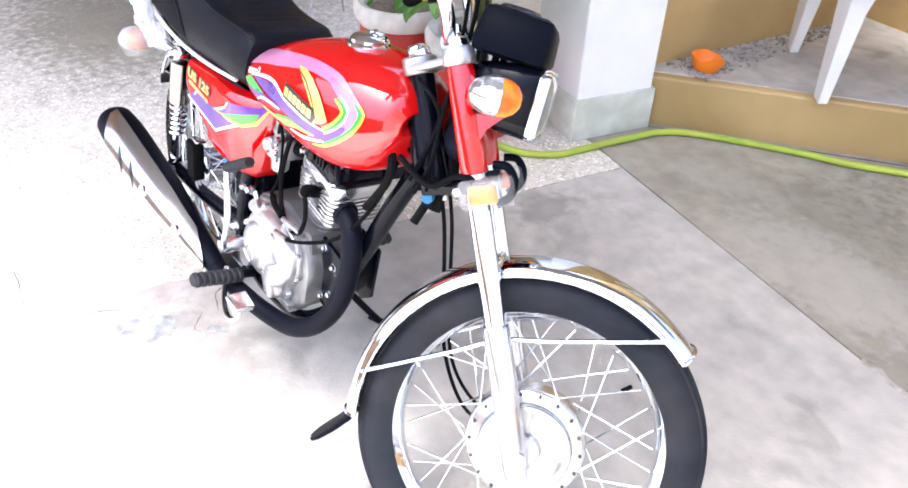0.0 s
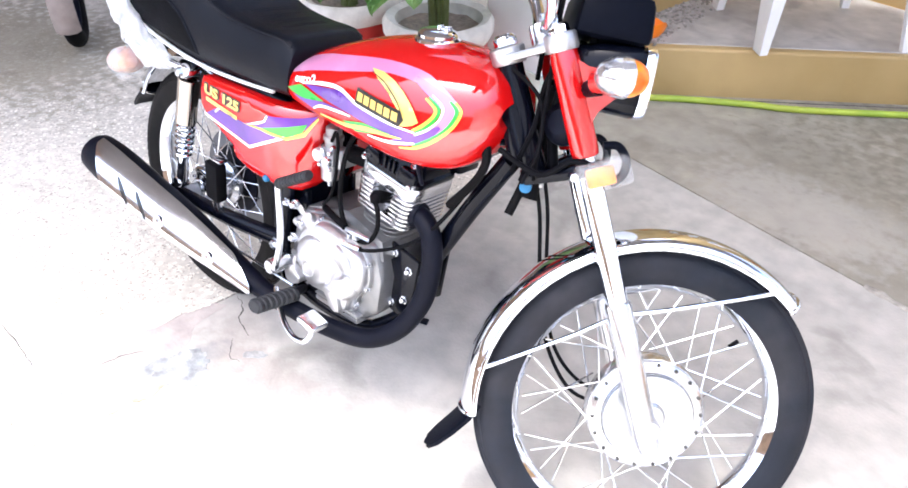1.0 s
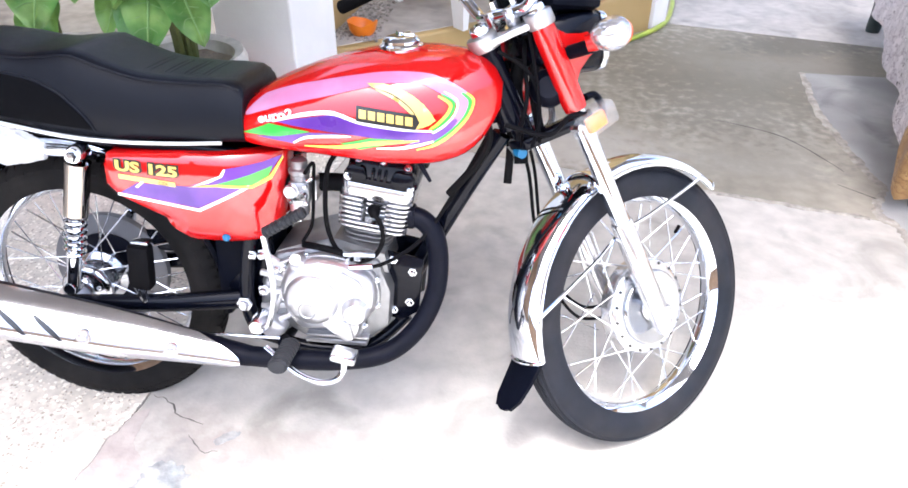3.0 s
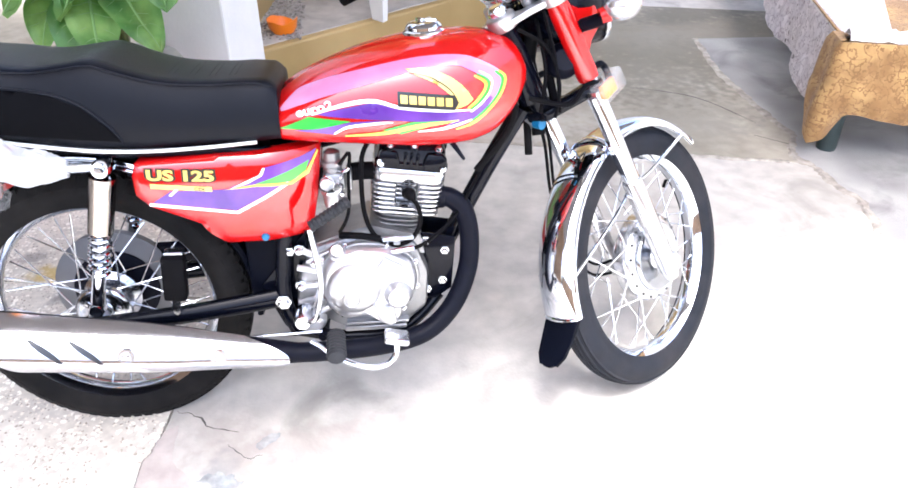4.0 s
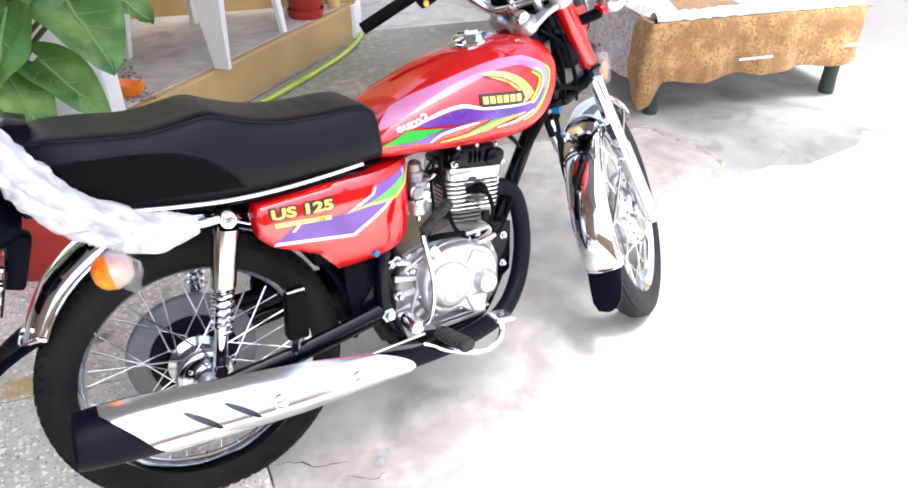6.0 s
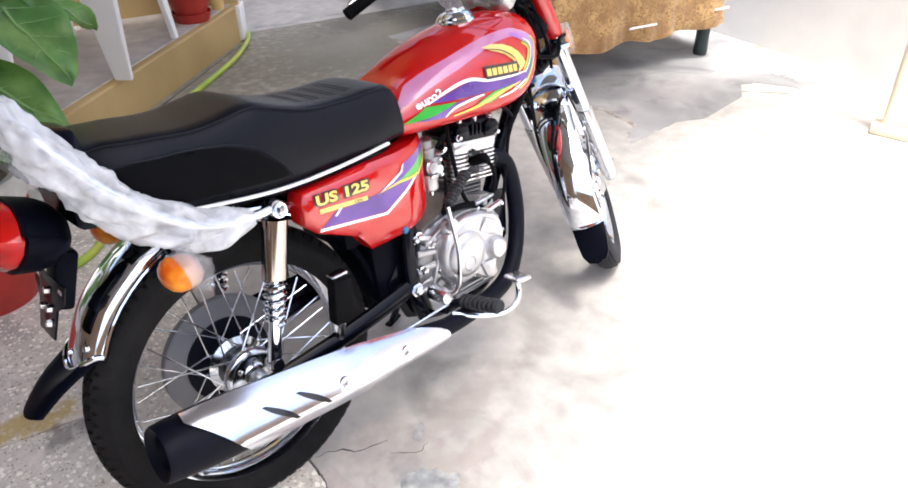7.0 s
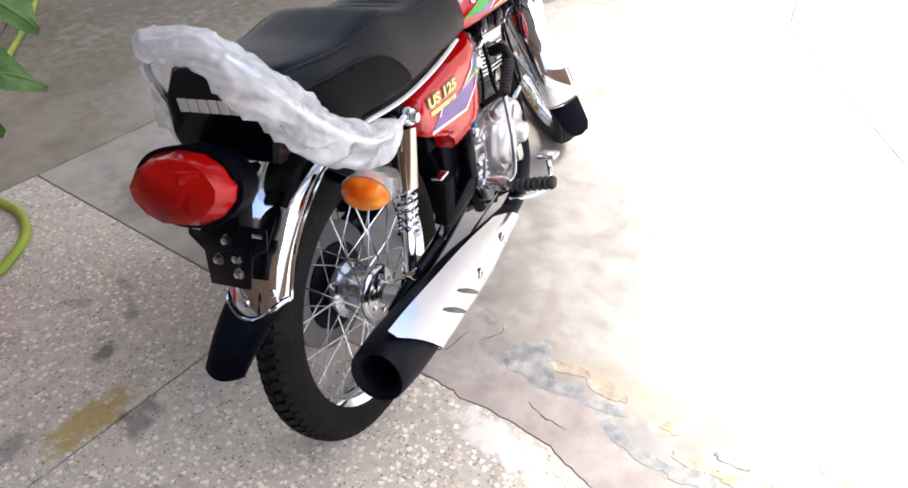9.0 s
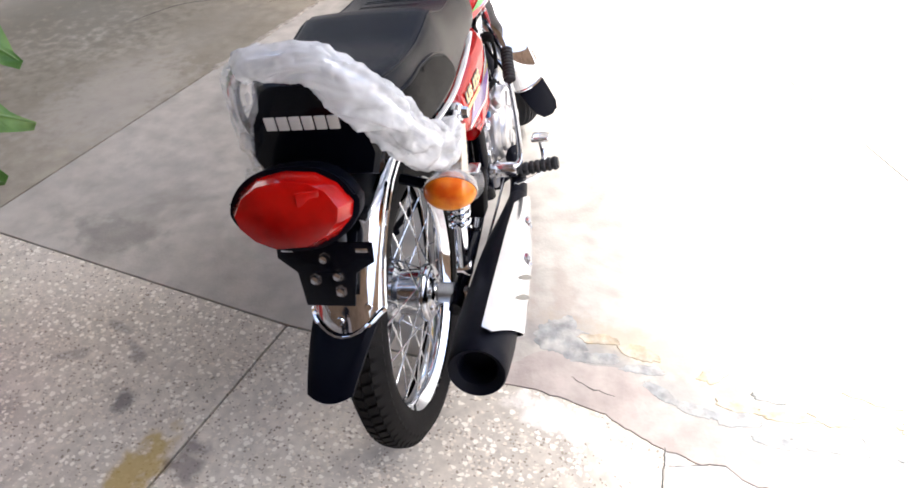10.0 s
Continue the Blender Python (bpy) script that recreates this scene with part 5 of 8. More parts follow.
part("kick_bracket", Geo().prism([(0.4, 0.3), (0.42, 0.304), (0.448, 0.282), (0.462, 0.274), (0.456, 0.258), (0.432, 0.244), (0.412, 0.252)], -0.112, -0.06, "xz", 0.006), ALU_CAST, crank)
for x, z in ((0.415, 0.348), (0.418, 0.429), (0.43, 0.27), (0.446, 0.4)):
    part("bolt", Geo().lathe([(0, 0.012), (0.006, 0.011), (0.0085, 0.007), (0.0085, 0), (0.011, 0), (0.011, -0.006)], 8, pose(x, -0.092, z, 90, 0, 0)), STEEL, crank, smooth=False)
part("case_top", Geo().loft([[(x, y, z) for x, z in ((0.44, 0.43), (0.5, 0.452), (0.56, 0.468), (0.66, 0.44), (0.668, 0.4), (0.45, 0.4))] for y in (-0.074, -0.06, 0.06)]), ALU_GREY, crank, angle=30)
part("cable_bracket", Geo().tube([(0.585, -0.098, 0.446), (0.61, -0.1, 0.448), (0.645, -0.094, 0.446)], 0.005, 8).box((0.612, -0.098, 0.443), (0.014, 0.012, 0.018), 0.003), ZINC, crank)
part("breather_hose", Geo().tube([(0.5, -0.08, 0.452), (0.54, -0.095, 0.455), (0.58, -0.098, 0.448)], 0.007, 10), RUBBER, crank, "black rubber hose")
for k in range(10):
    x, z = COVER_EDGE[(k * 6 + 2) % len(COVER_EDGE)]
    bolt((0.552 + (x - 0.552) * 1.035, -0.094, 0.35 + (z - 0.35) * 1.035), 0.0045, 0.007, parent=crank)
part("starter_cover", Geo().lathe([(0, 0.035), (0.075, 0.03), (0.088, 0.02), (0.092, 0.0)], 30, pose(0.56, 0.085, 0.35, -90, 0, 0)), ALU, crank)
part("engine_ribs", Geo().box((0.56, -0.07, 0.24), (0.13, 0.05, 0.012), 0.004).box((0.565, -0.08, 0.256), (0.13, 0.04, 0.006), 0.002), ALU, crank)
CYL = pose(0.613, 0, 0.43, 0, 8, 0)


def fin_outline(w, d, r, notch=0.0):
    """A rounded plate; a notch in its near side leaves room for the spark plug."""
    pts = [(sx * (w / 2 - r) + r * math.cos(q), sy * (d / 2 - r) + r * math.sin(q)) for sx, sy, q0 in ((1, 1, 0), (-1, 1, 90), (-1, -1, 180), (1, -1, 270))
           for q in (radians(q0), radians(q0 + 30), radians(q0 + 60), radians(q0 + 90))]
    if notch:
        pts[12:12] = [(-notch, -d / 2), (-notch * 0.8, -d / 2 + 0.034), (notch * 0.8, -d / 2 + 0.034), (notch, -d / 2)]
    return pts


for k in range(12):
    z = 0.008 + k * 0.0098
    head = k >= 5
    w, d = (0.138 + 0.0012 * (k - 5), 0.126) if head else (0.098, 0.112)
    part("fin", Geo().prism(fin_outline(w, d, 0.02 if head else 0.03, 0.024 if k >= 7 else 0.0), z - (0.0024 if head else 0.0018), z + (0.0024 if head else 0.0018), "xy", 0.0007), ALU_WHITE if head else ALU_DARK, crank,
         m=CYL @ Matrix.Translation((0.01 if head else 0, 0, 0)))
part("cylinder", Geo().lathe([(0, 0), (0.043, 0), (0.043, 0.06), (0, 0.06)], 24), ALU_DARK, crank, m=CYL)
part("head_core", Geo().prism(fin_outline(0.118, 0.1, 0.02, 0.022), 0.056, 0.125, "xy", 0.002), ALU, crank, m=CYL @ Matrix.Translation((0.01, 0, 0)))
part("head_top", Geo().prism(fin_outline(0.146, 0.126, 0.024), 0.12, 0.15, "xy", 0.006), ALU_WHITE, crank, m=CYL @ Matrix.Translation((0.012, 0, 0)))


def rounded(w, d, r, z, dx=0.0):
    return [(dx + sx * (w / 2 - r) + r * math.cos(q), sy * (d / 2 - r) + r * math.sin(q), z) for sx, sy, q0 in ((1, 1, 0), (-1, 1, 90), (-1, -1, 180), (1, -1, 270))
            for q in (radians(q0), radians(q0 + 22), radians(q0 + 45), radians(q0 + 68), radians(q0 + 90))]


ROCKER = CYL @ Matrix.Translation((0.014, 0, 0))
cap_geo = Geo().loft([rounded(0.14, 0.118, 0.02, 0.148), rounded(0.146, 0.122, 0.02, 0.152), rounded(0.146, 0.122, 0.02, 0.16), rounded(0.136, 0.112, 0.02, 0.165), rounded(0.132, 0.106, 0.022, 0.186),
                      rounded(0.12, 0.094, 0.026, 0.196), rounded(0.07, 0.06, 0.026, 0.199)])
part("head_cover", cap_geo, BLACK, crank, "black rocker cover", m=ROCKER)
part("cover_lobe", Geo().prism([(-0.066, 0.15), (-0.03, 0.15), (-0.024, 0.162), (-0.03, 0.184), (-0.058, 0.186), (-0.066, 0.176)], -0.064, -0.04, "xz", 0.005), BLACK, crank, m=ROCKER)
part("cover_lobe", Geo().prism([(0.024, 0.15), (0.066, 0.15), (0.068, 0.178), (0.058, 0.188), (0.028, 0.186), (0.02, 0.164)], -0.066, -0.04, "xz", 0.005), BLACK, crank, m=ROCKER)
for x in (-0.014, -0.002, 0.01):
    part("cover_rib", Geo().box((x, -0.056, 0.168), (0.006, 0.012, 0.03), 0.002), BLACK, crank, m=ROCKER)
for x, z in ((-0.06, 0.16), (0.06, 0.158), (-0.045, 0.193), (0.05, 0.193), (0.002, 0.196)):
    part("bolt", Geo().lathe([(0, 0.008), (0.0045, 0.007), (0.006, 0), (0.008, 0), (0.008, -0.006)], 8, pose(x, -0.064 if z < 0.18 else -0.05, z, 90 if z < 0.18 else 30, 0, 0)), STEEL, crank, m=ROCKER, smooth=False)
steady = part("engine_steady", Geo().box((0.692, 0.082, 0.6), (0.075, 0.062, 0.052), 0.008), BLACK, bike, "black engine steady bracket")
for x in (0.672, 0.715):
    part("bolt", Geo().lathe([(0, 0.008), (0.0045, 0.007), (0.006, 0), (0.008, 0), (0.008, -0.004)], 8, pose(x, 0.066, 0.626, 0, 0, 0)), STEEL, steady, smooth=False)
part("plug_cap", Geo().tube([(0.012, -0.03, 0.088), (0.012, -0.062, 0.1), (0.014, -0.082, 0.108), (0.02, -0.088, 0.098)], [0.008, 0.0125, 0.012, 0.008], 12), RUBBER, crank, m=CYL)
part("plug_lead", Geo().tube([(0.646, -0.088, 0.527), (0.657, -0.09, 0.51), (0.66, -0.092, 0.475), (0.64, -0.092, 0.44), (0.605, -0.092, 0.43), (0.572, -0.092, 0.45), (0.554, -0.09, 0.49), (0.549, -0.085, 0.545),
                              (0.553, -0.07, 0.61), (0.57, -0.05, 0.64)], 0.0048, 8), RUBBER, bike, "black ignition lead")
carb = part("carburettor", Geo().box((0.497, -0.062, 0.563), (0.044, 0.04, 0.04), 0.009).lathe([(0.018, 0.0), (0.018, 0.016), (0.0205, 0.018), (0.0205, 0.026), (0.016, 0.03), (0.016, 0.044), (0.008, 0.05), (0, 0.05)], 22,
            pose(0.495, -0.06, 0.576)), ALU_GREY, bike, "silver carburettor")
part("float_bowl", Geo().lathe([(0.0, -0.04), (0.013, -0.04), (0.018, -0.035), (0.02, -0.012), (0.024, -0.006), (0.024, 0.0)], 22, pose(0.492, -0.062, 0.546)), ALU_CAST, carb)
part("drain_screw", Geo().lathe([(0, -0.012), (0.005, -0.012), (0.006, 0)], 6, pose(0.492, -0.062, 0.506)), STEEL, carb, smooth=False)
part("carb_flange", Geo().box((0.526, -0.05, 0.565), (0.01, 0.05, 0.044), 0.004), ALU, carb)
part("throttle_drum", Geo().lathe([(0, 0.01), (0.012, 0.01), (0.014, 0.006), (0.01, 0.003), (0.014, 0.0)], 18, pose(0.484, -0.084, 0.565, 90, 0, 0)), ZINC, carb)
for dx, dz in ((-0.014, 0.014), (0.014, 0.012), (-0.014, -0.02), (0.014, -0.022)):
    part("screw", Geo().lathe([(0, 0.006), (0.0035, 0.006), (0.005, 0.003), (0.005, 0)], 10, pose(0.497 + dx, -0.081, 0.563 + dz, 90, 0, 0)), STEEL, carb)
part("intake_tube", Geo().tube([(0.525, -0.04, 0.57), (0.55, -0.03, 0.568), (0.585, -0.015, 0.562)], 0.018, 14), RUBBER, carb, "black rubber intake stub")
part("air_duct", Geo().tube([(0.43, -0.03, 0.56), (0.46, -0.045, 0.563), (0.48, -0.055, 0.565)], 0.021, 14), RUBBER, carb)
part("vent_hose", Geo().tube([(0.51, -0.078, 0.6), (0.53, -0.085, 0.625), (0.525, -0.075, 0.575), (0.52, -0.08, 0.5), (0.5, -0.085, 0.46)], 0.0035, 8), RUBBER, carb)
part("choke_lever", Geo().tube([(0.51, -0.075, 0.585), (0.518, -0.086, 0.588), (0.528, -0.088, 0.596)], 0.004, 8), STEEL, carb)
part("bolt_boss", Geo().lathe([(0, 0.02), (0.009, 0.02), (0.012, 0.014), (0.012, -0.02)], 14, pose(0.503, -0.07, 0.556, 90, 0, 0)), STEEL, carb)
part("fuel_tap", Geo().tube([(0.72, -0.06, 0.64), (0.735, -0.075, 0.622), (0.75, -0.08, 0.6)], [0.006, 0.005, 0.003], 10), SATIN, bike)
part("clutch_cable", Geo().tube([(0.6, -0.12, 0.43), (0.66, -0.11, 0.435), (0.73, -0.06, 0.47), (0.79, -0.03, 0.56), (0.85, -0.03, 0.68)], 0.004, 8), RUBBER, bike)
part("cable_clamp", Geo().tube([(0.6, -0.122, 0.43), (0.645, -0.118, 0.434)], 0.006, 8, smooth=1), STEEL, bike)


def ribbed(p, q, r, n=7, low=0.84):
    p, q = np.array(p, float), np.array(q, float)
    g = Geo()
    pts, rad = [], []
    for k in range(n):
        for s, rr in ((0.0, low), (0.2, 1.0), (0.62, 1.0), (0.82, low)):
            pts.append(p + (q - p) * ((k + s) / n))
            rad.append(r * rr)
    pts.append(q)
    rad.append(r * 0.8)
    return g.tube([tuple(k) for k in pts], rad, 12, smooth=1, flat=0.8)


# kick starter, foot pegs, pedals, stand
kick = part("kick_starter", Geo().tube([(0.415, -0.13, 0.3), (0.437, -0.16, 0.305), (0.452, -0.165, 0.33), (0.462, -0.163, 0.4), (0.45, -0.16, 0.505)], [0.01, 0.0078, 0.0068, 0.0066, 0.0066], 10,
                                           flat=0.8), STEEL, bike, "bright steel kick-start lever")
part("kick_rubber", ribbed((0.452, -0.16, 0.509), (0.526, -0.146, 0.552), 0.0138, 10, 0.86), PEG_RUBBER, kick, "ribbed black rubber sleeve")
part("kick_boss", Geo().lathe([(0, 0.03), (0.014, 0.03), (0.018, 0.02), (0.018, -0.02)], 16, pose(0.418, -0.13, 0.3, 90, 0, 0)), STEEL, kick)


for sgn in (-1, 1):
    peg = part("foot_peg", Geo().tube([(0.45, sgn * 0.09, 0.235), (0.478, sgn * 0.14, 0.256)], 0.01, 8, smooth=1), SATIN, bike)
    part("peg_rubber", ribbed((0.479, sgn * 0.138, 0.256), (0.486, sgn * 0.248, 0.274), 0.0195, 8), PEG_RUBBER, peg, "ribbed black rubber")
    pil = part("passenger_peg", Geo().tube([(0.168, sgn * 0.1, 0.3), (0.17, sgn * 0.115, 0.33), (0.175, sgn * 0.12, 0.36)], 0.009, 8), STEEL, bike)
    part("peg_rubber", Geo().box((0.18, sgn * 0.122, 0.4), (0.044, 0.03, 0.098), 0.006, pose(0, 0, 0, sgn * -4, 6, 0)), RUBBER, pil, "folded passenger peg rubber")
    part("peg_cap", Geo().box((0.186, sgn * 0.118, 0.452), (0.036, 0.024, 0.008), 0.003), STEEL, pil)
part("step_bar", Geo().tube([(0.45, -0.11, 0.235), (0.45, 0, 0.22), (0.45, 0.11, 0.235)], 0.01, 10), SATIN, bike)
brake = part("brake_pedal", Geo().tube([(0.6, -0.192, 0.272), (0.6, -0.196, 0.245), (0.585, -0.2, 0.222), (0.55, -0.2, 0.214), (0.5, -0.185, 0.222), (0.43, -0.15, 0.25)], 0.0065, 10), CHROME,
             bike, "chrome rear brake pedal")
part("pedal_pad", Geo().box((0.602, -0.194, 0.277), (0.05, 0.046, 0.014), 0.006, pose(0, 0, 0, 0, 12, 0), seg=3), ALU_WHITE, brake)
part("side_stand", Geo().tube([(0.47, 0.1, 0.2), (0.5, 0.16, 0.12), (0.52, 0.22, 0.05)], 0.009, 10, smooth=2), SATIN, bike)
part("stand_foot", Geo().tube([(0.5, 0.212, 0.048), (0.55, 0.235, 0.046)], 0.012, 8, smooth=1, flat=0.5), SATIN, bike)

# exhaust
part("exhaust_pipe", Geo().tube([(0.7, -0.03, 0.507), (0.728, -0.034, 0.502), (0.753, -0.04, 0.476), (0.764, -0.045, 0.42), (0.758, -0.055, 0.345), (0.724, -0.075, 0.272), (0.665, -0.1, 0.226),
                                 (0.58, -0.125, 0.217), (0.47, -0.15, 0.226), (0.36, -0.16, 0.235)], 0.0205, 16), SATIN, bike, "black exhaust pipe")
part("exhaust_flange", Geo().lathe([(0.012, 0.008), (0.024, 0.008), (0.026, 0.004), (0.026, -0.004)], 16, pose(0.706, -0.03, 0.507, 0, 90, 0)), SATIN, bike)
MUF_A, MUF_B = Vector((0.4, -0.158, 0.232)), Vector((-0.243, -0.182, 0.333))
axis = (MUF_A - MUF_B).normalized()
MUF = Matrix.Translation(MUF_B) @ axis.to_track_quat("Z", "Y").to_matrix().to_4x4()
MUF_L = (MUF_A - MUF_B).length
muf_r = curve_of([0, 0.02, 0.25, 0.4, 0.52, MUF_L], [0.049, 0.051, 0.05, 0.044, 0.032, 0.021])
prof = [(0.0, 0.05), (0.03, 0.05), (0.034, 0.012), (0.047, 0.0)] + [(muf_r(s), s) for s in np.linspace(0.004, MUF_L, 26)]
muffler = part("muffler", Geo().lathe(prof, 32, MUF), SATIN, bike, "black muffler with a bright pierced heat shield")


def muf_point(s, a, lift=0.0):
    """On the muffler: s along it from its tail, a round it from the outer side upwards."""
    c = MUF_B + axis * s
    up = Vector((0, 0, 1)) - axis * axis.z
    up.normalize()
    out = axis.cross(up)
    if out.y > 0:
        out = -out
    return c + (out * math.cos(a) + up * math.sin(a)) * (muf_r(s) + lift)


def shield_point(s, a, lift=0.0):
    """On the heat shield, whose face is flatter than the muffler's round."""
    d = abs(a - radians(40))
    flat = 1 / math.cos(min(d, radians(45))) - 1
    return muf_point(s, a, lift + 0.36 * muf_r(s) * flat * max(0.0, 1 - max(0.0, d - radians(45)) / 0.75))


rows_out, n_s = [], 34
for i in range(n_s + 1):
    k = i / n_s
    row = []
    for j in range(25):
        q = j / 24
        a = radians(-52 + 134 * q)
        start = 0.165 - 0.125 * min(1, 1.15 * q)
        end = MUF_L - 0.012 - 0.06 * abs(2 * q - 0.75) ** 2
        row.append(shield_point(start + (end - start) * k, a, 0.006))
    rows_out.append(row)
sh = Geo()
sh.loft([[tuple(p) for p in r] + [tuple(p - (p - MUF_B - axis * (p - MUF_B).dot(axis)).normalized() * 0.003) for p in reversed(r)] for r in rows_out])
shield = part("heat_shield", sh, SHIELD, muffler, "bright chromed heat shield with slanted slots")
for k in range(2):
    s0 = 0.17 + 0.07 * k
    g = Geo()
    rows = []
    for i in range(9):
        q = i / 8
        a = radians(36 - 40 * q)
        s = s0 + 0.058 * q
        w = 0.0098 * math.sin(math.pi * min(max(q, 0.06), 0.94)) ** 0.5
        rows.append([tuple(shield_point(s - w, a, 0.0068)), tuple(shield_point(s + w, a, 0.0068)), tuple(shield_point(s + w, a, 0.004)), tuple(shield_point(s - w, a, 0.004))])
    part("vent_slot", g.loft(rows), D_BLACK, shield)
for s in (0.34, 0.505):
    p = shield_point(s, radians(12), 0.006)
    part("shield_screw", Geo().lathe([(0, 0.006), (0.007, 0.005), (0.0085, 0.001), (0.011, 0.001), (0.0115, 0.003), (0.015, 0.003), (0.0155, -0.004)], 18,
                                     Matrix.Translation(p) @ (p - MUF_B - axis * (p - MUF_B).dot(axis)).to_track_quat("Z", "Y").to_matrix().to_4x4()), STEEL, shield)


# wheels
def wheel(name, m, radius, tyre_w, rim_r, hub, label, tread, rubber=RUBBER, alloy=ALU):
    g = Geo().lathe([(rim_r - 0.008, -0.014), (rim_r + 0.004, -0.026), (rim_r + 0.007, -0.025), (rim_r + 0.003, -0.019), (rim_r - 0.004, -0.012), (rim_r - 0.006, 0.0), (rim_r - 0.004, 0.012),
                     (rim_r + 0.003, 0.019), (rim_r + 0.007, 0.025), (rim_r + 0.004, 0.026), (rim_r - 0.008, 0.014), (rim_r - 0.012, 0.008), (rim_r - 0.013, 0.0), (rim_r - 0.012, -0.008)],
                    72, None, "y", thick=True)
    w = part(name, g, CHROME, bike, label, m=m)
    h = tyre_w / 2
    prof = []
    for k in range(17):
        a = math.pi * (k / 16)
        c, s = math.cos(a), math.sin(a)
        prof.append((rim_r + 0.001 + (radius - rim_r - 0.001) * abs(s) ** 0.62, h * 1.0 * math.copysign(abs(c) ** 0.75, c) * (1 if abs(s) > 0.12 else 0.72)))
    tyre = Geo().lathe(prof, 96, None, "y")
    ty = part("tyre", tyre, rubber, w, "black rubber tyre")
    tr = Geo()
    if tread == "blocks":
        n = 76
        for i in range(n):
            for row, (y0, y1, da) in enumerate(((-0.9, -0.5, 0.0), (-0.42, -0.04, 0.5), (0.04, 0.42, 0.0), (0.5, 0.9, 0.5))):
                a0 = 2 * math.pi * (i + da) / n
                quad = []
                for (yy, aa) in ((y0, 0.06), (y1, 0.26 if row % 2 else 0.0), (y1, 0.92 if row % 2 else 0.66), (y0, 0.72)):
                    ang = a0 + 2 * math.pi * aa / n
                    quad.append((yy * h, ang))
                lo, hi = [], []
                for yy, ang in quad:
                    base = rim_r + (radius - rim_r) * max(0.0, 1 - (abs(yy) / h) ** 2.7) ** 0.36
                    for lst, rr in ((lo, base - 0.003), (hi, base + 0.006)):
                        lst.append((rr * math.cos(ang), yy, rr * math.sin(ang)))
                tr.loft([lo, hi])
        part("tread", tr, rubber, ty, smooth=False)
    else:
        for y in (-0.45, -0.18, 0.09 - 0.0, 0.36, -0.7, 0.62):
            base = rim_r + (radius - rim_r) * max(0.0, 1 - abs(y + 0.06) ** 2.7) ** 0.36
            tr.lathe([(base - 0.002, (y - 0.08 + 0.06) * h), (base + 0.003, (y - 0.075 + 0.06) * h), (base + 0.003, (y + 0.075 + 0.06) * h), (base - 0.002, (y + 0.08 + 0.06) * h)], 96,
                     None, "y")
        part("tread", tr, rubber, ty)
    part("hub", Geo().lathe(hub, 40, None, "y"), alloy, w, "silver drum hub")
    sp = Geo().tube([(0, 0, 0), (0, 0, 1)], 0.0017, 5, smooth=1).mesh("spoke", STEEL)
    n = 36
    hr = max(q[0] for q in hub) * 0.93
    hw = max(abs(q[1]) for q in hub) * 0.6
    for i in range(n):
        sgn = 1 if i % 2 else -1
        lean = 1 if (i // 2) % 2 else -1
        ar = 2 * math.pi * i / n
        ah = ar + lean * 0.62
        a = Vector((hr * math.cos(ah), sgn * hw, hr * math.sin(ah)))
        b = Vector(((rim_r - 0.018) * math.cos(ar), sgn * 0.004, (rim_r - 0.018) * math.sin(ar)))
        d = b - a
        share("spoke", sp, w, Matrix.Translation(a) @ d.to_track_quat("Z", "Y").to_matrix().to_4x4() @ Matrix.Diagonal((1, 1, d.length, 1)))
    return w


REAR = pose(0, 0, 0.288)
rw = wheel("rear_wheel", REAR, 0.292, 0.082, 0.226, [(0.0, -0.058), (0.02, -0.058), (0.024, -0.05), (0.05, -0.048), (0.056, -0.043), (0.058, -0.036), (0.056, -0.03), (0.048, -0.026), (0.046, 0.012), (0.06, 0.02),
                                                     (0.06, 0.034), (0.03, 0.045), (0.0, 0.045)], "chromed spoked rear wheel", "blocks", RUBBER_TYRE, HUB_CHROME)
for k in range(6):
    a = math.pi * k / 3 + 0.3
    part("hub_bolt", Geo().lathe([(0, 0.007), (0.005, 0.006), (0.006, 0.0)], 6, pose(0.036 * math.cos(a), -0.048, 0.036 * math.sin(a), 90, 0, 0)), STEEL, rw, smooth=False)
part("brake_plate", Geo().lathe([(0.014, 0.006), (0.026, 0.006), (0.03, 0.002), (0.046, 0.0), (0.048, -0.004)], 32, pose(0, -0.05, 0, 90, 0, 0)), HUB_CHROME, rw, "polished brake plate")
part("chain_case", Geo().lathe([(0.02, 0.058), (0.126, 0.058), (0.132, 0.062), (0.132, 0.078), (0.02, 0.078)], 48, None, "y", thick=True), CASE_GREY, rw, "dull grey chain case")
part("sprocket", Geo().lathe([(0.03, 0.052), (0.09, 0.052), (0.09, 0.057), (0.03, 0.057)], 40, None, "y", thick=True), SATIN, rw)
part("axle", Geo().tube([(0, -0.115, 0), (0, 0.115, 0)], 0.008, 10, smooth=1), STEEL, rw)
part("axle_nut", Geo().lathe([(0, 0.014), (0.011, 0.013), (0.014, 0.01), (0.014, 0)], 6, pose(0, -0.108, 0, 90, 0, 0)), STEEL, rw, smooth=False)
part("brake_arm", Geo().tube([(0.02, -0.066, -0.02), (0.03, -0.075, -0.06), (0.035, -0.08, -0.085)], [0.009, 0.007, 0.006], 8), ZINC, rw)
part("spacer", Geo().lathe([(0.016, 0), (0.02, 0.0), (0.02, 0.03), (0.016, 0.03)], 16, pose(0, -0.062, 0, 90, 0, 0)), ZINC, rw)
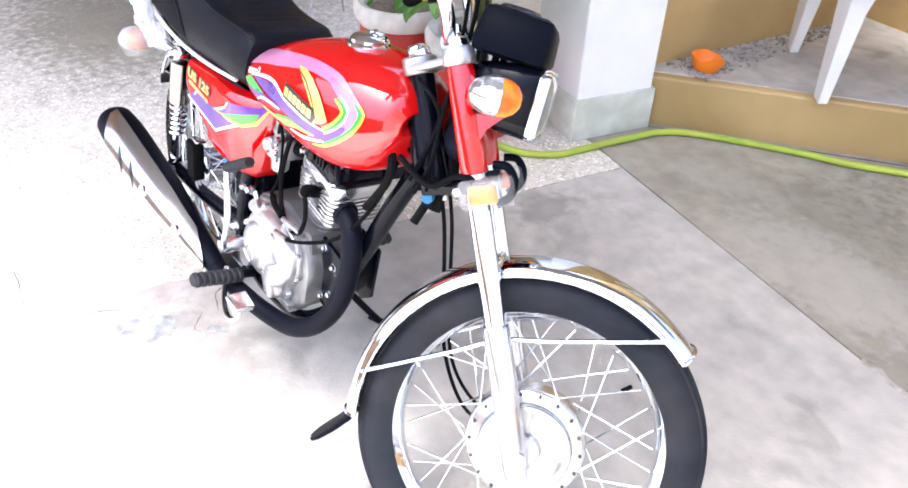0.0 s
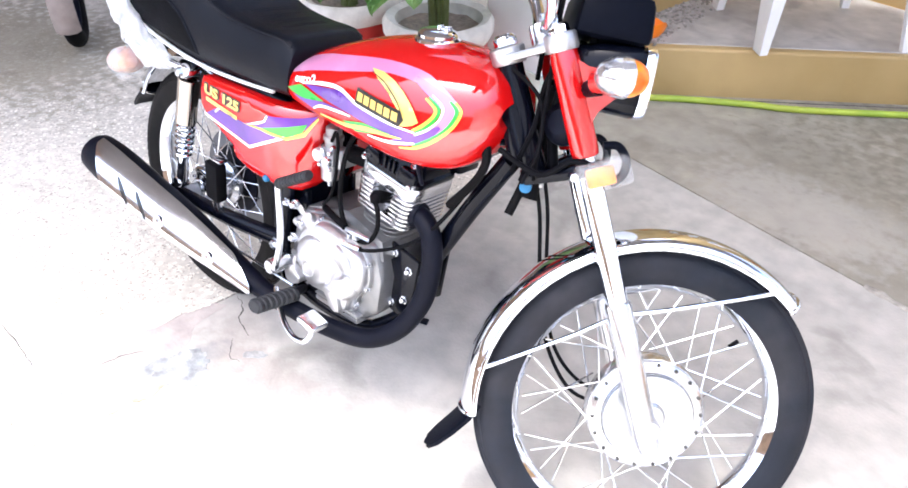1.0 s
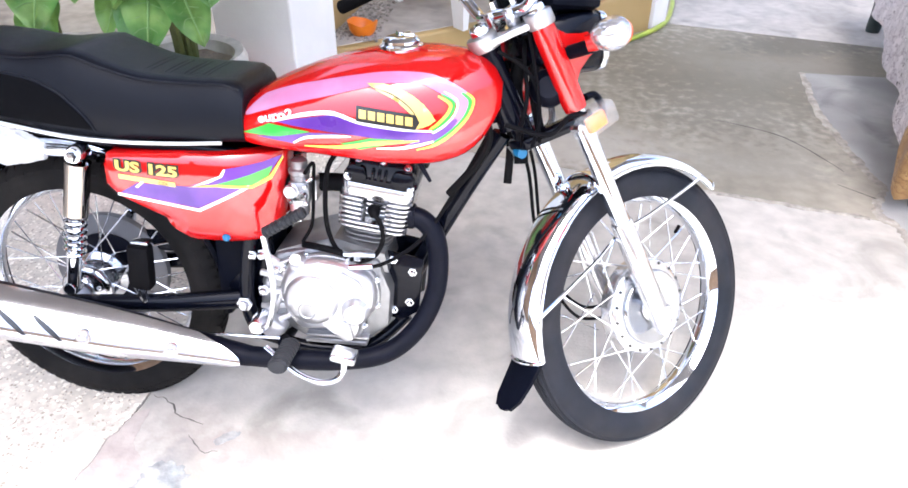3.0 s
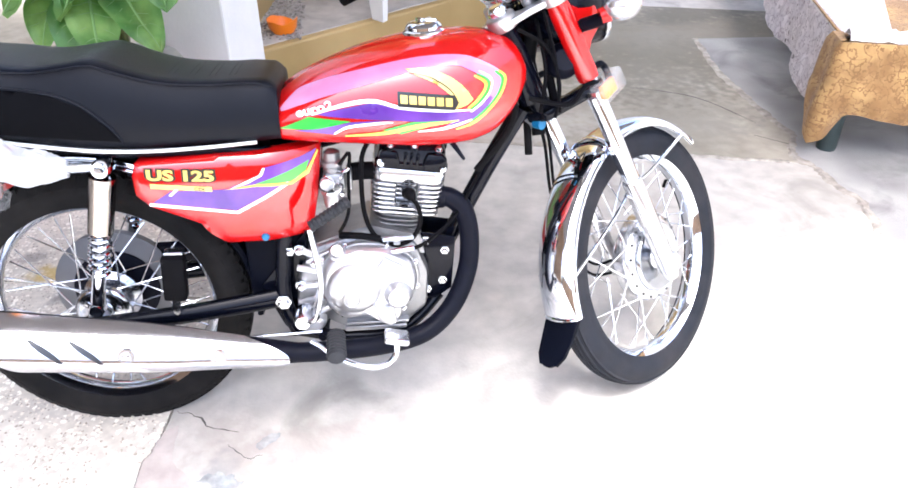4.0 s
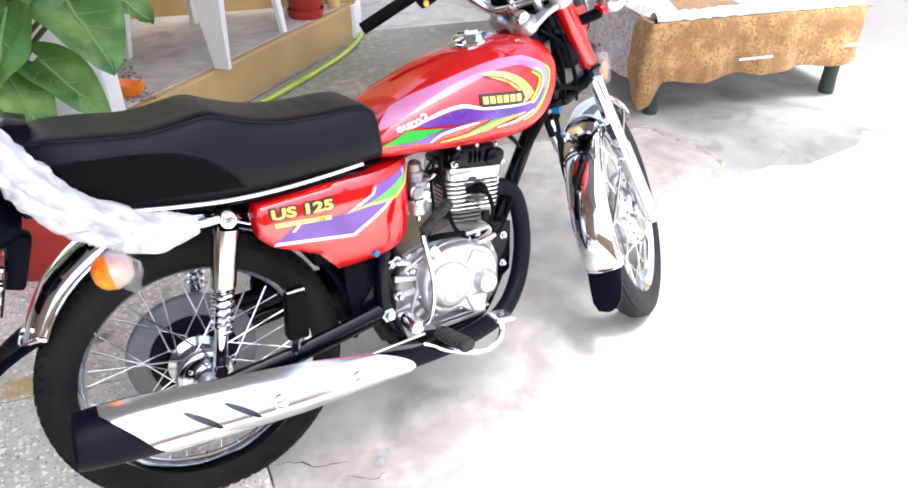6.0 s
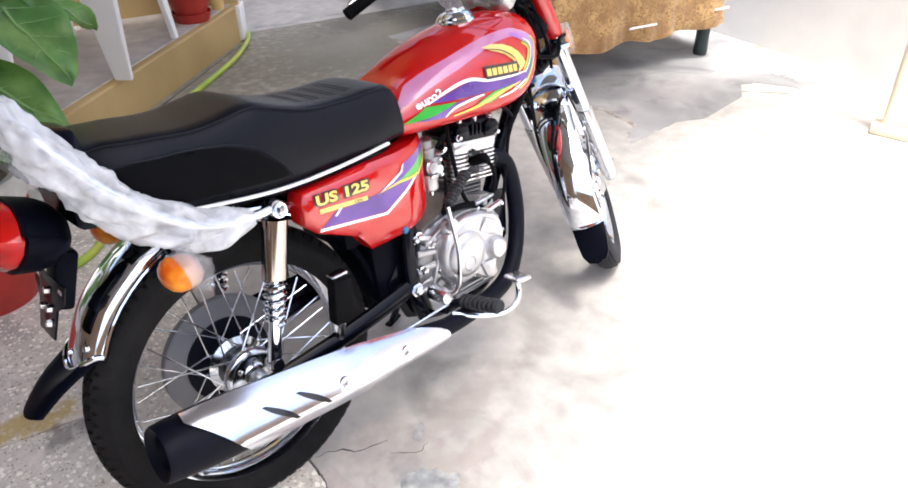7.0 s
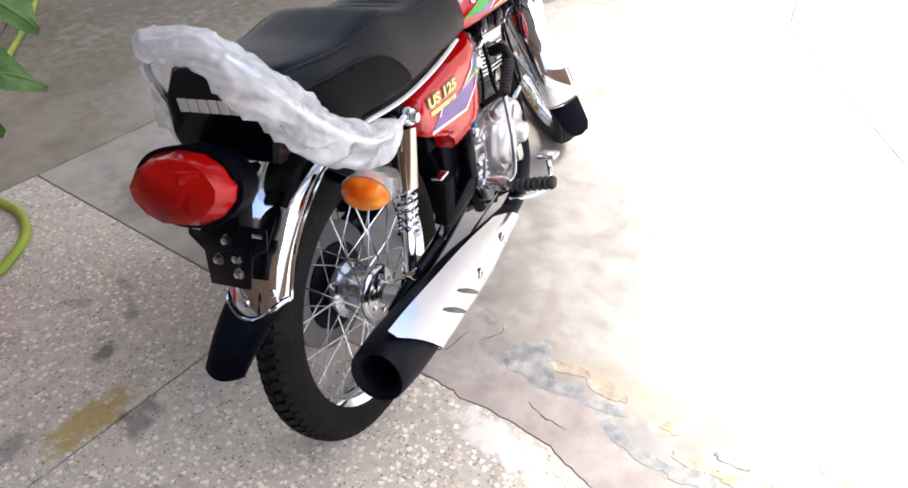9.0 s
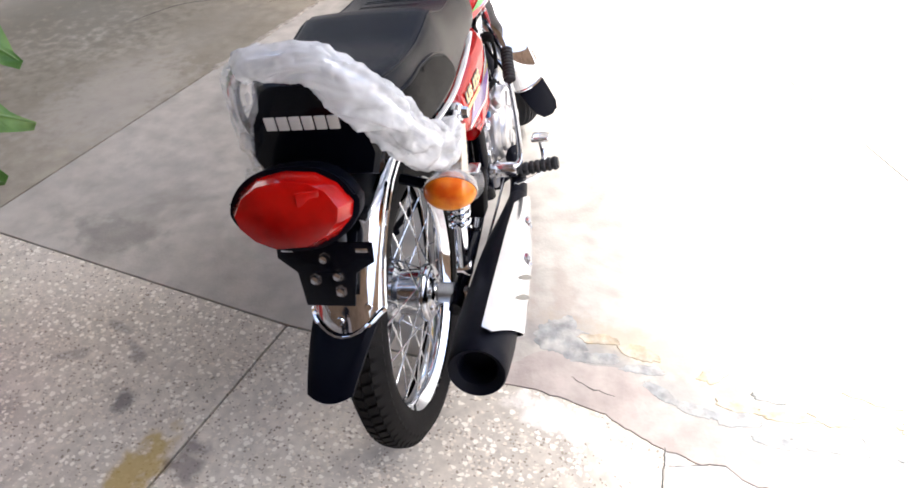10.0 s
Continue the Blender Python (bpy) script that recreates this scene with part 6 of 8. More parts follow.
for sgn in (-1, 1):
    part("swing_arm", Geo().tube([(0.385, sgn * 0.088, 0.325), (0.2, sgn * 0.1, 0.305), (0.0, sgn * 0.1, 0.288), (-0.045, sgn * 0.1, 0.285)], [0.017, 0.016, 0.015, 0.013], 10, flat=1.25), BLACK, bike)
    sh_t, sh_b = Vector((0.091, sgn * 0.118, 0.628)), Vector((0.02, sgn * 0.112, 0.335))
    d = sh_b - sh_t
    ab = part("shock_absorber", Geo().tube([tuple(sh_t + d * 0.06), tuple(sh_t + d * 0.43)], 0.0235, 28, smooth=1), SHOCK_CHROME, bike, "chrome rear shock absorber")
    part("shock_rod", Geo().tube([tuple(sh_t + d * 0.4), tuple(sh_t + d * 1.0)], [0.011, 0.011, 0.013, 0.014], 14, smooth=1), CHROME, ab)
    q = d.to_track_quat("Z", "Y").to_matrix().to_4x4()
    coil = []
    for k in range(73):
        s = 0.43 + 0.3 * k / 72
        a = 2 * math.pi * 6 * k / 72
        coil.append(tuple(sh_t + d * s + (q @ Vector((math.cos(a) * 0.0185, math.sin(a) * 0.0185, 0)))))
    part("spring", Geo().tube(coil, 0.0038, 6, smooth=1), CHROME, ab)
    part("shock_eye", Geo().lathe([(0.0, 0.02), (0.014, 0.02), (0.018, 0.014), (0.018, -0.014), (0.014, -0.02), (0, -0.02)], 18, Matrix.Translation(sh_t) @ pose(0, 0, 0, 90, 0, 0)), CHROME, ab)
    part("shock_nut", Geo().lathe([(0, 0.018), (0.009, 0.017), (0.011, 0.008), (0.011, 0)], 6, Matrix.Translation(sh_t) @ pose(0, sgn * 0.014, 0, 90 * -sgn, 0, 0)), STEEL, ab, smooth=False)
    part("shock_eye", Geo().lathe([(0.0, 0.016), (0.012, 0.016), (0.015, 0.01), (0.015, -0.012), (0, -0.012)], 16, Matrix.Translation(sh_b) @ pose(0, 0, 0, 90, 0, 0)), CHROME, ab)
bolt((0.378, -0.11, 0.322), 0.012, 0.012, name="pivot_nut")
part("brake_rod", Geo().tube([(0.45, -0.12, 0.255), (0.2, -0.115, 0.245), (0.035, -0.085, 0.205)], 0.003, 6, smooth=2), STEEL, bike)
part("chain_guard", Geo().tube([(0.38, 0.07, 0.36), (0.15, 0.075, 0.36), (-0.05, 0.075, 0.36)], 0.016, 8, flat=1.6), BLACK, bike)

# rear mudguard, flap, lamp, indicators


def guard_profile(r0, r1, half, thick=0.003, n=22):
    """Cross-section of a rolled mudguard: edge radius, crown radius and half width."""
    qs = [math.pi * (k / n - 0.5) for k in range(n + 1)]
    out = [(r0 + (r1 - r0) * math.cos(q) ** 0.75, half * math.sin(q)) for q in qs]
    return out + [(r - thick, y * 0.955) for r, y in reversed(out)]


HALF = 0.058


def rear_guard_point(a, q, lift=0.0):
    """On the rear mudguard: a degrees round the axle, q across it from -1 to 1; its lower end is cut in a bow."""
    a = radians(a - 8 * q * q * max(0.0, (a - 62) / 89))
    crown = np.interp(math.degrees(a), [62, 105, 130, 152], [0.362, 0.362, 0.345, 0.322])
    r = crown - 0.034 * (1 - math.sqrt(max(0.0, 1 - abs(q) ** 2.6))) + lift
    return (r * math.cos(a), 0.006 + HALF * q, 0.288 + r * math.sin(a))


rows = []
for a in np.linspace(62, 151, 40):
    top = [rear_guard_point(a, q) for q in np.sin(np.linspace(-math.pi / 2, math.pi / 2, 25))]
    under = [rear_guard_point(a, q * 0.95, -0.003) for q in np.sin(np.linspace(-math.pi / 2, math.pi / 2, 25))]
    rows.append(top + under[::-1])
rear_guard = part("rear_mudguard", Geo().loft(rows), CHROME, bike, "chrome rear mudguard", angle=60)
for sgn in (-1, 1):
    part("rolled_edge", Geo().tube([rear_guard_point(a, sgn) for a in np.linspace(62, 151, 16)], 0.0045, 8, smooth=1), CHROME, rear_guard)
part("rolled_edge", Geo().tube([rear_guard_point(151, q, 0.002) for q in np.sin(np.linspace(-math.pi / 2, math.pi / 2, 15))], 0.005, 8, smooth=1), CHROME, rear_guard)
for q in (-0.72, 0.05):
    part("rivet", Geo().lathe([(0, 0.005), (0.005, 0.0045), (0.0065, 0.0015), (0.0065, -0.002)], 12,
                              Matrix.Translation(rear_guard_point(146, q)) @ Vector((-0.88, 0.3 * q, 0.48)).to_track_quat("Z", "Y").to_matrix().to_4x4()), CHROME, rear_guard)
fl = []
for k in np.linspace(0, 1, 6):
    row = []
    for q in np.linspace(-1, 1, 9):
        hi = Vector(rear_guard_point(149.5, q, -0.001))
        lo = Vector((-0.371 + 0.014 * q * q, 0.018 + 0.037 * q, 0.393 + 0.004 * q * q))
        row.append(tuple(hi + (lo - hi) * k + Vector((-0.008, 0, 0.004)) * math.sin(math.pi * k)))
    fl.append(row + [(a + 0.005, b, c - 0.004) for a, b, c in reversed(row)])
part("mud_flap", Geo().loft(fl), PLASTIC, rear_guard, "black plastic mud flap", angle=50)
T = pose(-0.29, 0.008, 0.698, 0, 20, 7)
lens_out = [(-0.085, 0.006), (-0.068, 0.032), (-0.04, 0.048), (0.0, 0.053), (0.04, 0.048), (0.068, 0.032), (0.085, 0.006), (0.08, -0.014), (0.058, -0.036), (0.025, -0.05), (-0.025, -0.05),
            (-0.058, -0.036), (-0.08, -0.014)]
lens_out = [(y * 0.98, z * 1.03) for y, z in lens_out]
rim_out = [tuple(q[:2]) for q in catmull([(y, z, 0) for y, z in lens_out] + [(*lens_out[0], 0)], 4)[:-1]]
lamp = part("tail_lamp", Geo().loft([[(x, y * k, z * k) for y, z in rim_out] for x, k in ((0.07, 0.66), (0.05, 0.95), (0.03, 1.06), (0.0, 1.09), (-0.006, 1.085), (-0.008, 1.01))]), PLASTIC, bike,
            "tail lamp with a wide red lens", m=T, angle=40)
part("lens", Geo().loft([[(x, y * k, z * k) for y, z in lens_out] for x, k in ((0.0, 1.0), (-0.016, 0.985), (-0.04, 0.84), (-0.047, 0.6), (-0.048, 0.2))]), LENS_RED, lamp, "red lens", angle=32)
part("lens_window", Geo().box((-0.0455, -0.034, 0.022), (0.004, 0.03, 0.02), 0.0015, pose(0, 0, 0, 0, -16, 16)), LENS_RED, lamp)
part("lamp_hood", Geo().loft([[(x, y * k * 1.02, max(z * k, 0.012) + 0.003) for y, z in rim_out] for x, k in ((0.04, 0.96), (0.005, 1.03), (-0.012, 1.03))]), PLASTIC, lamp)
plate = part("plate_bracket", Geo().prism([(-0.075, 0.045), (0.075, 0.045), (0.075, 0.02), (0.046, -0.002), (0.038, -0.054), (-0.038, -0.054), (-0.046, -0.002), (-0.075, 0.015)], -0.004, 0.0, "yz",
                                           0.0015), BLACK, bike, "black number plate bracket", m=pose(-0.272, 0.003, 0.573, 0, 20, 0))
for y, z in ((0.0, 0.02), (-0.018, -0.006), (0.018, -0.012), (-0.02, -0.03)):
    part("bolt", Geo().lathe([(0, 0.008), (0.006, 0.007), (0.007, 0.0), (0.01, 0), (0.01, -0.002)], 6, pose(-0.004, y, z, 0, -90, 0)), STEEL, plate, smooth=False)
for y in (-0.058, 0.058):
    part("bracket_slot", Geo().box((-0.0042, y, 0.033), (0.001, 0.018, 0.006), 0.0004), STEEL, plate)
part("bracket_arm", Geo().box((-0.244, 0.003, 0.605), (0.036, 0.05, 0.1), 0.008, pose(0, 0, 0, 0, 22, 0)), PLASTIC, bike)


def indicator(m, label, back):
    """An oval lamp that shines along -x, its stalk along +y."""
    body = Geo().loft([[(x, 0.036 * k * math.cos(a), 0.026 * k * math.sin(a)) for a in [2 * math.pi * i / 28 for i in range(28)]] for x, k in
                       ((0.03, 0.25), (0.026, 0.6), (0.016, 0.9), (0.004, 1.02), (-0.002, 1.03))])
    b = part("indicator", body, back, bike, label, m=m)
    part("lens", Geo().loft([[(x, 0.035 * k * math.cos(a), 0.025 * k * math.sin(a)) for a in [2 * math.pi * i / 28 for i in range(28)]] for x, k in
                             ((-0.002, 1.0), (-0.012, 0.93), (-0.02, 0.72), (-0.025, 0.4), (-0.026, 0.1))]), LENS_ORANGE, b, "ribbed orange lens")
    part("bulb_cup", Geo().lathe([(0, 0.012), (0.012, 0.01), (0.016, 0.0), (0.014, -0.012), (0, -0.013)], 14, pose(0.006, 0, 0, 0, 90, 0)), LENS_ORANGE, b)
    return b


# grab rail and its plastic wrapping
RAIL = [(0.09, -0.125, 0.632), (0.02, -0.135, 0.637), (-0.07, -0.14, 0.665), (-0.16, -0.13, 0.745), (-0.222, -0.105, 0.835), (-0.245, -0.055, 0.886), (-0.25, 0.0, 0.894), (-0.245, 0.045, 0.884),
        (-0.222, 0.085, 0.83), (-0.16, 0.118, 0.735), (-0.07, 0.14, 0.665), (0.02, 0.135, 0.637), (0.09, 0.125, 0.632)]
rail = part("grab_rail", Geo().tube(RAIL, 0.009, 12), CHROME, bike, "chrome grab rail in crumpled clear plastic")
line = catmull(RAIL, 10)
line = line[9:-9]


def film(line, wide, deep, drop, seed, n=36):
    """A crumpled bag of film round the line: half width, half depth and droop along it."""
    rings, m = [], len(line) - 1
    for i, p in enumerate(line):
        d = line[min(i + 1, m)] - line[max(i - 1, 0)]
        d = d / np.linalg.norm(d)
        up = np.array((0, 0, 1.0)) - d * d[2]
        up = up / np.linalg.norm(up)
        s = np.cross(d, up)
        k = i / m
        ring = []
        for j in range(n):
            a = 2 * math.pi * j / n
            q = Vector(p * 17) + Vector((math.cos(a), math.sin(a), seed)) * 1.1
            cr = 0.32 * (1 - 2.6 * abs(noise.noise(q))) + 0.16 * (1 - 2.6 * abs(noise.noise(q * 2.3 + Vector((3, 1, seed)))))
            r = 1 + cr - 0.2
            ring.append(tuple(p + r * (math.cos(a) * s * np.interp(k, *wide) + math.sin(a) * up * np.interp(k, *deep)) - up * np.interp(k, *drop)))
        rings.append(ring)
    return Geo().loft(rings)


fine = catmull(RAIL, 18)[14:-14]
cut = int(len(fine) * 0.6)
part("plastic_wrap", film(fine[:cut], ([0, 0.1, 0.5, 0.8, 1], [0.013, 0.023, 0.025, 0.019, 0.015]), ([0, 0.1, 0.3, 0.55, 0.8, 1], [0.014, 0.03, 0.036, 0.033, 0.021, 0.019]),
                          ([0, 0.15, 0.5, 0.8, 1], [0.0, 0.008, 0.014, 0.006, 0.004]), 0.0, 60), WRAP, rail, "crumpled translucent plastic film", angle=80)
part("plastic_wrap", film(fine[cut - 2:], ([0, 0.3, 1], [0.016, 0.012, 0.012]), ([0, 0.2, 0.6, 1], [0.02, 0.03, 0.034, 0.015]), ([0, 0.25, 0.7, 1], [0.004, 0.016, 0.014, 0.0]), 5.0), VEIL, rail,
     "thin clear plastic film", angle=80)

# rear indicators
for sgn in (-1, 1):
    indicator(pose(-0.112, sgn * 0.154, 0.602, 0, -6, 0) @ Matrix.Diagonal((1.15, 1.2, 1.15, 1)), "rear indicator with a clear-wrapped orange lens", LENS_CLEAR)
    bag = [np.array((-0.092, sgn * y, 0.602)) for y in (0.118, 0.133, 0.155, 0.184, 0.203)]
    part("film_bag", film(catmull(bag, 5), ([0, 0.3, 0.8, 1], [0.012, 0.024, 0.024, 0.008]), ([0, 0.3, 0.8, 1], [0.012, 0.034, 0.032, 0.008]), ([0, 1], [0.0, 0.0]), 4.0 + sgn, 26), FILM, bike,
         "crumpled clear film round the indicator", angle=35)
    part("indicator_stalk", Geo().tube([(-0.1, sgn * 0.12, 0.605), (-0.09, sgn * 0.07, 0.612)], 0.009, 8, smooth=1), PLASTIC, bike)

# ---- steering: fork, front wheel, bars, lamps (built along the steering axis) ----
part("steering_stem", Geo().tube([(0, 0, 0.0), (0, 0, -0.2)], 0.021, 16, smooth=1), BLACK, bike, m=S)
yoke = Geo().prism([(-0.024, -0.016), (-0.014, -0.026), (0.03, -0.05), (FORK_X - 0.012, -FORK_Y - 0.012), (FORK_X + 0.012, -FORK_Y - 0.01), (FORK_X + 0.012, -FORK_Y + 0.014), (0.04, -0.02), (0.04, 0.02),
                    (FORK_X + 0.012, FORK_Y - 0.014), (FORK_X + 0.012, FORK_Y + 0.01), (FORK_X - 0.012, FORK_Y + 0.012), (0.03, 0.05), (-0.014, 0.026), (-0.024, 0.016)], -0.01, 0.003, "xy", 0.004)
for y in (-FORK_Y, FORK_Y):
    yoke.lathe([(0.017, -0.014), (0.024, -0.014), (0.026, -0.01), (0.026, 0.01), (0.024, 0.013), (0.017, 0.013)], 24, pose(FORK_X, y, 0))
yoke.lathe([(0.0, -0.014), (0.026, -0.014), (0.029, -0.01), (0.029, 0.012), (0.026, 0.015), (0.0, 0.015)], 24)
top_yoke = part("top_yoke", yoke, ALU, bike, "polished alloy top yoke", m=S)
part("stem_nut", Geo().lathe([(0, 0.034), (0.014, 0.034), (0.019, 0.028), (0.019, 0.016)], 8), CHROME, top_yoke)
low = Geo().prism([(-0.025, -0.026), (0.05, -0.085), (FORK_X, -0.1), (FORK_X + 0.022, -0.09), (FORK_X + 0.02, -0.06), (FORK_X - 0.035, -0.03), (FORK_X - 0.035, 0.03), (FORK_X + 0.02, 0.06), (FORK_X + 0.022, 0.09), (FORK_X, 0.1), (0.05, 0.085),
                   (-0.025, 0.026)], -0.21, -0.188, "xy", 0.005)
low_yoke = part("lower_yoke", low, BLACK, bike, m=S)
part("steering_lock", Geo().tube([(-0.018, 0.016, -0.213), (-0.022, -0.003, -0.216)], 0.0105, 14, smooth=1), BLUE, low_yoke, "blue capped steering lock")
part("lock_body", Geo().box((-0.006, 0.03, -0.214), (0.034, 0.036, 0.026), 0.005), ALU, low_yoke)
for sgn in (-1, 1):
    y = sgn * FORK_Y
    leg = part("fork_leg", Geo().tube([(FORK_X, y, 0.016), (FORK_X, y, -0.48)], 0.0165, 20, smooth=1), CHROME, bike, "chrome fork leg", m=S)
    part("fork_tube", Geo().lathe([(0.0165, -0.2), (0.0185, -0.205), (0.0185, -0.44)], 24, pose(FORK_X, y, 0)), CHROME, leg)
    part("fork_slider", Geo().lathe([(0.0195, -0.425), (0.0225, -0.43), (0.0225, -0.6), (0.021, -0.68), (0.016, -0.7), (0, -0.702)], 24, pose(FORK_X, y, 0)), ALU_WHITE, leg)
    part("fork_cover", Geo().lathe([(0.017, -0.012), (0.0205, -0.014), (0.0222, -0.03), (0.0222, -0.168), (0.021, -0.178), (0.017, -0.18)], 28, pose(FORK_X, y, 0)), RED, leg, "red fork cover")
    part("lamp_ear", Geo().loft([[(FORK_X + x, y + sgn * (0.004 + 0.2 * x) + w, z) for w, z in ((-0.007, -0.045 - k), (0.007, -0.045 - k), (0.007, -0.115 + k), (-0.007, -0.115 + k))] for x, k in
                                 ((0.012, -0.02), (0.03, 0.0), (0.055, 0.012), (0.07, 0.016))]), RED, leg)
    part("fork_cap", Geo().lathe([(0, 0.028), (0.012, 0.028), (0.016, 0.024), (0.017, 0.014)], 6, pose(FORK_X, y, 0)), CHROME, leg)
    part("pinch_bolt", Geo().lathe([(0, 0.022), (0.007, 0.021), (0.009, 0.0)], 6, pose(FORK_X - 0.028, y + sgn * 0.008, -0.203, -90 * sgn, 0, 0)), STEEL, leg, smooth=False)
    part("axle_boss", Geo().lathe([(0.0, 0.02), (0.016, 0.02), (0.02, 0.014), (0.02, -0.02)], 18, pose(FORK_X + 0.006, y, AXLE_Z, -90 * sgn, 0, 0)), ALU_WHITE, leg)
    b = part("reflector", Geo().box((FORK_X + 0.012, y + sgn * 0.026, -0.212), (0.045, 0.012, 0.03), 0.004), LENS_ORANGE, leg, "orange side reflector")
    part("reflector_wrap", Geo().box((FORK_X + 0.018, y + sgn * 0.014, -0.21), (0.085, 0.052, 0.046), 0.009, seg=3), FILM, leg, "clear plastic wrapping")
    part("cable_guide", Geo().tube([(FORK_X + 0.028, y, -0.232), (FORK_X + 0.05, y, -0.222), (FORK_X + 0.06, y, -0.2), (FORK_X + 0.052, y, -0.176), (FORK_X + 0.03, y, -0.17)], 0.007, 10), PLASTIC, leg)
    # mudguard stays
    for a_deg, r in ((149, 0.308), (33, 0.308)):
        a = radians(a_deg)
        tip = (AXLE_X + r * math.cos(a), sgn * 0.044, AXLE_Z + r * math.sin(a))
        part("mudguard_stay", Geo().tube([(FORK_X, y * 0.98 - sgn * 0.02, -0.455), (FORK_X + 0.3 * (tip[0] - FORK_X), sgn * 0.062, -0.455 + 0.3 * (tip[2] + 0.455)), tip], 0.004, 8, smooth=2), CHROME, leg)
FRONT = S @ pose(AXLE_X, 0, AXLE_Z)
fw = wheel("front_wheel", FRONT, 0.301, 0.072, 0.234, [(0.0, -0.055), (0.025, -0.055), (0.03, -0.046), (0.06, -0.044), (0.064, -0.041), (0.088, -0.041), (0.1, -0.036), (0.104, -0.03), (0.104, 0.0), (0.08, 0.006), (0.05, 0.02), (0.062, 0.034),
                                                      (0.03, 0.045), (0.0, 0.045)], "chromed spoked front wheel", "ribs", RUBBER_HAZY, ALU_WHITE)
part("axle", Geo().tube([(0, -0.1, 0), (0, 0.1, 0)], 0.007, 10, smooth=1), STEEL, fw)
for k in range(18):
    a = 2 * math.pi * (k + 0.3) / 18
    part("spoke_hole", Geo().lathe([(0, 0.0025), (0.003, 0.002), (0.0034, -0.002)], 8, pose(0.095 * math.cos(a), -0.0387, 0.095 * math.sin(a), 100, 0, 0)), D_BLACK, fw)
part("brake_plate", Geo().lathe([(0.03, 0.004), (0.066, 0.005), (0.071, 0.0075), (0.078, 0.0075), (0.081, 0.004), (0.082, -0.003)], 40, pose(0, -0.043, 0, 90, 0, 0)), HUB_CHROME, fw, "polished brake plate")
for ob in fw.children_recursive:
    if ob.name.split(".")[0] in ("tyre", "tread"):
        stand = MB @ FRONT
        for q in ob.data.vertices:
            p = stand @ q.co
            if p.z < 0.001:
                q.co = stand.inverted() @ Vector((p.x, p.y, 0.001))
part("valve", Geo().tube([(0.19, 0, 0.08), (0.172, 0, 0.073)], 0.004, 8, smooth=1), RUBBER, fw)
fg = guard_profile(0.301, 0.325, 0.046)
guard = part("front_mudguard", Geo().lathe(fg, 56, None, "y", (radians(25), radians(165)), thick=True), CHROME, bike, "chrome front mudguard", m=FRONT)
for sgn in (-1, 1):
    part("rolled_edge", Geo().tube([(0.302 * math.cos(a), sgn * 0.046, 0.302 * math.sin(a)) for a in np.radians(np.linspace(25, 165, 24))], 0.004, 8, smooth=1), CHROME, guard)
for a in (radians(25), radians(165)):
    part("rolled_edge", Geo().tube([(r * math.cos(a), y, r * math.sin(a)) for r, y in ((0.302, -0.046), (0.316, -0.038), (0.324, -0.02), (0.327, 0), (0.324, 0.02), (0.316, 0.038), (0.302, 0.046))], 0.004, 8),
         CHROME, guard)
part("guard_bracket", Geo().tube([(-0.012, -0.06, 0.25), (-0.008, -0.047, 0.312), (0, 0, 0.331), (-0.008, 0.047, 0.312), (-0.012, 0.06, 0.25)], 0.009, 8, flat=0.35), CHROME, guard)
fl = []
for x, z, w, q in ((-0.3, 0.088, 0.043, 0.024), (-0.322, 0.068, 0.043, 0.022), (-0.352, 0.05, 0.04, 0.015), (-0.38, 0.036, 0.035, 0.009), (-0.396, 0.029, 0.022, 0.004)):
    out = [(-w, q), (-w * 0.8, 0.006), (-w * 0.4, 0), (0, -0.002), (w * 0.4, 0), (w * 0.8, 0.006), (w, q)]
    row = [(x + e * 0.8, y, z - 0.0 + e * 0.3) for y, e in out]
    fl.append(row + [(a + 0.004, b, c - 0.006) for a, b, c in reversed(row)])
part("mud_flap", Geo().loft(fl), PLASTIC, guard, "black plastic mud flap", angle=50)

# handlebar, grips, levers
BAR = [(-0.07, 0.314, 0.154), (-0.03, 0.254, 0.155), (0.016, 0.182, 0.155), (0.046, 0.156, 0.148), (0.069, 0.138, 0.123), (0.075, 0.111, 0.068), (0.068, 0.08, 0.034), (0.062, 0.056, 0.026), (0.062, 0.0, 0.026)]
bar_line = BAR + [(x, -y, z) for x, y, z in reversed(BAR[:-1])]
bar = part("handlebar", Geo().tube(bar_line, 0.011, 14), CHROME, bike, "chrome braced handlebar", m=S)
part("cross_brace", Geo().tube([(0.066, 0.14, 0.127), (0.066, -0.14, 0.127)], 0.006, 10, smooth=1), CHROME, bar)
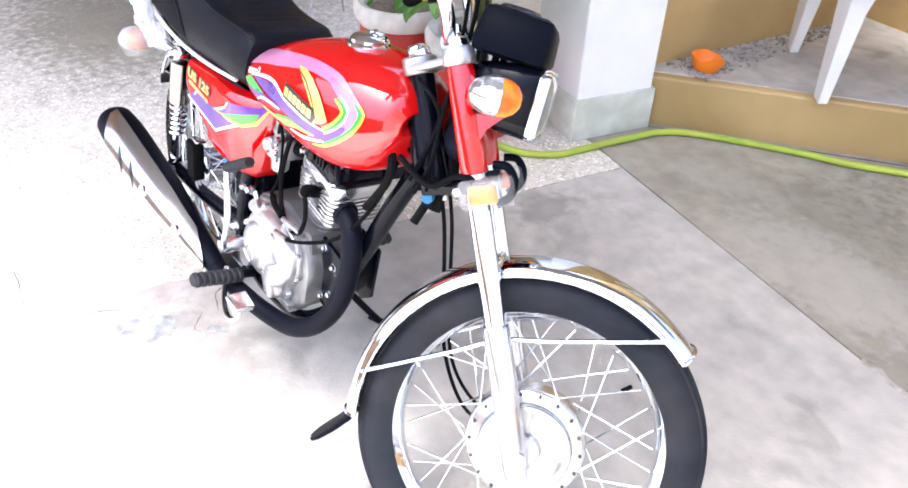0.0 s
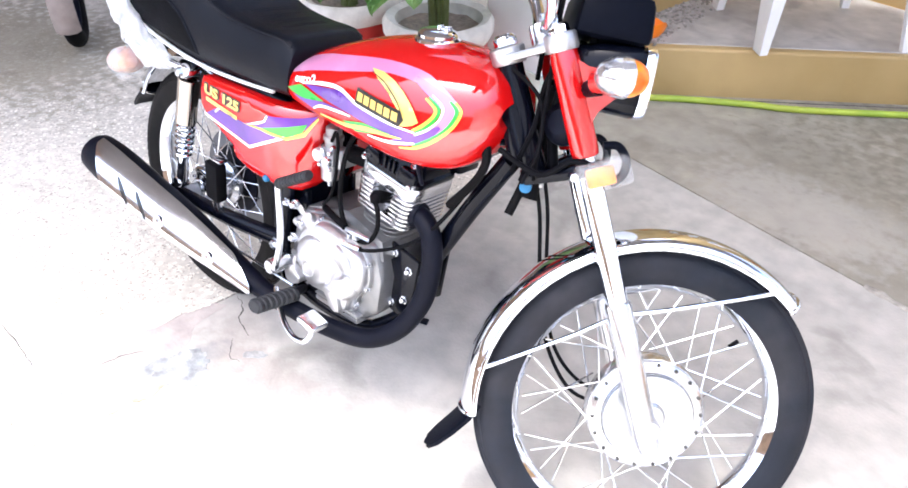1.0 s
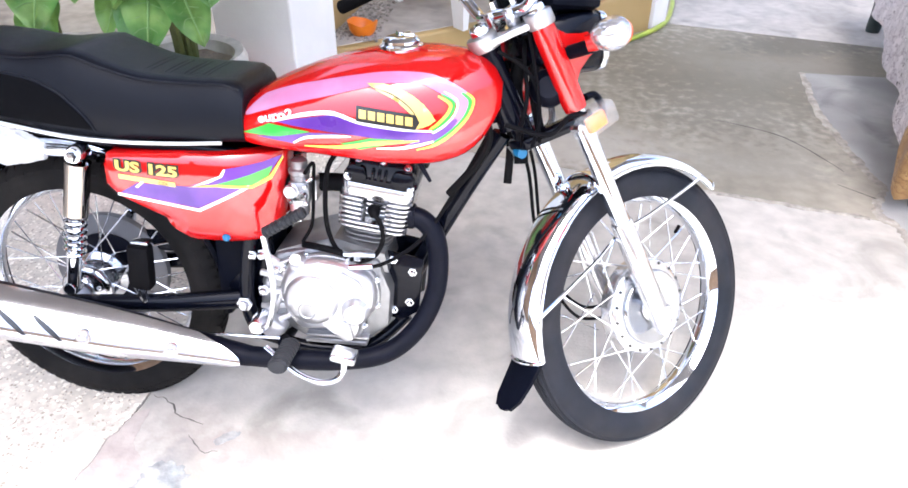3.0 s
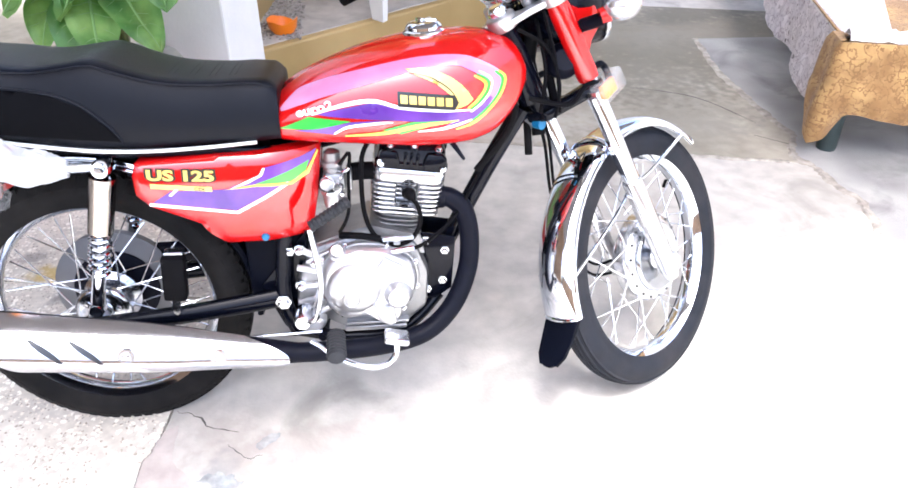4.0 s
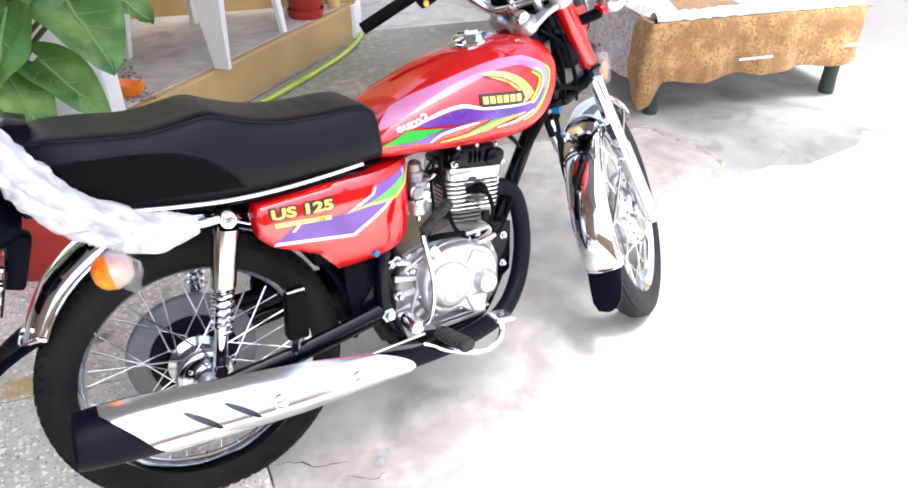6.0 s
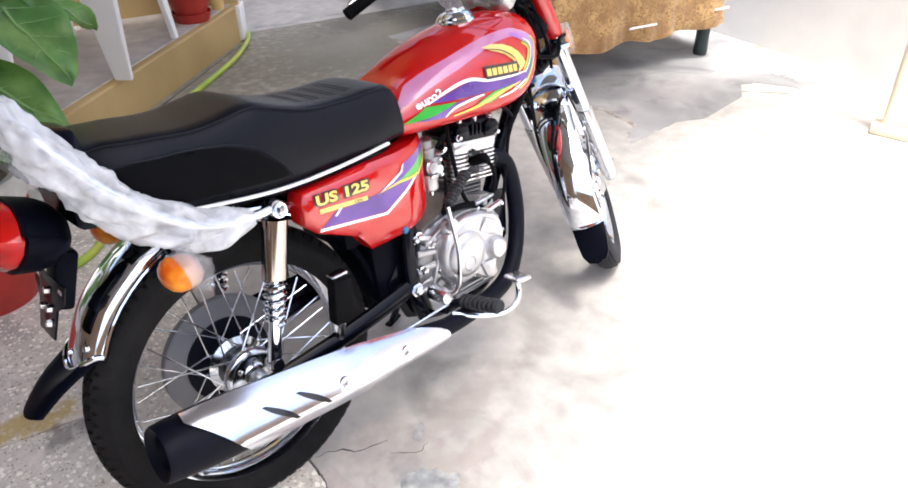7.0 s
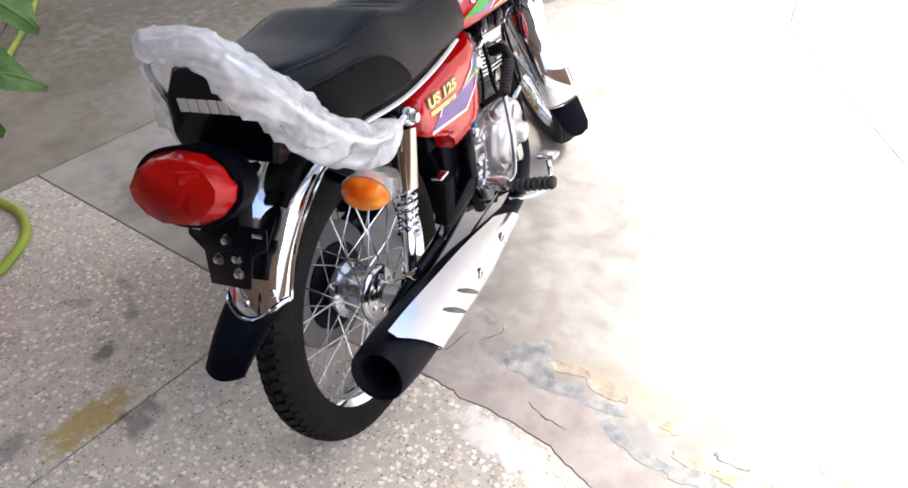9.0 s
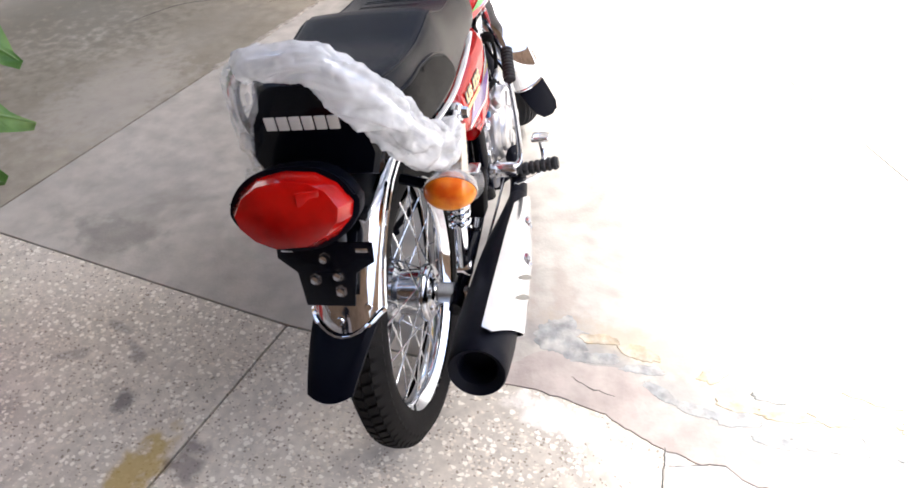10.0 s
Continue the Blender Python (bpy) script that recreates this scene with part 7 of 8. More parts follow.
for sgn in (-1, 1):
    part("brace_clamp", Geo().lathe([(0.0115, -0.008), (0.015, -0.008), (0.015, 0.008), (0.0115, 0.008)], 14, pose(0.066, sgn * 0.14, 0.127, 35 * sgn, -30, 0), thick=True), RUBBER, bar)
    part("bar_clamp", Geo().box((0.062, sgn * 0.03, 0.019), (0.036, 0.022, 0.04), 0.008), ALU_WHITE, bar)
    part("clamp_bolt", Geo().lathe([(0, 0.014), (0.007, 0.013), (0.008, 0)], 6, pose(0.073, sgn * 0.03, 0.038)), STEEL, bar, smooth=False)
    part("grip", ribbed((0.002, sgn * 0.205, 0.155), (-0.073, sgn * 0.319, 0.154), 0.0172, 26, 0.94), RUBBER, bar, "black ribbed grip")
    sw = part("switch_box", Geo().box((0, 0, 0), (0.046, 0.044, 0.056), 0.009, pose(0.012, sgn * 0.186, 0.15, 0, 0, 31 * sgn)), PLASTIC, bar)
    part("switch_button", Geo().lathe([(0, 0.01), (0.006, 0.009), (0.008, 0.0)], 12, pose(-0.009, sgn * 0.182, 0.133, 0, -90, 31 * sgn)), D_YELLOW, sw)
    part("switch_slide", Geo().box((0, 0, 0), (0.004, 0.016, 0.005), 0.001, pose(-0.012, sgn * 0.18, 0.153, 0, 0, 31 * sgn)), D_WHITE, sw)
    part("lever", Geo().tube([(0.04, sgn * 0.162, 0.147), (0.062, sgn * 0.2, 0.146), (0.04, sgn * 0.26, 0.146), (-0.006, sgn * 0.325, 0.146)], [0.006, 0.007, 0.006, 0.007], 8, flat=0.6), ALU_WHITE, bar)
    part("lever_perch", Geo().box((0.044, sgn * 0.16, 0.149), (0.036, 0.028, 0.024), 0.005), PLASTIC, bar)
wm = Geo()
rings = []
for i in range(9):
    k = i / 8
    rings.append([(0.035 + 0.03 * k + 0.028 * (1 + 0.5 * noise.noise((i * 0.8, j * 0.7, 2.0))) * math.sin(math.pi * (0.15 + 0.7 * k)) * math.cos(2 * math.pi * j / 14), -0.165 - 0.05 * k,
                   0.15 + 0.03 * math.sin(math.pi * (0.15 + 0.7 * k)) * (1 + 0.5 * noise.noise((i * 0.9, j * 0.6, 5.0))) * math.sin(2 * math.pi * j / 14)) for j in range(14)])
part("lever_wrap", wm.loft(rings), WRAP, bar, "crumpled plastic round the brake lever")

# instrument box, headlamp, front indicators
meter = part("instrument_box", Geo().box((0, 0, 0), (0.122, 0.2, 0.072), 0.014, taper=0.9), PLASTIC, bike, "black instrument box", m=S @ pose(0.165, 0.0, 0.016, 0, 26, 0))
for sgn in (-1, 1):
    part("dial", Geo().lathe([(0, 0.042), (0.03, 0.042), (0.034, 0.038), (0.035, 0.03)], 28, pose(-0.005, sgn * 0.043, 0.0)), GLASS_BLACK, meter, "dark glass dial")
    part("meter_stud", Geo().tube([(-0.02, sgn * 0.05, -0.03), (-0.02, sgn * 0.05, -0.055)], 0.006, 8, smooth=1), RUBBER, meter)
shell = Geo()
outl = [tuple(q[:2]) for q in catmull([(-0.088, -0.028, 0), (-0.089, 0.03, 0), (-0.08, 0.049, 0), (-0.05, 0.055, 0), (0.05, 0.055, 0), (0.08, 0.049, 0), (0.089, 0.03, 0), (0.088, -0.028, 0), (0.078, -0.045, 0), (0.05, -0.05, 0), (-0.05, -0.05, 0), (-0.078, -0.045, 0), (-0.088, -0.028, 0)], 3)[:-1]]
shell.loft([[(x, y * k, z * k) for y, z in outl] for x, k in ((-0.078, 0.4), (-0.07, 0.66), (-0.052, 0.84), (-0.025, 0.96), (0.005, 1.03), (0.044, 1.06), (0.048, 1.02))])
head = part("headlamp", shell, BLACK, bike, "square black headlamp with a chrome rim", m=S @ pose(0.137, 0, -0.073, 0, 24, 0), angle=50)
part("lamp_rim", Geo().loft([[(x, y * k, z * k) for y, z in outl] for x, k in ((0.046, 1.07), (0.056, 1.08), (0.062, 1.04), (0.06, 0.96))], caps=False), CHROME, head, "chrome rim")
part("lens", Geo().loft([[(x, y * k, z * k) for y, z in outl] for x, k in ((0.05, 0.97), (0.06, 0.94), (0.066, 0.7), (0.068, 0.2))]), LENS_GLASS, head, "clear lens")
for sgn in (-1, 1):
    m = S @ pose(0.138, sgn * 0.166, -0.07, 0, -20, 180 - 14 * sgn) @ Matrix.Diagonal((1.35, 1.0, 1.12, 1))
    b_ind = indicator(m, "front indicator with a silver back and an orange lens", SILVER)
    part("socket_collar", Geo().tube([(0.108, sgn * 0.142, -0.066), (0.122, sgn * 0.154, -0.068)], [0.015, 0.017], 14, smooth=1), LENS_RED, b_ind, m=b_ind.matrix_basis.inverted() @ S)
    part("indicator_stalk", Geo().tube([(0.108, sgn * 0.14, -0.076), (0.1, sgn * 0.085, -0.078)], 0.013, 12, smooth=1), PLASTIC, bike, m=S)

# cables and wiring
for pts, r in (
        ([(0.06, -0.165, 0.15), (0.12, -0.11, 0.14), (0.08, -0.05, 0.02), (0.03, -0.06, -0.1), (-0.01, -0.05, -0.2)], 0.0032),
        ([(0.06, 0.165, 0.15), (0.12, 0.1, 0.15), (0.09, 0.03, 0.0), (0.03, 0.0, -0.12), (-0.03, -0.02, -0.2)], 0.0032),
        ([(0.04, -0.165, 0.155), (0.1, 0.0, 0.17), (0.1, 0.05, 0.09), (0.04, 0.03, -0.05)], 0.004),
        ([(0.1, 0.0, -0.02), (0.05, -0.03, -0.05), (0.01, -0.04, -0.12), (-0.04, -0.03, -0.18)], 0.0042),
        ([(0.0, 0.02, -0.19), (-0.006, 0.03, -0.27), (-0.028, 0.055, -0.38), (-0.045, 0.06, -0.48), (-0.042, 0.06, -0.56), (-0.02, 0.058, -0.625), (0.03, 0.052, -0.662)], 0.0036),
        ([(0.016, 0.016, -0.19), (0.008, 0.028, -0.27), (-0.016, 0.052, -0.38), (-0.034, 0.058, -0.48), (-0.03, 0.058, -0.55), (0.0, 0.055, -0.61), (0.05, 0.052, -0.64)], 0.0034)):
    part("cable", Geo().tube(pts, r, 8), RUBBER, bike, m=S)
part("wiring_loom", Geo().tube([(0.8, -0.05, 0.76), (0.85, -0.045, 0.7), (0.84, -0.04, 0.64), (0.78, -0.035, 0.56)], 0.008, 8), RUBBER, bike)
part("horn", Geo().lathe([(0, 0.02), (0.02, 0.02), (0.034, 0.008), (0.036, 0), (0.034, -0.01), (0.01, -0.02)], 24, S @ pose(0.06, -0.045, -0.125, 70, 0, -35)), SATIN, bike, "black horn")
for pts, r in (([(0.0, -0.03, -0.02), (0.03, -0.05, -0.08), (0.01, -0.06, -0.15), (-0.03, -0.05, -0.2)], 0.0035),
               ([(-0.05, -0.03, -0.14), (0.0, -0.07, -0.19), (0.05, -0.085, -0.18), (FORK_X, -0.1, -0.19)], 0.005)):
    part("cable", Geo().tube(pts, r, 8), RUBBER, bike, m=S)

for pts, r in (([(0.06, 0.0, -0.06), (0.035, 0.018, -0.11), (0.02, 0.024, -0.17), (-0.02, 0.02, -0.24)], 0.014), ([(0.07, -0.03, -0.07), (0.045, -0.02, -0.12), (0.03, -0.012, -0.19)], 0.009),
               ([(0.06, 0.05, -0.06), (0.03, 0.045, -0.13), (-0.01, 0.04, -0.2), (-0.06, 0.03, -0.26)], 0.008)):
    part("wiring_loom", Geo().tube(pts, r, 10), RUBBER, bike, "black taped wiring loom", m=S)

# ---- place the things ----
plastic_chair()

# broken orange bowl on the porch
rows = []
for k in range(28):
    a = 2 * math.pi * k / 28
    top = 0.058 + 0.016 * noise.noise((math.cos(a) * 1.5, math.sin(a) * 1.5, 4)) - 0.028 * max(0, math.cos(a - 0.9)) ** 4
    prof = [(0.001, 0.0), (0.045, 0.0), (0.058, 0.02), (0.066, top), (0.063, top), (0.055, 0.021), (0.043, 0.005), (0.001, 0.005)]
    rows.append([(r * math.cos(a), r * math.sin(a), z) for r, z in prof])
solid("orange_bowl", Geo().loft(rows, closed=False, loop=True), ORANGE, "small broken orange plastic bowl on the porch floor", "bowl", m=pose(0.21, 1.95, PLAT))

# red flower pot and pale turned post by the porch corner
flower_pot("flower_pot", pose(1.232, 2.7, PLAT), 0.125, 0.22, "plain red plastic flower pot on the porch", rim=False)
solid("turned_post", Geo().lathe([(0, 0), (0.032, 0), (0.034, 0.05), (0.03, 0.08), (0.036, 0.1), (0.03, 0.12), (0.026, 0.16), (0.034, 0.19), (0.026, 0.22), (0.03, 0.4), (0.034, 0.55), (0.022, 0.6),
                                  (0.03, 0.62), (0.0, 0.63)], 20), TURNED, "pale yellow turned wooden post by the wall", "post", m=pose(1.43, 2.8, PLAT))

# hose
hose_line = [(1.75, 4.4), (1.74, 3.6), (1.68, 3.12), (1.6, 2.84), (1.42, 2.6), (1.18, 2.38), (0.81, 2.1), (0.66, 2.02), (0.4, 1.85), (0.262, 1.72), (0.216, 1.54), (0.185, 1.34), (0.17, 1.25), (0.12, 1.17),
             (0.06, 1.125), (0.01, 1.105), (-0.03, 1.09), (-0.06, 1.095)]
solid("garden_hose", Geo().tube([(x, y, 0.0135) for x, y in hose_line], 0.013, 12, smooth=8), HOSE, "lime green garden hose lying along the porch step", "hose")

# loose pebbles along the porch wall
rnd = random.Random(5)
g = Geo()
for k in range(900):
    u, v = rnd.random(), rnd.random()
    x, y = 0.0 + 0.3 * v * (1 - 0.3 * u) + 0.03 * u, 1.85 + 1.0 * u
    r = 0.004 + 0.006 * rnd.random()
    bm = bmesh.new()
    bmesh.ops.create_icosphere(bm, subdivisions=1, radius=r)
    for q in bm.verts:
        q.co *= 0.75 + 0.5 * rnd.random()
    g.add_bm(bm, Matrix.Translation((x, y, PLAT + r * 0.3)) @ Matrix.Rotation(rnd.random() * 6, 4, "Z") @ Matrix.Diagonal((1, 0.8, 0.6, 1)))
solid("loose_pebbles", g, PEBBLE, "loose grey pebbles along the wall on the porch floor", "pebbles", kind="stuff", smooth=False)

# wire stand behind the planters
ws = thing("wire_stand", pose(-1.5, 1.25, 0.0, 0, 0, 20), "grey wire plant stand standing behind the planters", "stand")
for k in range(3):
    a = 2 * math.pi * k / 3
    part("leg", Geo().tube([(0.17 * math.cos(a), 0.17 * math.sin(a), 0), (0.12 * math.cos(a), 0.12 * math.sin(a), 0.16), (0.15 * math.cos(a), 0.15 * math.sin(a), 0.42)], 0.006, 8), ZINC, ws)
for r, z in ((0.13, 0.16), (0.15, 0.42), (0.07, 0.42)):
    part("ring", Geo().tube([(r * math.cos(b), r * math.sin(b), z) for b in np.linspace(0, 2 * math.pi, 29)[:-1]], 0.005, 8, smooth=1, loop=True), ZINC, ws)
for k in range(6):
    a = math.pi * k / 3
    part("spoke", Geo().tube([(0, 0, 0.42), (0.15 * math.cos(a), 0.15 * math.sin(a), 0.42)], 0.004, 6, smooth=1), ZINC, ws)

# potted plants
POT1, POT2 = (-0.2, 1.145, 0.0), (-0.62, 1.09, 0.0)
flower_pot("planter", pose(*POT1), 0.188, 0.365, "red painted planter with a limewashed rim")
flower_pot("planter", pose(*POT2), 0.188, 0.365, "red painted planter with a limewashed rim beside another")


def leaves_of(pot, pairs):
    """Blades from where they leave the stalk to their tips, in the yard, told from the pot."""
    out = []
    for b, t, wide, droop in pairs:
        b, t = Vector(b), Vector(t)
        out.append((tuple(b - Vector((pot[0], pot[1], 0.33))), tuple(t - b), (t - b).length / 0.98, wide, droop))
    return out


leafy_plant("elephant_ear_plant", pose(POT1[0], POT1[1], 0.33), leaves_of(POT1, [
    ((0.025, 0.96, 0.825), (0.085, 0.78, 0.685), 0.215, 0.05),
    ((-0.075, 0.93, 0.685), (0.05, 0.77, 0.575), 0.145, 0.05),
    ((-0.15, 0.9, 0.67), (-0.1, 0.73, 0.55), 0.15, 0.05),
    ((-0.1, 0.92, 0.83), (-0.19, 0.78, 0.66), 0.17, 0.05),
    ((0.1, 1.02, 0.83), (0.222, 0.95, 0.745), 0.15, 0.06),
    ((-0.12, 1.0, 0.95), (-0.06, 0.8, 0.88), 0.22, 0.1),
    ((-0.25, 1.0, 0.8), (-0.36, 0.85, 0.66), 0.22, 0.08),
    ((-0.2, 1.1, 1.0), (-0.3, 0.95, 0.98), 0.24, 0.1),
    ((0.02, 1.12, 0.98), (0.16, 1.02, 0.97), 0.22, 0.1),
    ((-0.22, 0.98, 0.62), (-0.2, 0.83, 0.48), 0.15, 0.08),
    ((-0.3, 1.15, 0.85), (-0.45, 1.1, 0.72), 0.2, 0.1),
    ((-0.14, 1.2, 0.95), (-0.02, 1.28, 0.86), 0.18, 0.1),
    ((-0.28, 1.04, 0.68), (-0.32, 0.9, 0.54), 0.16, 0.08),
    ((-0.02, 1.08, 0.9), (0.03, 0.93, 0.8), 0.2, 0.1),
]), "elephant ear plant with broad green heart-shaped leaves")
leafy_plant("elephant_ear_plant", pose(POT2[0], POT2[1], 0.33), leaves_of(POT2, [
    ((-0.55, 1.0, 0.7), (-0.5, 0.84, 0.56), 0.2, 0.05),
    ((-0.66, 0.98, 0.75), (-0.7, 0.8, 0.62), 0.2, 0.05),
    ((-0.5, 1.05, 0.8), (-0.38, 0.93, 0.7), 0.2, 0.08),
    ((-0.72, 1.05, 0.85), (-0.86, 0.97, 0.74), 0.22, 0.08),
    ((-0.62, 1.0, 0.92), (-0.6, 0.82, 0.86), 0.22, 0.1),
    ((-0.58, 1.15, 0.95), (-0.46, 1.22, 0.9), 0.2, 0.1),
    ((-0.68, 1.18, 0.9), (-0.78, 1.28, 0.82), 0.2, 0.1),
    ((-0.58, 1.0, 0.58), (-0.52, 0.87, 0.44), 0.14, 0.08),
]), "elephant ear plant with broad green leaves in the farther planter")


# rope bed with cloths
def rope_bed():
    W, L, H = 0.97, 1.9, 0.4
    m = pose(2.25, 1.115, 0, 0, 0, -13.3)
    t = thing("rope_bed", m, "low bed on dark painted legs", "bed")
    for x, y in ((0.02, 0.02), (W, 0.02), (0.02, L), (W, L)):
        part("leg", Geo().lathe([(0, 0), (0.034, 0), (0.037, 0.02), (0.034, 0.1), (0.038, 0.2), (0.038, H - 0.02), (0, H - 0.01)], 14, pose(x, y, 0)), BEDLEG, t)
    for a, b in (((0.02, 0.02), (W, 0.02)), ((0.02, L), (W, L)), ((0.02, 0.02), (0.02, L)), ((W, 0.02), (W, L))):
        part("rail", Geo().tube([(a[0], a[1], H - 0.05), (b[0], b[1], H - 0.05)], 0.026, 10, smooth=1), BEDLEG, t)
    part("webbing", Geo().box((W / 2, L / 2, H - 0.035), (W - 0.04, L - 0.04, 0.02), 0.006), SHEET_WHITE, t)

    def drape(edge, drop, thick, seed, amp, n=46, rows=9):
        g = Geo()
        out = []
        for i in range(n + 1):
            s = i / n
            front, back = [], []
            dd = drop(s)
            for j in range(rows + 1):
                k = j / rows
                px, py, nx, ny = edge(s)
                wob = amp * k * (math.sin(s * 21 + seed) * 0.5 + noise.noise((s * 9, k * 2, seed)) * 1.1 + noise.noise((s * 24, k * 1.5, seed + 3)) * 0.5) + 0.012 * k
                z = H + 0.018 - dd * max(0, k - 1.5 / rows) / (1 - 1.5 / rows) - (0.008 if j > 1 else 0)
                o = -0.07 if j == 0 else -0.004 if j == 1 else 0.006 + wob
                front.append((px + nx * o, py + ny * o, z + (thick if j < 2 else 0)))
                back.append((px + nx * (o - (thick if j > 1 else 0)), py + ny * (o - (thick if j > 1 else 0)), z))
            out.append(front + back[::-1])
        return g.loft(out)
    cover = thing("bed_cover", m, "brown printed cloth hanging over the end of the bed", "cloth")
    part("underlay", Geo().box((W / 2 - 0.005, L / 2 - 0.01, H - 0.004), (W + 0.06, L + 0.02, 0.03), 0.01), SHEET_BROWN, cover)

    def hem(s):
        """Round the near corner: a short way along the side, then the whole foot end."""
        d = 1.2 * s
        if d < 0.1:
            return (-0.062, 0.08 - d, -1, 0)
        if d < 0.16:
            a = (d - 0.1) / 0.06 * math.pi / 2
            return (-0.03 - 0.032 * math.cos(a), -0.02 - 0.02 * math.sin(a), -math.cos(a), -math.sin(a))
        return (-0.03 + (d - 0.16), -0.04, 0, -1)
    part("valance", drape(hem, lambda s: float(np.interp(1.2 * s, [0, 0.06, 0.12, 0.17, 0.21, 0.7, 1.2], [0.17, 0.27, 0.36, 0.34, 0.25, 0.245, 0.235])) + 0.008 * math.sin(s * 23), 0.004, 1.0, 0.03, n=110),
         SHEET_BROWN, cover)
    g = Geo()
    rows = []
    for i in range(9):
        rows.append([(-0.04 + 1.1 * j / 16, -0.03 + 0.66 * i / 8, H + 0.02 + 0.012 * noise.noise((j * 0.4, i * 0.5, 3.0)) * min(1, i / 2)) for j in range(17)])
    g.loft([[q for q in r] + [(a, b, c - 0.006) for a, b, c in reversed(r)] for r in rows])
    part("top_fold", g, SHEET_BROWN, cover)
    for x0, z0, w in ((0.37, 0.245, 0.17), (0.92, 0.26, 0.1)):
        part("print_bar", Geo().box((x0 + w / 2, -0.076, z0), (w, 0.003, 0.011), 0.001), D_WHITE, cover)
    sheet = thing("bed_sheet", m, "white lace-patterned sheet bunched over the bed", "cloth")
    part("side_fall", drape(lambda s: (-0.035, -0.025 + 1.97 * s, -1, 0), lambda s: 0.285 - 0.1 * s + 0.012 * math.sin(s * 17), 0.004, 4.0, 0.03, n=60), LACE_SHADED, sheet, "lace edge with its shade put into a lilac-grey colour")
    g = Geo()
    rows = []
    for i in range(41):
        row = []
        for j in range(25):
            x = -0.04 + 1.08 * j / 24
            y0 = 0.012 + 0.5 * math.exp(-((x - 0.32) / 0.155) ** 4) + 0.03 * noise.noise((x * 7, 0, 9.0)) + 0.1 * max(0, x - 0.55)
            y = y0 + (1.98 - y0) * i / 40
            f = 0.05 * noise.noise((x * 4, y * 4, 1.0)) + 0.025 * noise.noise((x * 11, y * 9, 2.0))
            row.append((x, y, H + (0.026 if i == 0 else 0.042) + max(-0.012, f) * min(1, i / 3) * min(1, j / 2 + 0.1) - (0.03 if j == 0 else 0)))
        rows.append(row + [(a, b, c - 0.006) for a, b, c in reversed(row)])
    part("spread", g.loft(rows, caps=False), SHEET_WHITE, sheet)
    rows = []
    for i in range(61):
        x = -0.03 + 1.04 * i / 60
        row = []
        for j in range(8):
            q = j / 7
            wave = 0.014 * noise.noise((x * 26, q * 2, 6.0)) + 0.008 * noise.noise((x * 60, q * 3, 2.0))
            row.append((x, -0.028 + (0.075 - 0.03 * x + 0.04 * noise.noise((x * 5, 0, 4.0))) * q, H + 0.031 + 0.026 * math.sin(math.pi * q) + wave * math.sin(math.pi * min(1, q + 0.15))))
        rows.append(row + [(a, b, c - 0.005) for a, b, c in reversed(row)])
    part("lace_border", Geo().loft(rows), SHEET_WHITE, sheet)
    return t


rope_bed()

# cream stand by the white wall
st = thing("slatted_stand", pose(2.87, -0.27, 0, 0, 0, -81), "cream painted stand of upright rods by the white wall", "stand")
part("base_board", Geo().box((0, 0, 0.02), (0.3, 0.1, 0.04), 0.008), CREAM, st)
for x in (-0.1, 0.0, 0.1):
    part("upright", Geo().tube([(x, 0, 0.035), (x, 0, 0.9)], 0.02, 14, smooth=1), CREAM, st)
part("top_rail", Geo().box((0, 0, 0.91), (0.3, 0.06, 0.04), 0.008), CREAM, st)

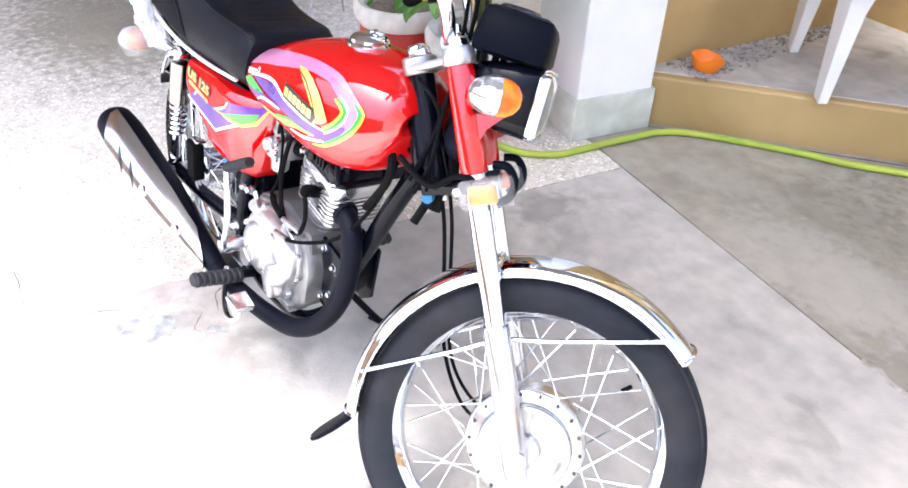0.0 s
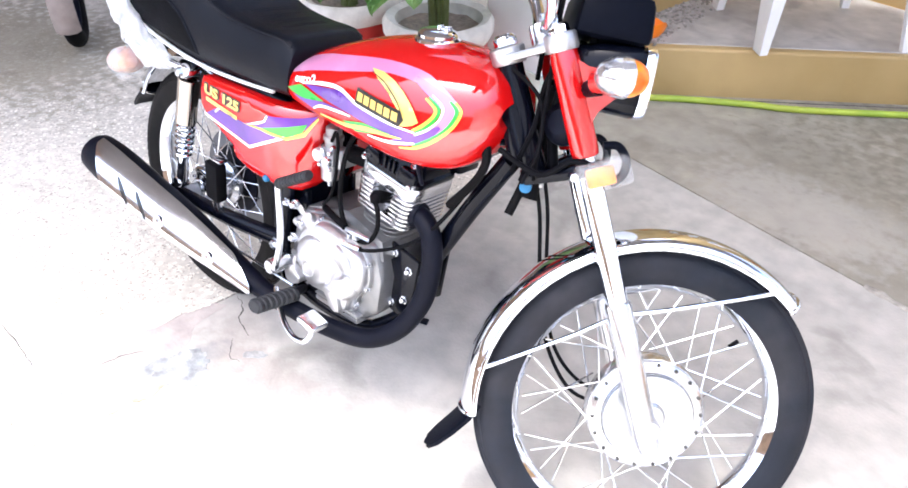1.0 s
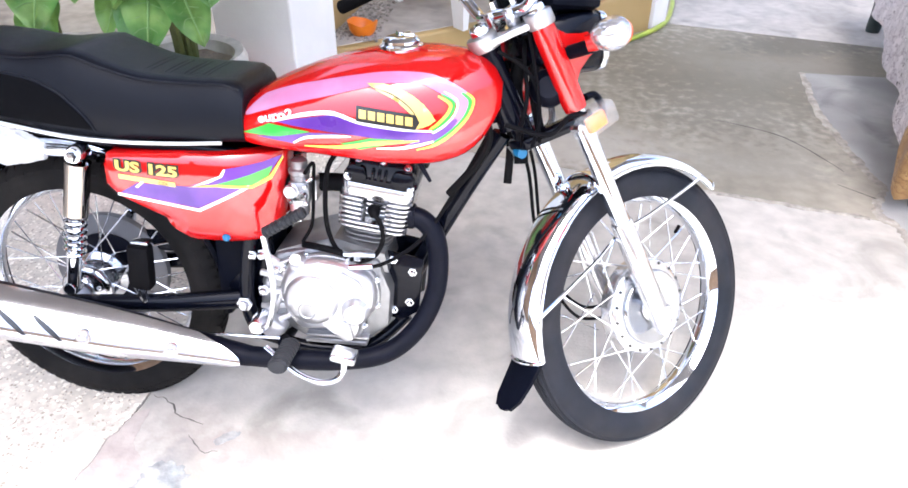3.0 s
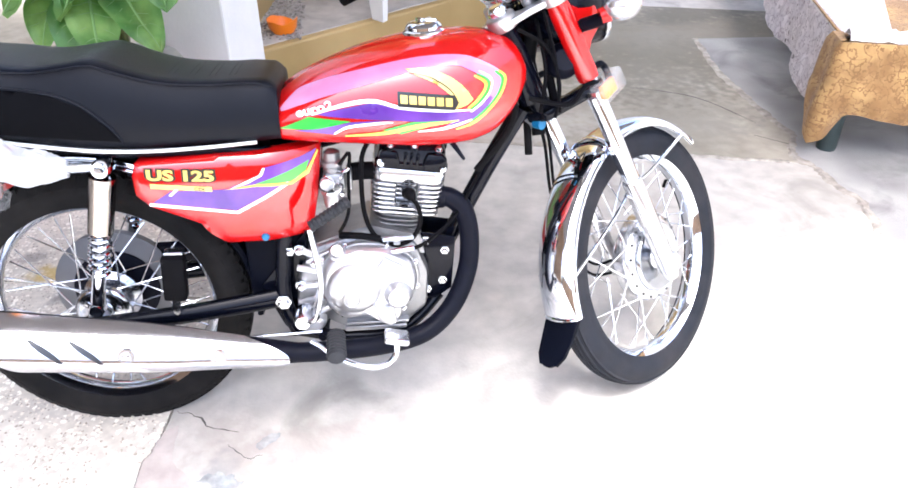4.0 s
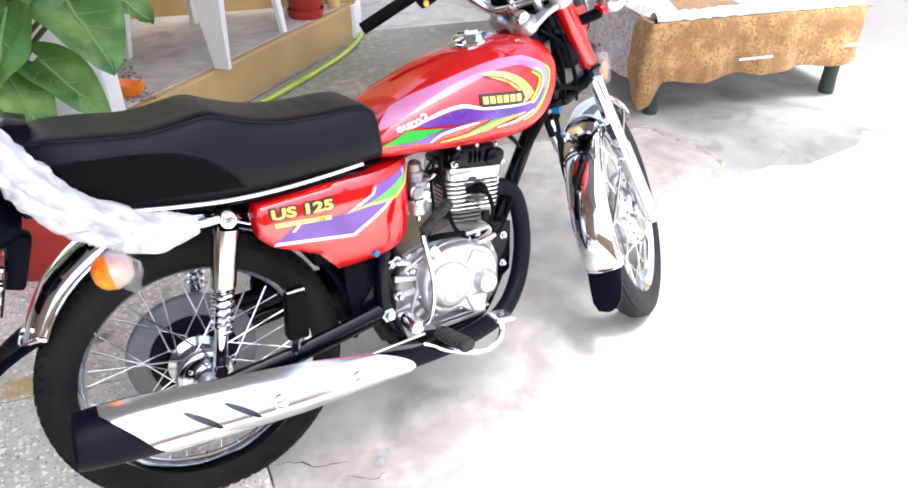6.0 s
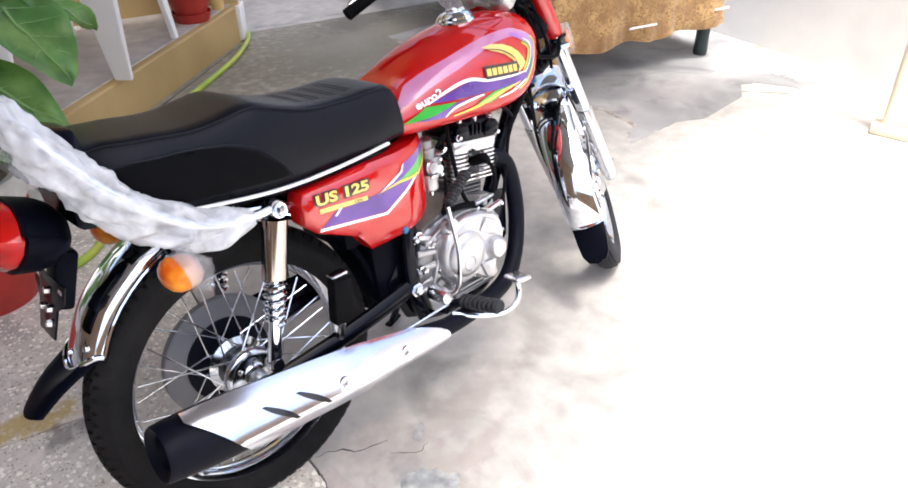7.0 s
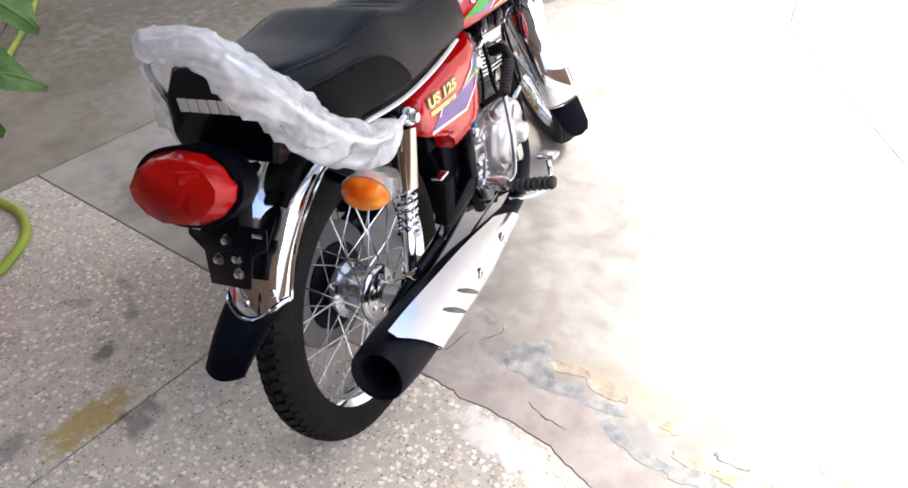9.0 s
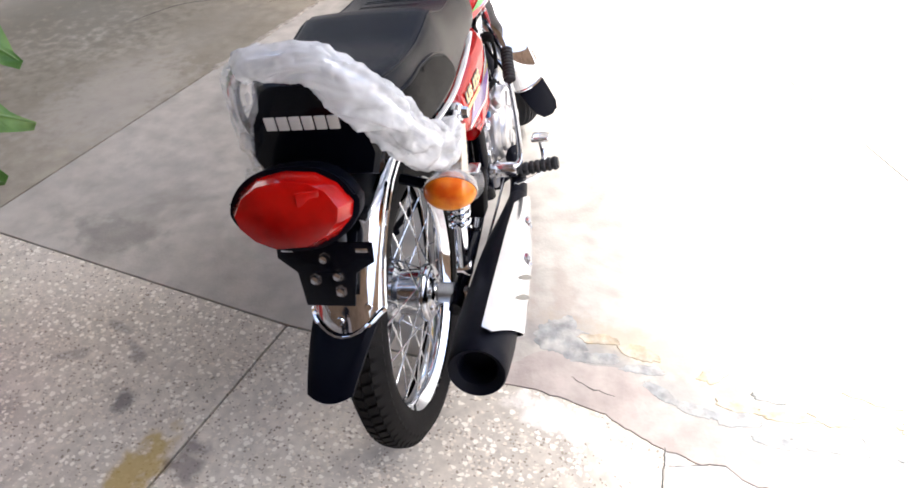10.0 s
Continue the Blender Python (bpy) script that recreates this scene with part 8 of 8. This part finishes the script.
# wheel of a second, dusty motorcycle
pm = thing("parked_motorcycle", pose(-1.86, 0.53, 0.0, 0, 0, -28), "dusty dark motorcycle parked at the edge of the yard", "motorcycle")
part("tyre", Geo().lathe([(0.22 + 0.04 * math.cos(a), 0.04 * math.sin(a)) for a in np.linspace(0, 2 * math.pi, 14)[:-1]], 40, pose(0, 0, 0.262), "y", thick=True), RUBBER, pm)
part("rim", Geo().lathe([(0.18, -0.02), (0.19, -0.02), (0.19, 0.02), (0.18, 0.02)], 40, pose(0, 0, 0.262), "y", thick=True), SATIN, pm)
part("hub", Geo().lathe([(0, -0.05), (0.06, -0.04), (0.06, 0.04), (0, 0.05)], 24, pose(0, 0, 0.262), "y"), SATIN, pm)
DUST = mat("dusty_paint", (0.26, 0.215, 0.19), 0.8, vary=0.2, scale=20)
part("mudguard", Geo().lathe([(0.28, -0.05), (0.295, -0.03), (0.3, 0), (0.295, 0.03), (0.28, 0.05), (0.29, 0.0)], 24, pose(0, 0, 0.262), "y", (radians(-24), radians(165)), thick=True), DUST, pm)
for sgn in (-1, 1):
    part("fork_leg", Geo().tube([(0, sgn * 0.07, 0.26), (-0.25, sgn * 0.07, 0.75)], 0.02, 12, smooth=1), SATIN, pm)
part("body", Geo().tube([(-0.25, 0, 0.7), (-0.5, 0, 0.72), (-0.8, 0, 0.68), (-1.2, 0, 0.66)], [0.08, 0.12, 0.1, 0.08], 16), SATIN, pm)
part("tyre", Geo().lathe([(0.22 + 0.04 * math.cos(a), 0.04 * math.sin(a)) for a in np.linspace(0, 2 * math.pi, 14)[:-1]], 40, pose(-1.2, 0, 0.262), "y", thick=True), RUBBER, pm)
part("hub", Geo().lathe([(0, -0.05), (0.06, -0.04), (0.06, 0.04), (0, 0.05)], 24, pose(-1.2, 0, 0.262), "y"), SATIN, pm)
part("frame_tube", Geo().tube([(-0.35, 0, 0.62), (-0.5, 0, 0.3), (-0.8, 0, 0.26), (-1.2, 0, 0.262)], 0.025, 10), SATIN, pm)
